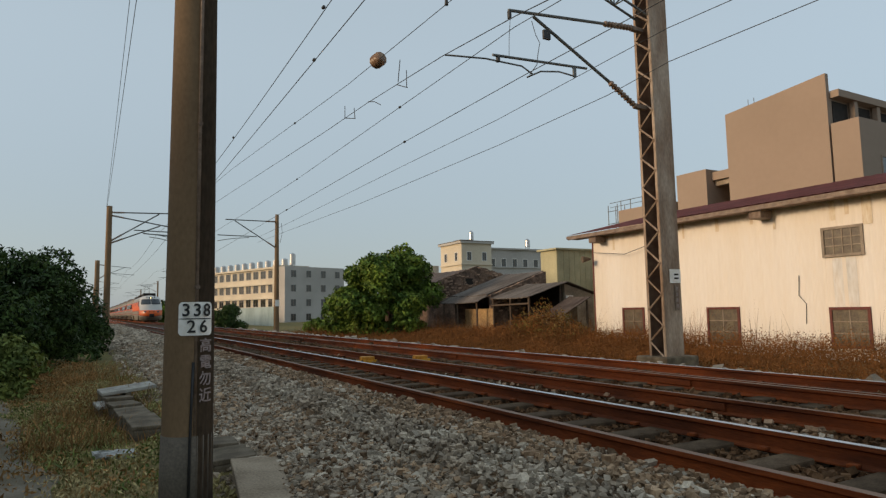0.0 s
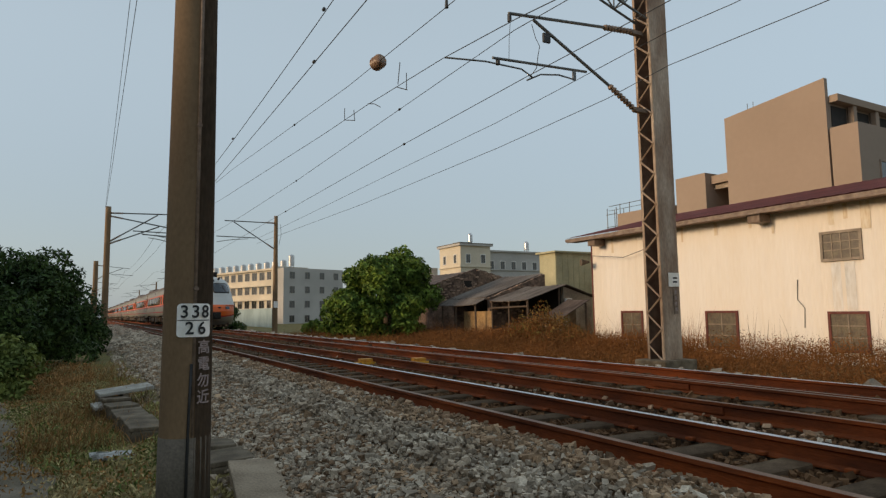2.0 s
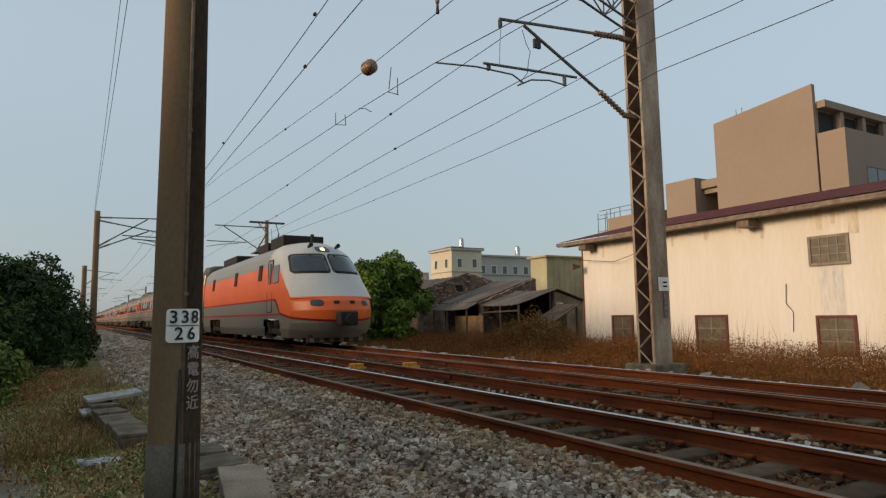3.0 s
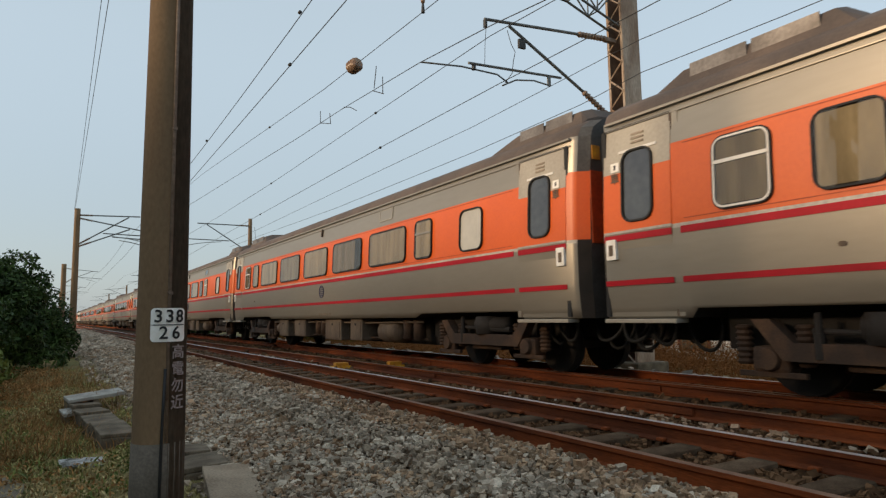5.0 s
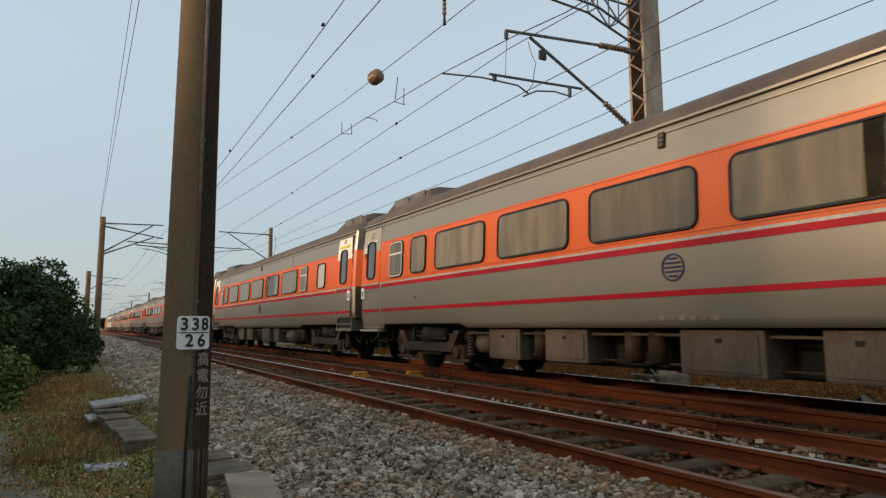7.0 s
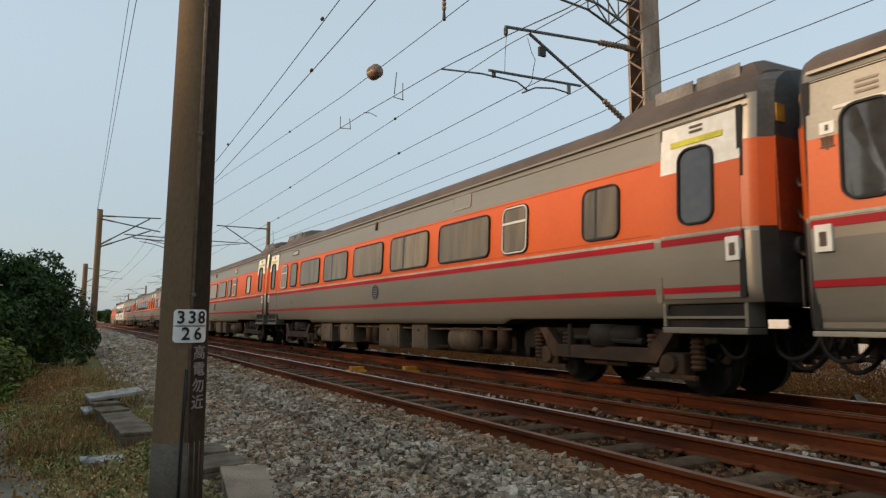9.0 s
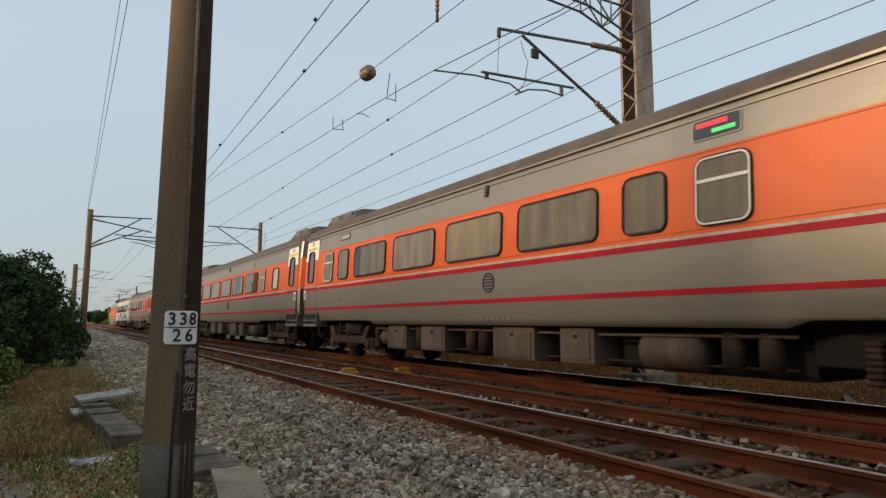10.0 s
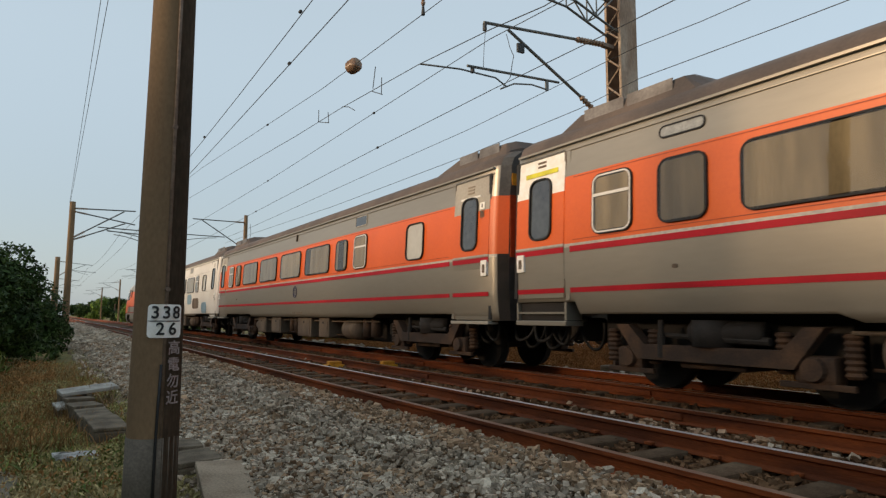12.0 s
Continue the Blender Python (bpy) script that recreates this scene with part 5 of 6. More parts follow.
    part("bulb", on_nose(-0.08, 0.08, 3.33, 3.45, 0.05, 0.04), M["lamp_glow"], hl, "glowing lamp")
    part("coupler", rod(boxm((-0.3, -0.35, 0.7), (0.3, 0.15, 1.15), 0.06), (0, -0.5, 0.9), (0, 0.2, 0.9), 0.16, seg=12), M["under"], e, "black automatic coupler")
    part("snow_plough", boxm((-1.0, 0.75, 0.14), (1.0, 1.0, 0.42), 0.03), M["bogie"], e)
    for i in range(6):
        part("hazard_bar", boxm((-0.95 + 0.34 * i, 0.735, 0.17), (-0.8 + 0.34 * i, 0.748, 0.3)), M["mud"], e)
    for y0, y1, h in ((4.4, 6.2, 4.12), (6.6, 8.2, 4.05), (12.4, 15.6, 4.05)):
        part("roof_box", boxm((-0.8, y0, 3.7), (0.8, y1, h), 0.04), M["under"], e, "dark roof equipment box")
    part("antenna", rodm((0, 3.4, 3.7), (0, 3.4, 4.05), 0.07), M["under"], e)
    pg = part("pantograph", boxm((-0.6, 9.0, 3.95), (0.6, 10.4, 4.0)), M["steel"], e, "raised dark pantograph")
    for x in (-0.45, 0.45):
        part("lower_arm", rodm((x, 10.2, 4.0), (x * 0.6, 8.9, 4.75), 0.03), M["steel"], pg)
        part("upper_arm", rodm((x * 0.6, 8.9, 4.75), (x * 0.9, 9.9, 5.35), 0.022), M["steel"], pg)
        part("foot", rodm((x, 9.2, 3.7), (x, 9.2, 3.96), 0.06), M["porcelain"], pg)
    part("collector", boxm((-0.8, 9.8, 5.35), (0.8, 10.05, 5.42), 0.02), M["steel"], pg)
    bogie(e, 3.4)
    bogie(e, 14.15)
    for y0, y1 in ((6.0, 8.0), (8.6, 11.6)):
        part("equipment_box", boxm((-1.3, y0, 0.3), (1.3, y1, 0.5), 0.03), M["boxes"], e)
    return e


M["mud"] = mat("patched_mud_wall", (0.3, 0.2, 0.12), 0.95, second=(0.17, 0.11, 0.07), scale=1.5, fine=14, bump=0.4)
M["grey_nose"] = mat("pale_grey_nose", (0.5, 0.49, 0.46), 0.4, second=(0.44, 0.43, 0.4), scale=0.7, fine=20, bump=0.01, mix=0.15)
M["screen"] = mat("windscreen_glass", (0.03, 0.04, 0.05), 0.08, scale=1, fine=5, bump=0.0, spec=0.5)
glow = bpy.data.materials.new("lamp_glow")
glow.use_nodes = True
glow.node_tree.nodes["Principled BSDF"].inputs["Emission Color"].default_value = (1, 0.75, 0.2, 1)
glow.node_tree.nodes["Principled BSDF"].inputs["Emission Strength"].default_value = 2.5
M["lamp_glow"] = glow
front = power_car()
cars.append((front, REAR - 17.8, 0))
rear = copy_thing(front, pose(CX, REAR + 240 + 17.8, 0, 0, 0, 180))
tagged(rear, "grey and orange rear power car pushing the train")
cars.append((rear, REAR + 240 + 17.8, 180))


# ---- vegetation ----
def leaves(name, blobs, n, size, material, parent, zmin=-9):
    """A crown of many small leaves over several lobes, thinner towards the inside."""
    bl = np.array(blobs, float)          # x, y, z, rx, rz
    w = bl[:, 3] ** 2
    k = rng.choice(len(bl), n, p=w / w.sum())
    d = rng.normal(size=(n, 3))
    d /= np.linalg.norm(d, axis=1)[:, None]
    lump = 1 + 0.26 * np.sin(5 * d[:, 0] + 3 * k) * np.cos(4 * d[:, 2] + k) + 0.1 * np.sin(11 * d[:, 1] + 7 * d[:, 2])
    rad = rng.uniform(0.35, 1.0, n) ** 0.4 * lump * rng.uniform(0.93, 1.06, n)
    c = bl[k, :3] + d * rad[:, None] * np.stack([bl[k, 3], bl[k, 3], bl[k, 4]], 1)
    ok = c[:, 2] > zmin
    c, d = c[ok], d[ok]
    n = len(c)
    nrm = d * 0.7 + rng.normal(0, 0.6, (n, 3)) + np.array([0, 0, 0.35])
    nrm /= np.linalg.norm(nrm, axis=1)[:, None]
    t = np.cross(nrm, rng.normal(size=(n, 3)))
    t /= np.linalg.norm(t, axis=1)[:, None]
    b = np.cross(nrm, t)
    s = size * rng.uniform(0.6, 1.3, n)[:, None]
    droop = -0.25 * s * np.array([0, 0, 1])
    v = np.stack([c - t * s, c + b * s * 0.42 , c + t * s + droop, c - b * s * 0.42], 1).reshape(-1, 3)
    f = np.arange(n * 4).reshape(-1, 4)
    return raw(name, v.tolist(), f.tolist(), material, parent)


def trunk(parent, pts, r):
    bm = bmesh.new()
    for i, (a, b) in enumerate(zip(pts, pts[1:])):
        rod(bm, a, b, r * (1 - 0.6 * i / len(pts)), r * (1 - 0.6 * (i + 1) / len(pts)), 8)
    return part("trunk", bm, M["bark"], parent, smooth=True)


def tree(name, x, y, zb, blobs, n, size, leaf, label):
    e = empty(name, pose(x, y, zb), label, "tree" if name == "tree" else "bush")
    top = max(b[2] for b in blobs)
    trunk(e, [(0, 0, -0.1), (0.1, 0.05, top * 0.35), (0.0, 0.1, top * 0.7), (0.15, 0.1, top)], 0.04 * top + 0.04)
    for b in blobs[:7]:
        part("limb", rodm((0.05, 0.05, top * 0.3), (b[0] * 0.8, b[1] * 0.8, b[2]), 0.05, 0.02, 6), M["bark"], e)
    leaves("crown", blobs, n, size, M[leaf], e, 0.0)
    return e


def lobes(n, rx, ry, z0, z1, r, seed):
    g = np.random.default_rng(seed)
    out = []
    for i in range(n):
        u = g.uniform(0, 1)
        z = z0 + (z1 - z0) * u
        s = math.sqrt(max(0.08, 1 - (u - 0.25) ** 2 / 0.75))
        a = g.uniform(0, 2 * math.pi)
        q = g.uniform(0.3, 1.0)
        rr = r * g.uniform(0.7, 1.25)
        out.append((rx * s * q * math.cos(a), ry * s * q * math.sin(a), z, rr, rr * 0.8))
    return out


tree("tree", 16.6, 37.0, -0.85, lobes(52, 4.2, 3.3, 0.5, 4.7, 0.85, 3) + [(1.0, 0, 5.35, 0.85, 0.75), (0.3, 0, 4.7, 1.0, 0.8), (1.7, -0.3, 4.7, 0.8, 0.7), (-2.4, 0, 4.1, 0.55, 0.6), (-1.3, 0, 4.5, 0.6, 0.6), (2.6, 0, 4.2, 0.6, 0.6)], 46000, 0.155, "leaf", "broad bushy green tree beside the far track")
tree("bush", -3.6, 20.5, -0.75, lobes(26, 1.9, 2.5, 0.2, 3.6, 0.95, 5), 26000, 0.085, "leaf_dark", "dense dark green bush on the verge")
tree("bush", -1.7, 26.0, -0.75, lobes(24, 1.6, 2.8, 0.2, 3.4, 0.9, 6), 22000, 0.09, "leaf_dark", "dense dark green bush on the verge")
tree("bush", -0.45, 33.0, -0.75, lobes(18, 1.1, 3.5, 0.2, 2.2, 0.75, 7), 11000, 0.09, "leaf_dark", "low dark green bush below the pole")
tree("bush", -6.5, 18.0, -0.75, lobes(20, 2.0, 2.4, 0.3, 3.8, 1.0, 8), 10000, 0.1, "leaf_dark", "dense dark green bush on the verge")
tree("bush", -1.75, 15.6, -0.75, lobes(10, 0.85, 0.7, 0.2, 1.05, 0.42, 9), 6000, 0.07, "leaf_pale", "low yellow-green shrub beside the dry grass")
# unseen trees added out of view to shade the train and track
for i in range(15):
    tree("tree", -12 - 0.4 * (i % 2), 35 + 4.4 * i, -0.75, lobes(26, 2.3, 3.0, 0.4, 6.2 + 0.2 * (i % 2), 1.3, 130 + i), 8000, 0.34, "leaf_dark", "unseen dark green tree added to shade the train")
for i, (x, y, h) in enumerate(((-12, 31, 6.2), (-12.4, 27, 6.3), (-12, 23, 6.2), (-12.4, 19, 6.3), (-12, 15, 6.2), (-12.4, 11, 6.3), (-12, 7, 6.2), (-12.4, 3, 6.3), (-12, -1, 6.2), (-12.4, -5, 6.3), (-12, -9, 6.2))):
    tree("tree", x, y, -0.75, lobes(46, 1.6, 2.7, 0.4, h - 0.2, 1.25, 250 + i), 16000, 0.28, "leaf_dark", "unseen dark green tree added to shade the train")
tree("tree", -3.5, 60.0, -0.9, lobes(16, 3.0, 8.0, 0.8, 3.2, 1.4, 10), 9000, 0.2, "leaf_dark", "dark green trees along the verge in the distance")
for i, (x, y, h, w) in enumerate(((17, 150, 5.0, 3.5), (15, 185, 5.5, 4.0), (14.5, 225, 6.0, 4.0), (13, 270, 6.5, 4.5), (-7, 150, 4.5, 4.0), (-6, 200, 5.5, 4.5), (-6, 260, 6.5, 5.0), (-4, 340, 7.5, 6.0))):
    tree("tree", x, y, -1.0, lobes(14, w, 6.0, 0.8, h, 1.6, 80 + i), 3500, 0.42, "leaf_dark" if i % 2 else "leaf", "distant green trees along the railway")
for i in range(9):
    tree("tree", -70 + 18 * i, 455 + 10 * (i % 3), -1.0, lobes(12, 9.0, 6.0, 1.0, 8.0, 3.2, 100 + i), 2500, 0.9, "leaf_dark", "far dark green trees beyond the end of the line")
tree("bush", 13.2, 70.0, -0.9, lobes(10, 1.6, 4.0, 0.4, 2.3, 0.9, 11), 6000, 0.14, "leaf_dark", "green bushes beside the far track")
tree("bush", 19.0, 60.0, -0.9, lobes(8, 1.4, 2.0, 0.2, 0.9, 0.6, 12), 5000, 0.13, "leaf", "low green bushes beside the far track")


def blades(name, n, xr, yr, h, w, material, label, bend=0.4, keep=None, hvar=0.4):
    x, y = rng.uniform(*xr, n), yr[0] + (yr[1] - yr[0]) * rng.uniform(0, 1, n) ** 1.4
    if keep is not None:
        ok = keep(x, y)
        x, y = x[ok], y[ok]
    n = len(x)
    clump = 0.6 + 0.5 * np.sin(1.9 * x + 0.7 * y) * np.sin(1.3 * y - x)
    hh = h * (1 + hvar * rng.normal(size=n)).clip(0.2, 2.0) * (0.65 + 0.6 * clump.clip(0, 1))
    a = rng.uniform(0, 2 * np.pi, n)
    dx, dy = np.cos(a), np.sin(a)
    lean = rng.normal(0, bend, (n, 2)) * hh[:, None]
    z = ground_z(x, y) - 0.02
    ww = w * rng.uniform(0.6, 1.4, n)
    p0 = np.stack([x - dx * ww, y - dy * ww, z], 1)
    p1 = np.stack([x + dx * ww, y + dy * ww, z], 1)
    m0 = np.stack([x - dx * ww * 0.7 + lean[:, 0] * 0.4, y - dy * ww * 0.7 + lean[:, 1] * 0.4, z + hh * 0.6], 1)
    m1 = np.stack([x + dx * ww * 0.7 + lean[:, 0] * 0.4, y + dy * ww * 0.7 + lean[:, 1] * 0.4, z + hh * 0.6], 1)
    tp = np.stack([x + lean[:, 0], y + lean[:, 1], z + hh], 1)
    v = np.stack([p0, p1, m1, m0, tp], 1).reshape(-1, 3)
    i = (np.arange(n) * 5)[:, None]
    faces = np.concatenate([i + [0, 1, 2], i + [0, 2, 3], i + [3, 2, 4]]).tolist()
    return tagged(raw(name, v.tolist(), faces, material), label, "grass", kind="stuff")


offpath = lambda x, y: (x > path_edge(y) + rng.normal(-0.05, 0.12, len(x))) | (y > 17.4) | (x < path_edge(y) - 2.6)
blades("verge_grass", 60000, (-6, 1.2), (1.5, 24), 0.05, 0.007, M["grass"], "short patchy green and straw verge grass", 0.5, offpath)
blades("verge_weeds", 45000, (-6, 0.9), (1.5, 18), 0.05, 0.012, M["leaf_pale"], "small green weeds in patches on the verge", 0.9, lambda x, y: offpath(x, y) & (np.sin(2.3 * x + 1.1 * y) + np.sin(1.7 * y - 2.9 * x) > 0.1))
blades("dry_verge_grass", 3000, (-0.7, 1.0), (8.5, 22), 0.2, 0.005, M["dead"], "taller dry straw grass on the verge", 0.5)
def brush(name, n, xr, yr, tall, size, material, label, keep=None):
    """Tangled weeds: many small leaves filling the height tall(x, y)."""
    x, y = rng.uniform(*xr, n), rng.uniform(*yr, n)
    if keep is not None:
        ok = keep(x, y)
        x, y = x[ok], y[ok]
    n = len(x)
    z = ground_z(x, y) + tall(x, y) * rng.uniform(0, 1, n) ** 0.75 * rng.uniform(0.75, 1.12, n)
    c = np.stack([x, y, z], 1)
    a = rng.normal(size=(n, 3))
    a[:, 2] += 0.8
    a /= np.linalg.norm(a, axis=1)[:, None]
    b = np.cross(a, rng.normal(size=(n, 3)))
    b /= np.linalg.norm(b, axis=1)[:, None]
    s = (size * rng.uniform(0.6, 1.5, n))[:, None]
    v = np.stack([c - a * s, c + b * s * 0.35, c + a * s, c - b * s * 0.35], 1).reshape(-1, 3)
    faces = (np.arange(n) * 4)[:, None] + np.arange(4)
    return tagged(raw(name, v.tolist(), faces.tolist(), material), label, "weeds", kind="stuff")


def heap(x, y):
    """Height of the tangled weeds: a ridge along the far track with one tall heap."""
    top = np.interp(y, [14, 17, 18.6, 19.6, 20.8, 22.6, 24.2, 26, 30, 34, 40], [0.5, 1.0, 0.85, 0.95, 1.6, 2.1, 1.45, 1.1, 0.95, 0.75, 0.5])
    side = np.exp(-((x - 17.5) / 1.5) ** 2)
    lump = 0.88 + 0.14 * np.sin(2.7 * y + x) + 0.1 * np.sin(6.1 * y - 3 * x)
    return top * (0.3 + 0.7 * side) * lump


low_heap = lambda x, y: np.clip(0.28 + 0.09 * (x - 12.3) + 0.1 * np.sin(1.9 * y + x) + 0.08 * np.sin(4.3 * y - 2 * x), 0.15, 0.95)
brush("dry_weeds", 190000, (11.6, 20.5), (-1, 46), low_heap, 0.034, M["straw"], "rust-brown dry weeds beyond the far track", lambda x, y: (x > 12.3) | (y > 12))
brush("wall_weeds", 24000, (19.8, 21.7), (-3, 24), lambda x, y: 0.85 + 0.4 * np.sin(1.3 * y) * np.sin(2.9 * y + 1), 0.035, M["wall_weed"], "dark seedy weeds against the shed wall", lambda x, y: np.sin(5.3 * y + 2 * x) + np.sin(2.1 * y) > rng.uniform(-1.6, 1.4, len(x)))
blades("dry_reeds", 7000, (12.3, 20), (-1, 46), 0.6, 0.005, M["straw"], "thin dry stems among the weeds", 0.25)
blades("seed_stalks", 1300, (19.5, 21.6), (-3, 24), 0.95, 0.006, M["wall_weed"], "dark seed-headed stalks against the shed wall", 0.15)
clumps = lambda x, y: np.clip(0.05 + 0.07 * np.sin(1.7 * x + 0.9 * y) * np.sin(1.3 * y - 2.1 * x) + 0.05 * np.sin(5.1 * x) * np.sin(4.3 * y), 0.01, 0.2)
brush("verge_herbs", 70000, (-4.5, 1.1), (2.5, 17), clumps, 0.024, M["grass"], "low yellow-green herbs in clumps on the verge", offpath)
brush("green_herbs", 34000, (-4.5, 0.9), (2.5, 15), lambda x, y: clumps(x, y) * 1.25, 0.026, M["leaf_pale"], "low green herbs in patches on the verge", lambda x, y: offpath(x, y) & (np.sin(1.9 * x + 0.8 * y) + np.sin(1.4 * y - 2.5 * x) > rng.uniform(-0.6, 1.2, len(x))))
brush("dry_patch", 11000, (-1.3, 0.6), (6.0, 19), lambda x, y: clumps(x, y) * 1.5 + 0.03, 0.026, M["dead"], "dead rusty-brown weeds beside the trough", lambda x, y: np.sin(1.1 * y + 2.2 * x) + np.sin(0.7 * y - 3 * x) > rng.uniform(-1.2, 1.2, len(x)))
brush("bush_foot_grass", 16000, (-2.6, 0.2), (15, 24), lambda x, y: 0.18 + 0.1 * np.sin(3 * x + y), 0.035, M["dead"], "dry orange grass at the foot of the bushes", lambda x, y: (x + 2.6) / 2.8 + 0.25 * np.sin(2 * y) < rng.uniform(0.1, 1.0, len(x)))
brush("tangled_weeds", 120000, (15.2, 19.6), (14, 38), heap, 0.04, M["straw"], "low tangled rust-brown weeds beyond the tracks")
brush("green_weeds", 30000, (16.0, 19.2), (19.8, 27), lambda x, y: heap(x, y) * 1.02, 0.06, M["weed_green"], "dull olive weeds heaped among the dry ones", lambda x, y: np.hypot((x - 17.7) / 1.3, (y - 22.2) / 2.6) < rng.uniform(0.2, 1.1, len(x)))
blades("dry_stems", 2600, (16.4, 18.8), (15, 33), 1.0, 0.006, M["straw"], "thin dry stems standing out of the weeds", 0.3)


# ---- concrete cable trough beside the pole ----
def trough_block(x, y, rz, L, label, z=-0.7, h=0.25, w=0.36, m="cement"):
    e = empty("trough_block", pose(x, y, z, rng.normal(0, 1.5), rng.normal(0, 2), rz + rng.normal(0, 2)), label, "concrete block", "cable trough blocks")
    part("channel", boxm((-w / 2, -L / 2, -0.1), (w / 2, L / 2, h), 0.02), M[m], e)
    part("cover_slab", boxm((-w / 2 - 0.02, -L / 2 + 0.01, h + 0.002), (w / 2 + 0.02, L / 2 - 0.01, h + 0.05), 0.012), M[m], e)


for x, y, rz, L in ((0.44, 12.0, 6, 0.9), (0.51, 11.05, 5, 0.9), (0.58, 10.1, 5, 0.9), (0.65, 9.15, 4, 0.9), (1.22, 7.15, -8, 0.6), (1.27, 6.5, -6, 0.6)):
    trough_block(x, y, rz, L, "weathered grey concrete cable trough block beside the pole")
M["slab"] = mat("pale_worn_concrete", (0.36, 0.285, 0.205), 0.9, second=(0.24, 0.185, 0.13), scale=3, fine=50, bump=0.5, spec=0.15)
trough_block(1.23, 5.2, -3, 1.55, "large pale worn concrete slab beside the pole", m="slab")
slab = empty("broken_slab", pose(0.55, 12.4, -0.46, 3, -5, 8), "pale broken concrete slab on uprights with tangled dry stems", "slab")
part("top_slab", boxm((-0.35, -0.25, 0.1), (0.5, 0.25, 0.16), 0.015), M["pale"], slab)
for x in (-0.3, 0.05):
    part("upright", boxm((x - 0.04, -0.25, -0.25), (x + 0.04, 0.25, 0.098)), M["cement"], slab)
part("front_slab", boxm((-0.5, -0.8, 0.0), (0.02, -0.3, 0.05), 0.012), M["pale"], slab)
for x in (-0.46, -0.04):
    part("upright", boxm((x - 0.03, -0.78, -0.3), (x + 0.03, -0.32, -0.002)), M["cement"], slab)
bm = bmesh.new()
for i in range(60):
    a = Vector((0.2 + rng.uniform(0, 0.6), rng.uniform(-0.5, 0.2), -0.25))
    rod(bm, a, a + Vector((rng.normal(0, 0.15), rng.normal(0, 0.15), rng.uniform(0.15, 0.5))), 0.008, 0.004, 4)
part("dry_stems", bm, M["seed"], slab)
bm = boxm((-0.2, -0.09, 0), (0.2, 0.09, 0.04))
bmesh.ops.subdivide_edges(bm, edges=bm.edges[:], cuts=4, use_grid_fill=True)
for v in bm.verts:
    v.co += Vector((rng.normal(0, 0.012), rng.normal(0, 0.02), rng.normal(0, 0.014) + 0.02))
litter = part("litter", bm, M["fence_grey"])
litter.matrix_world = pose(0.3, 7.9, -0.6, 4, 6, 25)
tagged(litter, "crumpled pale plastic sheet on the grass", "litter")


# ---- buildings ----
def hole_window(e, corner, u, n, a0, a1, z0, z1, fr="wood", glass="dark_glass", bars=(2, 2), grille=False):
    """A recessed window with frame, panes and bars on a wall: u runs along the wall, n out of it."""
    c, u, n = Vector(corner), Vector(u), Vector(n)
    m = Matrix((( u.x, n.x, 0, c.x), (u.y, n.y, 0, c.y), (0, 0, 1, 0), (0, 0, 0, 1)))
    w = part("window", boxm((a0, -0.02, z0), (a1, 0.006, z1)), M[glass], e)
    w.matrix_local = m
    t = 0.09
    for lo, hi in (((a0 - t, -0.02, z0 - t), (a0, 0.05, z1 + t)), ((a1, -0.02, z0 - t), (a1 + t, 0.05, z1 + t)), ((a0, -0.02, z1), (a1, 0.05, z1 + t)), ((a0, -0.02, z0 - t), (a1, 0.07, z0))):
        part("frame", boxm(lo, hi), M[fr], w)
    for i in range(1, bars[0]):
        a = a0 + (a1 - a0) * i / bars[0]
        part("bar", boxm((a - 0.018, 0.008, z0), (a + 0.018, 0.03, z1)), M["grille"], w)
    for i in range(1, bars[1]):
        z = z0 + (z1 - z0) * i / bars[1]
        part("bar", boxm((a0, 0.01, z - 0.018), (a1, 0.034, z + 0.018)), M["grille"], w)
    return w


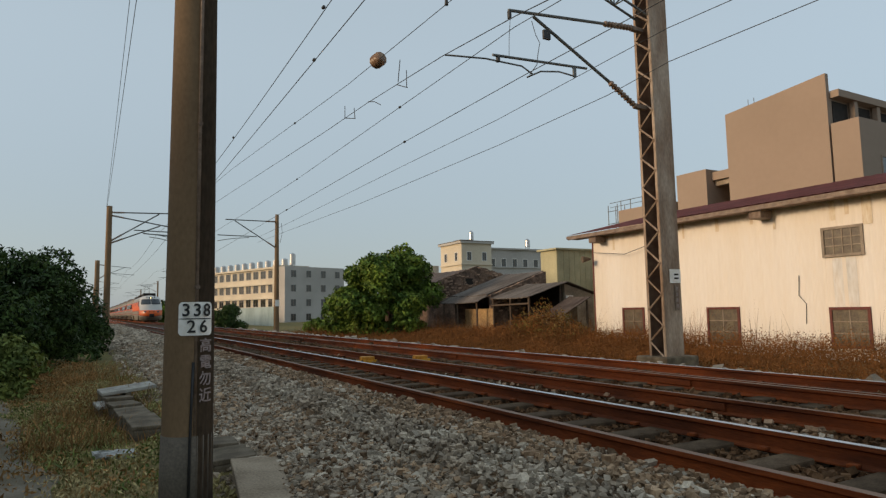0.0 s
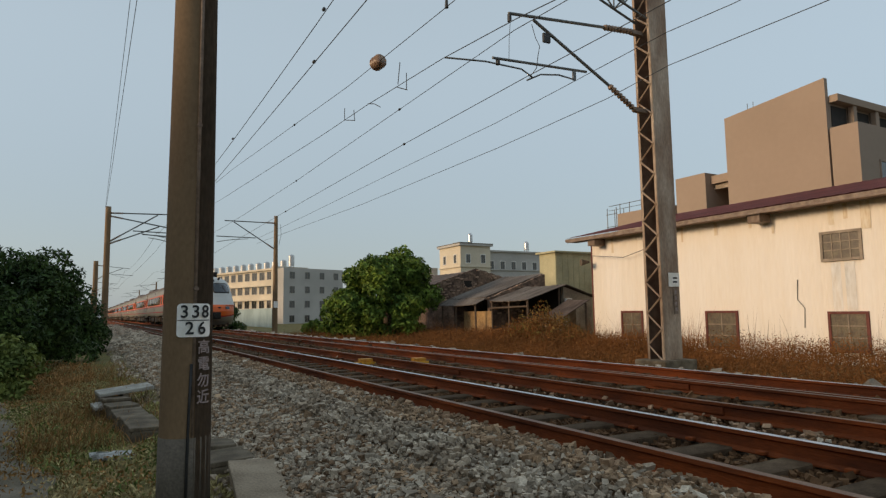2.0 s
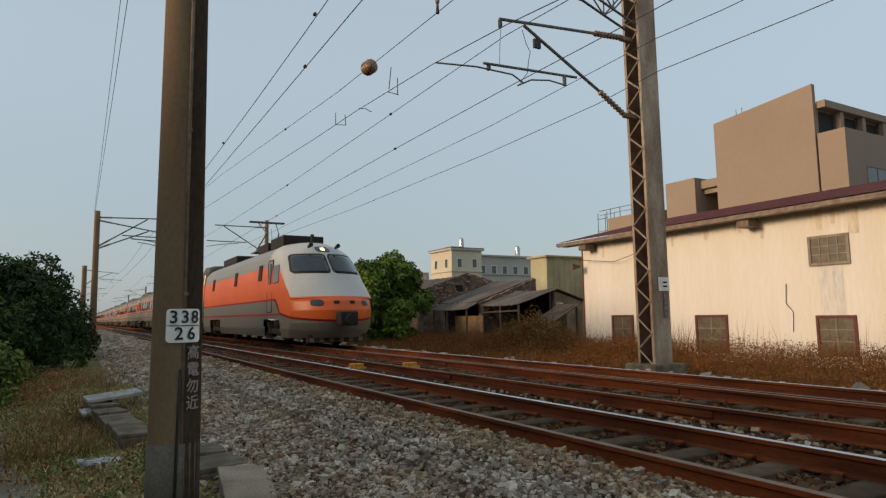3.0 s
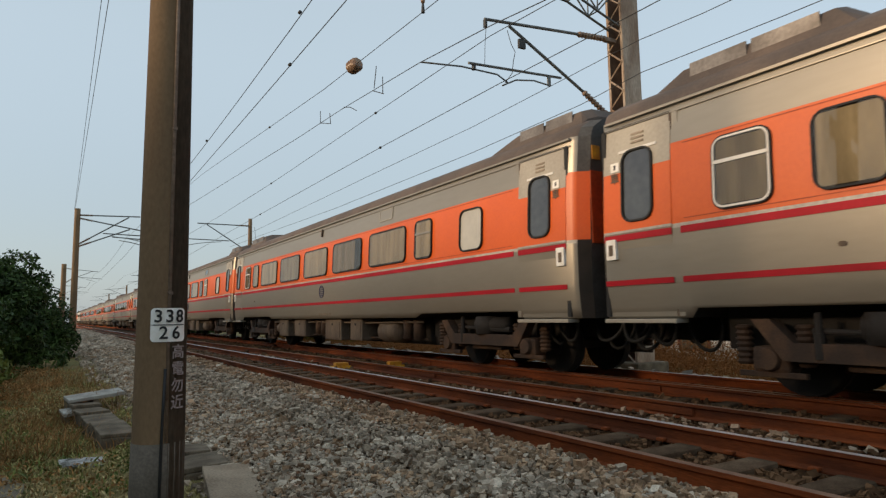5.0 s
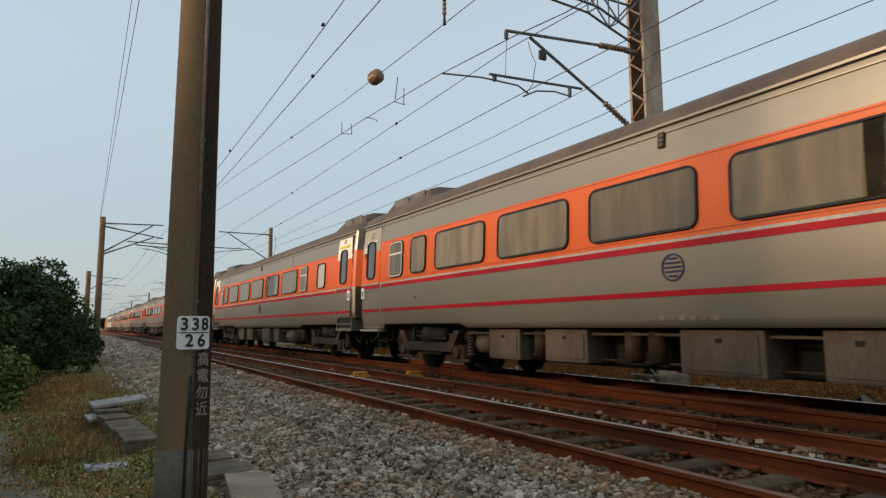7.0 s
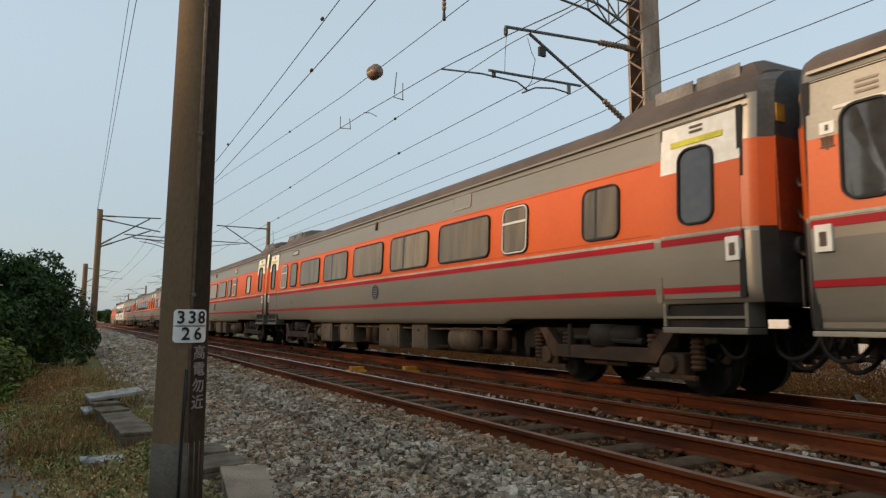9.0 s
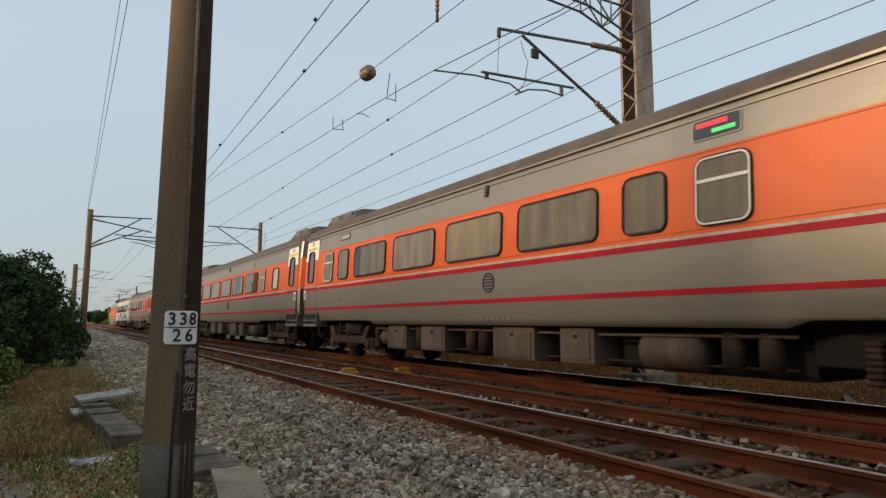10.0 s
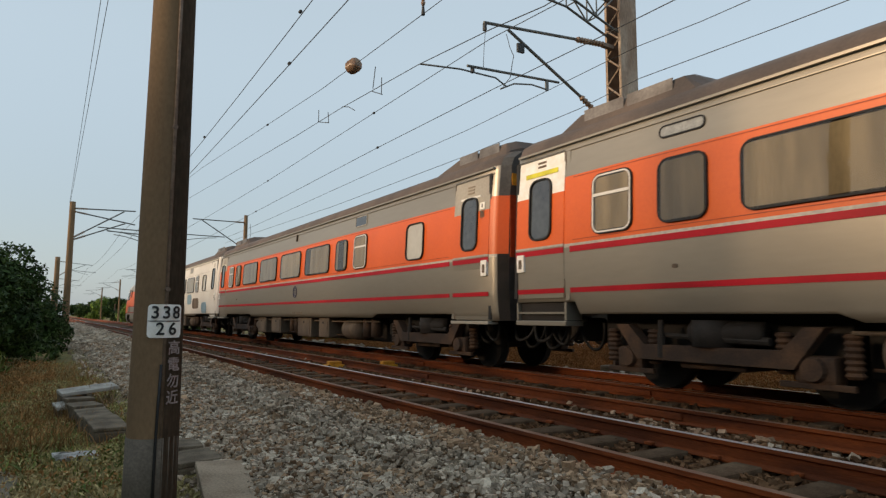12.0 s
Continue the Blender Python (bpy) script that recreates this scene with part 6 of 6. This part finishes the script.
def factory_shed():
    e = empty("factory_shed", pose(22, 0, 0), "long cream corrugated shed with a maroon metal roof", "shed")
    y0, y1 = -14.0, 23.9
    bm = bmesh.new()
    n = 380
    rows = []
    for i in range(n + 1):
        y = y0 + (y1 - y0) * i / n
        x = 0.012 * (1 if (i // 2) % 2 else -1)
        rows.append((bm.verts.new((x, y, -1.3)), bm.verts.new((x, y, 4.55))))
    for a, b in zip(rows, rows[1:]):
        bm.faces.new((a[0], a[1], b[1], b[0]))
    bmesh.ops.recalc_face_normals(bm, faces=bm.faces)
    part("front_wall", bm, M["shed_wall"], e)
    part("core_wall", boxm((0.03, y0, -1.3), (0.25, y1, 4.3)), M["shed_wall"], e)
    part("end_wall", boxm((0.26, y1 - 0.2, -1.3), (12, y1, 4.3)), M["shed_wall"], e)
    part("end_wall", boxm((0.26, y0, -1.3), (12, y0 + 0.2, 4.3)), M["shed_wall"], e)
    part("back_wall", boxm((11.8, y0 + 0.21, -1.3), (12, y1 - 0.21, 4.3)), M["shed_wall"], e)
    for sgn in (-1, 1):
        bm = bmesh.new()
        rows = []
        m = 190
        for i in range(m + 1):
            y = y0 - 0.5 + (y1 - y0 + 1.6) * i / m
            dz = 0.025 if i % 2 else -0.0
            xe, xr = (-0.75, 6) if sgn < 0 else (12.7, 6)
            rows.append((bm.verts.new((xe, y, 4.56 + dz)), bm.verts.new((xr, y, 6.1 + dz))))
        for a, b in zip(rows, rows[1:]):
            bm.faces.new((a[0], a[1], b[1], b[0]))
        bmesh.ops.solidify(bm, geom=bm.faces[:], thickness=0.05)
        part("roof_sheet", bm, M["maroon"], e)
    part("fascia", boxm((-0.78, y0 - 0.5, 4.4), (-0.74, y1 + 1.1, 4.53)), M["mast_dark"], e, "dark fascia under the eave")
    part("eave_board", boxm((-0.735, y0 - 0.5, 4.38), (-0.02, y1 + 1.1, 4.41)), M["mast_dark"], e)
    part("eave_pipe", rodm((-0.82, y0, 4.36), (-0.82, y1 + 0.9, 4.36), 0.035, seg=8), M["mast_dark"], e, "thin grey pipe along the eave")
    part("corner_trim", boxm((-0.03, y1 - 0.02, -1.3), (0.05, y1 + 0.06, 4.3)), M["wood"], e, "dark red corner trim")
    for y in (23.2, 14.55):
        part("bracket", boxm((-0.7, y - 0.25, 4.05), (-0.02, y + 0.25, 4.37), 0.04), M["mast_dark"], e, "rusty bracket below the eave")
    for k in range(2):
        part("stain", boxm((-0.018, 11.5 + 0.45 * k, -0.1 - 0.5 * k), (-0.014, 11.82 + 0.45 * k, 2.42)), M["stain"], e, "pale grey rain streak below the window")
    for y, w, drop in ((12.05, 0.2, 0.65), (11.6, 0.14, 0.5), (10.9, 0.3, 0.9), (14.2, 0.1, 0.7), (15.1, 0.12, 0.4), (16.6, 0.16, 0.5), (18.3, 0.1, 0.6), (20.2, 0.2, 0.5), (22.4, 0.14, 0.7)):
        part("stain", boxm((-0.018, y, 4.35 - drop), (-0.014, y + w, 4.36)), M["rust_streak"], e, "faint rusty streak below the eave")
    for a0, a1, z0, z1, b in ((15.98, 17.28, -0.58, 0.74, (2, 3)), (11.25, 12.38, -0.5, 0.68, (2, 3)), (20.8, 21.95, -0.3, 0.78, (2, 2)), (11.29, 12.47, 2.55, 3.39, (4, 3))):
        hole_window(e, (-0.02, 0, 0), (0, 1, 0), (-1, 0, 0), a0, a1, z0, z1, "wood" if z0 < 1 else "grille", "dusty_glass", b)
    line("cable", [(-0.03, 13.3, 0.2), (-0.03, 13.25, 0.9), (-0.03, 13.5, 1.2), (-0.03, 13.45, 1.9)], 0.012, M["wire"], e)
    part("loudspeaker", rodm((-0.35, 23.75, 3.3), (-0.75, 23.9, 3.28), 0.05, 0.17, 14), M["boxes"], e, "grey horn loudspeaker")
    line("cable", [(-0.3, 23.6, 3.6), (-0.3, 21.5, 3.35), (-0.3, 19.5, 3.75)], 0.015, M["wire"], e)


M["rust_streak"] = mat("rust_streak", (0.62, 0.5, 0.34), 0.8, second=(0.74, 0.66, 0.54), scale=2.5, fine=14, bump=0.0, streak=(1, 1, 0.3))
M["stain"] = mat("rain_stain", (0.6, 0.6, 0.58), 0.8, second=(0.74, 0.68, 0.6), scale=1.5, fine=12, bump=0.0, streak=(1, 1, 0.25))
M["dusty_glass"] = mat("dusty_glass", (0.17, 0.14, 0.095), 0.3, second=(0.1, 0.08, 0.06), scale=3, fine=20, bump=0.0)
factory_shed()


def block(e, name, x0, x1, y0, y1, z0, z1, m):
    return part(name, boxm((x0, y0, z0), (x1, y1, z1)), M[m], e)


def tan_building():
    e = empty("tan_building", pose(0, 0, 0), "large plain tan plastered building behind the shed", "building")
    block(e, "main_wall", 36.32, 52, 19.7, 26.2, -1.2, 12.8, "tan")
    bm = bmesh.new()
    lo = [bm.verts.new(p) for p in ((36, 19.7, -1.2), (36, 26.2, -1.2), (36, 26.2, 13.28), (36, 19.7, 13.87))]
    hi = [bm.verts.new(v.co + Vector((0.3, 0, 0))) for v in lo]
    bm.faces.new(lo), bm.faces.new(hi[::-1])
    for i in range(4):
        bm.faces.new((lo[i], hi[i], hi[(i + 1) % 4], lo[(i + 1) % 4]))
    bmesh.ops.recalc_face_normals(bm, faces=bm.faces)
    part("fin_wall", bm, M["tan"], e)
    block(e, "low_wing", 36.05, 48, 27.95, 30.4, -1.2, 10.05, "tan")
    block(e, "wing_slab", 36.6, 48, 26.22, 27.94, 9.3, 9.85, "tan")
    block(e, "wing_beam", 36.9, 37.3, 26.22, 27.94, 8.95, 9.29, "old_plaster")
    block(e, "wing_floor", 36.3, 48, 26.22, 27.94, -1.2, 6.6, "tan")
    block(e, "wing_back", 39.5, 48, 26.22, 27.94, 6.61, 9.29, "tan")
    # near-black panel paints the shade inside the opening
    part("opening", boxm((39.42, 26.5, 6.7), (39.49, 27.6, 8.9)), M["under"], e, "dark unglazed opening")
    for y in (24.2, 24.6):
        part("roof_rod", rodm((36.15, y, 13.3), (36.15, y, 13.85), 0.02), M["steel"], e)
    block(e, "front_wing", 36, 52, 18.1, 19.58, -1.2, 10.9, "tan")
    block(e, "roof_slab", 36.32, 52, 19.2, 19.69, 12.45, 12.86, "tan")
    for k in range(5):
        x = 36.45 + 2.4 * k
        # each opening is a flat panel coloured like its shaded inside
        part("opening", boxm((x, 19.66, 10.95), (x + 1.5, 19.695, 12.3)), M["under"], e, "dark unglazed opening")
        part("column", boxm((x + 1.6, 19.3, 10.9), (x + 1.95, 19.6, 12.44)), M["tan"], e)
    hole_window(e, (36, 18.1, 0), (1, 0, 0), (0, -1, 0), 2.0, 4.2, 7.3, 8.9, "tan", "dark_glass", (2, 1))
    block(e, "lower_block", 36.1, 46, 31.2, 36.2, -1.2, 8.4, "tan")
    for y in (31.4, 32.6, 33.8, 35.0, 36.0):
        part("rail_post", rodm((36.2, y, 8.4), (36.2, y, 9.2), 0.03), M["steel"], e)
    part("hand_rail", rodm((36.2, 31.4, 9.15), (36.2, 37.2, 9.15), 0.025), M["steel"], e)
    part("hand_rail", rodm((36.2, 31.4, 8.8), (36.2, 37.2, 8.8), 0.02), M["steel"], e)
    for y in (36.4, 37.4):
        for x in (36.2, 37.0):
            part("scaffold_pole", rodm((x, y, 4), (x, y, 9.0), 0.03), M["steel"], e)
    for z in (6.5, 7.5, 8.5):
        part("scaffold_rail", rodm((36.2, 36.3, z), (36.2, 37.5, z), 0.025), M["steel"], e)


tan_building()


def storeys(e, corner, u, n, length, bays, z0, floors, fh, ww, wh, fr="grey", sill=0.9):
    for f in range(floors):
        for b in range(bays):
            c = length * (b + 0.5) / bays
            hole_window(e, corner, u, n, c - ww / 2, c + ww / 2, z0 + fh * f + sill, z0 + fh * f + sill + wh, fr, "dark_glass", (2, 1))


def water_tank(x, y, z, h=1.6, r=0.6):
    e = empty("water_tank", pose(x, y, z), "shiny steel rooftop water tank on a stand", "water tank", "rooftop water tanks")
    part("tank", rodm((0, 0, 0.5), (0, 0, 0.5 + h), r, seg=14), M["tank"], e, smooth=False)
    part("dome", rodm((0, 0, 0.5 + h), (0, 0, 0.8 + h), r, 0.12, 14), M["tank"], e)
    for a in range(3):
        part("leg", rodm((r * 0.8 * math.cos(a * 2.1), r * 0.8 * math.sin(a * 2.1), 0), (r * 0.8 * math.cos(a * 2.1), r * 0.8 * math.sin(a * 2.1), 0.5), 0.05), M["steel"], e)


def apartments():
    d = Vector((-9.4, 29.2, 0)).normalized()
    p = Vector((d.y, -d.x, 0))
    rz = math.degrees(math.atan2(-d.x, d.y))
    e = empty("apartment_row", pose(35, 128.8, 0, 0, 0, rz), "long cream four-storey apartment row with rooftop tanks", "building")
    L, D, H = 46, 15, 10.9
    block(e, "wall", 0, D, 4, L, -1.2, H - 0.6, "cream")
    block(e, "stair_tower", -0.6, D * 0.5, 2.5, 3.98, -1.2, H, "cream")
    block(e, "end_block", -0.2, D, 0, 2.48, -1.2, H - 0.4, "grey")
    block(e, "cornice", -0.5, 0, 4, L, H - 0.7, H - 0.3, "cream")
    for f in range(3):
        block(e, "balcony_ledge", -0.6, 0, 4, L, 0.9 + 3.0 * f, 1.3 + 3.0 * f, "cream")
    storeys(e, (0, 4, 0), (0, 1, 0), (-1, 0, 0), L - 4, 14, -1.6, 4, 3.0, 1.9, 1.6)
    storeys(e, (0, 0, 0), (1, 0, 0), (0, -1, 0), D, 4, -1.6, 4, 3.0, 1.2, 1.4)
    for i in range(12):
        q = Vector((35, 128.8, 0)) + d * (5 + 3.3 * i) + p * 3
        water_tank(q.x, q.y, H - 0.6, 1.5, 0.65)
    q = Vector((35, 128.8, 0)) + d * 2 + p * 3
    water_tank(q.x, q.y, H - 0.4, 2.2, 0.6)
    fen = empty("boundary_wall", pose(0, 0, 0), "long pale blue-grey panel wall behind the track", "wall")
    part("panel", boxm((24.0, 95, -1.2), (24.2, 140, 1.9)), M["fence"], fen)


M["fence"] = mat("pale_panel_wall", (0.35, 0.45, 0.45), 0.8, scale=0.3, fine=6, bump=0.05, mix=0.2)
apartments()


def townhouse():
    e = empty("town_house", pose(0, 0, 0), "white and grey three-storey town house with rooftop heaters", "building")
    block(e, "corner_wall", 46.2, 51.3, 77.2, 83.3, -1.2, 10.4, "cream")
    block(e, "roof_cap", 45.9, 51.6, 76.9, 83.6, 10.4, 10.7, "grey")
    block(e, "long_wall", 51.32, 63.5, 78.6, 86, -1.2, 9.8, "grey")
    block(e, "roof_cap", 51.62, 63.8, 78.3, 86, 9.8, 10.05, "grey")
    block(e, "left_wall", 43, 46.18, 84, 92, -1.2, 7.6, "grey")
    storeys(e, (46.2, 77.2, 0), (0, 1, 0), (-1, 0, 0), 6.1, 2, -1.2, 4, 2.75, 0.7, 1.2, "white")
    storeys(e, (46.2, 77.2, 0), (1, 0, 0), (0, -1, 0), 5.1, 2, -1.2, 4, 2.75, 0.7, 1.2, "white")
    storeys(e, (51.4, 78.6, 0), (1, 0, 0), (0, -1, 0), 12, 6, -1.2, 4, 2.5, 0.8, 1.2, "white")
    storeys(e, (43, 84, 0), (1, 0, 0), (0, -1, 0), 3.1, 1, -1.2, 3, 2.8, 1.8, 1.3, "white")
    for z in (1.6, 4.4, 7.3):
        block(e, "ledge", 46.0, 51.31, 77.0, 77.19, z, z + 0.18, "cream")
        block(e, "ledge", 46.0, 46.19, 77.2, 83.3, z, z + 0.18, "cream")
        block(e, "ledge", 51.4, 63.5, 78.4, 78.59, z - 0.25, z - 0.05, "grey")
    for x in (53.8, 57.6, 61.0):
        part("air_conditioner", boxm((x, 78.1, 5.5), (x + 0.7, 78.58, 6.0), 0.03), M["plate"], e, "white wall air conditioner")
    part("roof_cap", boxm((45.88, 76.88, 10.71), (51.62, 83.62, 10.8)), M["boxes"], e, "dark roof edge")
    water_tank(49, 79, 10.7, 1.0, 0.35)
    water_tank(60, 80, 10.05, 1.0, 0.4)
    part("solar_heater", boxm((46.6, 78, 10.9), (48.6, 80, 11.0)), M["steel"], e)
    o = empty("olive_building", pose(0, 0, 0), "plain olive-yellow panelled block behind the sheds", "building")
    block(o, "wall", 28.6, 33, 34.8, 36.6, -1.2, 5.0, "olive")
    block(o, "roof_cap", 28.4, 33.2, 34.6, 36.8, 5.0, 5.12, "olive")
    for k in range(8):
        block(o, "panel_rib", 28.7 + 0.5 * k, 28.75 + 0.5 * k, 34.77, 34.798, -1.2, 4.98, "olive")


townhouse()


def sheet(e, corners, m, n=26, label=""):
    """A corrugated roof sheet with a slight sag; corners: low front, high front, high back, low back."""
    a, b, c, d = (Vector(q) for q in corners)
    bm = bmesh.new()
    rows = []
    for i in range(n + 1):
        f = i / n
        sag = Vector((0, 0, -0.06 * math.sin(math.pi * f) + (0.025 if i % 2 else 0)))
        lo, hi = a.lerp(d, f) + sag, b.lerp(c, f) + sag * 0.6
        rows.append([bm.verts.new(lo.lerp(hi, k / 3) + Vector((0, 0, rng.normal(0, 0.012)))) for k in range(4)])
    for p, q in zip(rows, rows[1:]):
        for k in range(3):
            bm.faces.new((p[k], p[k + 1], q[k + 1], q[k]))
    bmesh.ops.recalc_face_normals(bm, faces=bm.faces)
    bmesh.ops.solidify(bm, geom=bm.faces[:], thickness=0.04)
    bmesh.ops.recalc_face_normals(bm, faces=bm.faces)
    part("roof_sheet", bm, M[m], e, label)


def profile_wall(e, name, outline, y, thick, m, label="", ragged=0.0):
    """An upright wall across the track's line; outline: its top as (x, z) points, down to the ground."""
    xs = np.linspace(outline[0][0], outline[-1][0], 40)
    zs = np.interp(xs, [q[0] for q in outline], [q[1] for q in outline]) + rng.uniform(-1, 1, 40) * ragged
    bm = bmesh.new()
    grid = [[bm.verts.new((x, yy, z)) for x, zt in zip(xs, zs) for z in (-1.2, zt)] for yy in (y, y + thick)]
    for i in range(39):
        k = 2 * i
        for g in grid:
            bm.faces.new((g[k], g[k + 1], g[k + 3], g[k + 2]))
        bm.faces.new((grid[0][k + 1], grid[1][k + 1], grid[1][k + 3], grid[0][k + 3]))
    for k in (0, 78):
        bm.faces.new((grid[0][k], grid[0][k + 1], grid[1][k + 1], grid[1][k]))
    bmesh.ops.recalc_face_normals(bm, faces=bm.faces)
    return part(name, bm, M[m], e, label)


def loose_bricks(e, n, outline, y, x0, x1, z0):
    """Single bricks standing proud of a crumbling wall."""
    me = None
    for i in range(n):
        x = rng.uniform(x0, x1)
        zt = np.interp(x, [q[0] for q in outline], [q[1] for q in outline]) - 0.08
        z = rng.uniform(z0, max(zt, z0 + 0.1))
        if z > zt:
            continue
        if me is None:
            ob = part("brick", boxm((-0.13, -0.05, -0.05), (0.13, 0.04, 0.05)), M["brick_pale"], e)
            me = ob.data
        else:
            ob = new("brick", me)
            ob.parent = e
        ob.matrix_local = pose(x, y, z, rng.normal(0, 3), rng.normal(0, 5), rng.normal(0, 5))


M["mortar"] = mat("patchy_brickwork", (0.26, 0.17, 0.12), 0.95, second=(0.09, 0.06, 0.045), scale=1.6, fine=7, bump=0.9, mix=0.9)
M["brick_pale"] = mat("faded_brick", (0.36, 0.25, 0.18), 0.95, second=(0.22, 0.14, 0.1), scale=3, fine=20, bump=0.4, rand=0.5)
M["sheet_grey"] = mat("weathered_fibre_sheet", (0.17, 0.145, 0.125), 0.9, spec=0.15, second=(0.1, 0.082, 0.07), scale=0.9, fine=12, bump=0.3, streak=(0.4, 1.5, 1))
M["patched"] = mat("patched_tan_wall", (0.4, 0.26, 0.12), 0.9, second=(0.24, 0.15, 0.075), scale=1.4, fine=9, bump=0.3)

# brick shed with a gable
gable = empty("brick_shed", pose(0, 0, 0), "old brick shed with a crumbling gable end", "shed", "old sheds")
edge = [(20.6, 2.85), (21.1, 3.05), (24.05, 3.98), (26.7, 3.3), (27.6, 3.05)]
profile_wall(gable, "gable_wall", edge, 38.0, 0.25, "mortar", "crumbling brown brick gable", 0.05)
loose_bricks(gable, 120, edge, 37.98, 20.8, 27.3, 1.6)
for sgn in (0, 1):
    xa, xb = (20.5, 24.05) if sgn == 0 else (27.7, 24.05)
    sheet(gable, ((xa, 38.27, 2.75), (xb, 38.27, 3.86), (xb, 46, 3.86), (xa, 46, 2.75)), "tin")
part("side_wall", boxm((20.7, 38.26, -1.2), (20.95, 46, 2.7)), M["mortar"], gable)
part("side_wall", boxm((27.2, 38.26, -1.2), (27.45, 46, 2.7)), M["mortar"], gable)
part("back_wall", boxm((20.96, 45.75, -1.2), (27.19, 46, 2.7)), M["mortar"], gable)
# no real hole: a near-black panel on the wall paints its shade
part("opening", boxm((22.95, 37.93, 2.66), (23.6, 37.995, 3.1)), M["under"], gable, "small dark window hole")
part("lintel", boxm((22.85, 37.9, 3.1), (23.7, 37.99, 3.2)), M["brick_pale"], gable)
for x in (22.85, 23.6):
    part("jamb", boxm((x, 37.91, 2.6), (x + 0.1, 37.99, 3.1)), M["brick_pale"], gable)

# higher lean-to with a brick end wall
high = empty("lean_to_shed", pose(0, 0, 0), "tumbledown lean-to with a grey sheet roof and brick end", "shed", "old sheds")
edge = [(20.45, 1.72), (24.55, 3.2)]
profile_wall(high, "end_wall", edge, 30.95, 0.25, "mortar", "dark crumbling brick end wall", 0.03)
loose_bricks(high, 60, edge, 30.93, 20.6, 24.4, 0.8)
sheet(high, ((20.3, 31.22, 1.74), (24.6, 31.22, 3.2), (24.6, 35.4, 3.2), (20.3, 35.4, 1.74)), "sheet_grey")
sheet(high, ((19.55, 31.0, 1.32), (20.28, 31.0, 1.7), (20.28, 35.6, 1.7), (19.55, 35.6, 1.32)), "sheet_grey", label="low patched awning roof")
part("back_wall", boxm((24.3, 31.21, -1.2), (24.55, 35.2, 3.05)), M["mortar"], high)
part("end_wall", boxm((20.5, 35.0, -1.2), (24.29, 35.2, 1.7)), M["mortar"], high)
part("front_wall", boxm((20.4, 30.7, -1.2), (20.5, 33.8, 0.95)), M["patched"], high, "patched tan board wall")
for y in (31.4, 33.6, 35.3):
    part("post", rodm((19.75, y, -1.2), (19.75, y, 1.36), 0.06), M["bark"], high)

# lower lean-to with an open front
low_shed = empty("lean_to_shed", pose(0, 0, 0), "low open-fronted lean-to with a sheet roof and pale end", "shed", "old sheds")
sheet(low_shed, ((20.3, 27.1, 1.5), (23.0, 27.1, 2.34), (23.0, 30.85, 2.34), (20.3, 30.85, 1.5)), "sheet_grey")
sheet(low_shed, ((25.2, 27.1, 1.7), (23.02, 27.1, 2.36), (23.02, 30.85, 2.36), (25.2, 30.85, 1.7)), "tin")
profile_wall(low_shed, "end_wall", [(22.95, 2.26), (25.0, 1.66)], 27.35, 0.2, "old_plaster", "stained pale plaster end wall")
part("back_wall", boxm((24.8, 27.56, -1.2), (25.0, 30.8, 1.6)), M["mortar"], low_shed)
part("inner_wall", boxm((22.9, 27.56, -1.2), (23.0, 30.8, 2.2)), M["under"], low_shed, "near-black inner wall")
for x, y in ((20.45, 27.3), (20.45, 29.0), (20.45, 30.7), (22.6, 27.3)):
    part("post", rodm((x, y, -1.2), (x, y, 1.5 + (x - 20.3) * 0.31), 0.06), M["bark"], low_shed)
part("rail", rodm((20.4, 27.2, 1.18), (20.4, 30.8, 1.12), 0.05), M["bark"], low_shed)
tk = empty("white_drum", pose(23.05, 27.05, -1.15), "stained white drum on a block beside the lean-to", "drum")
part("block", boxm((-0.3, -0.25, 0), (0.3, 0.25, 2.15), 0.03), M["cement"], tk)
part("drum", rodm((0, 0, 2.16), (0, 0, 2.74), 0.2, seg=16), M["plate"], tk)

hut = empty("low_hut", pose(0, 0, 0), "low hut under a rusty brown sheet roof", "shed", "old sheds")
sheet(hut, ((20.9, 25.2, 0.45), (22.9, 25.2, 1.45), (22.9, 26.9, 1.5), (20.9, 26.9, 0.5)), "tin")
for x, y, h in ((21.1, 25.3, 0.5), (22.7, 25.3, 1.3), (21.1, 26.8, 0.5), (22.7, 26.8, 1.3)):
    part("post", rodm((x, y, -1.2), (x, y, h), 0.06), M["bark"], hut)
part("wall", boxm((21.1, 26.6, -1.2), (22.7, 26.7, 0.6)), M["old_plaster"], hut)


# ---- movement ----
# seconds and metres by which the train runs ahead of or behind an even pace
PACE = [(0, 0.15), (3, 0.2), (5, 0.19), (5.5, 0.08), (6, 0.09), (6.6, -0.02), (7, -0.03), (8, -0.33), (9, -0.53), (9.5, -0.54), (10, -0.1), (10.5, -0.12), (11, -0.09), (12, -0.07)]


def motions():
    for car, y0, turn in cars:
        walk(car, [(t, pose(CX, y0 - V * t + d, 0, 0, 0, turn)) for t, d in PACE])


motions()
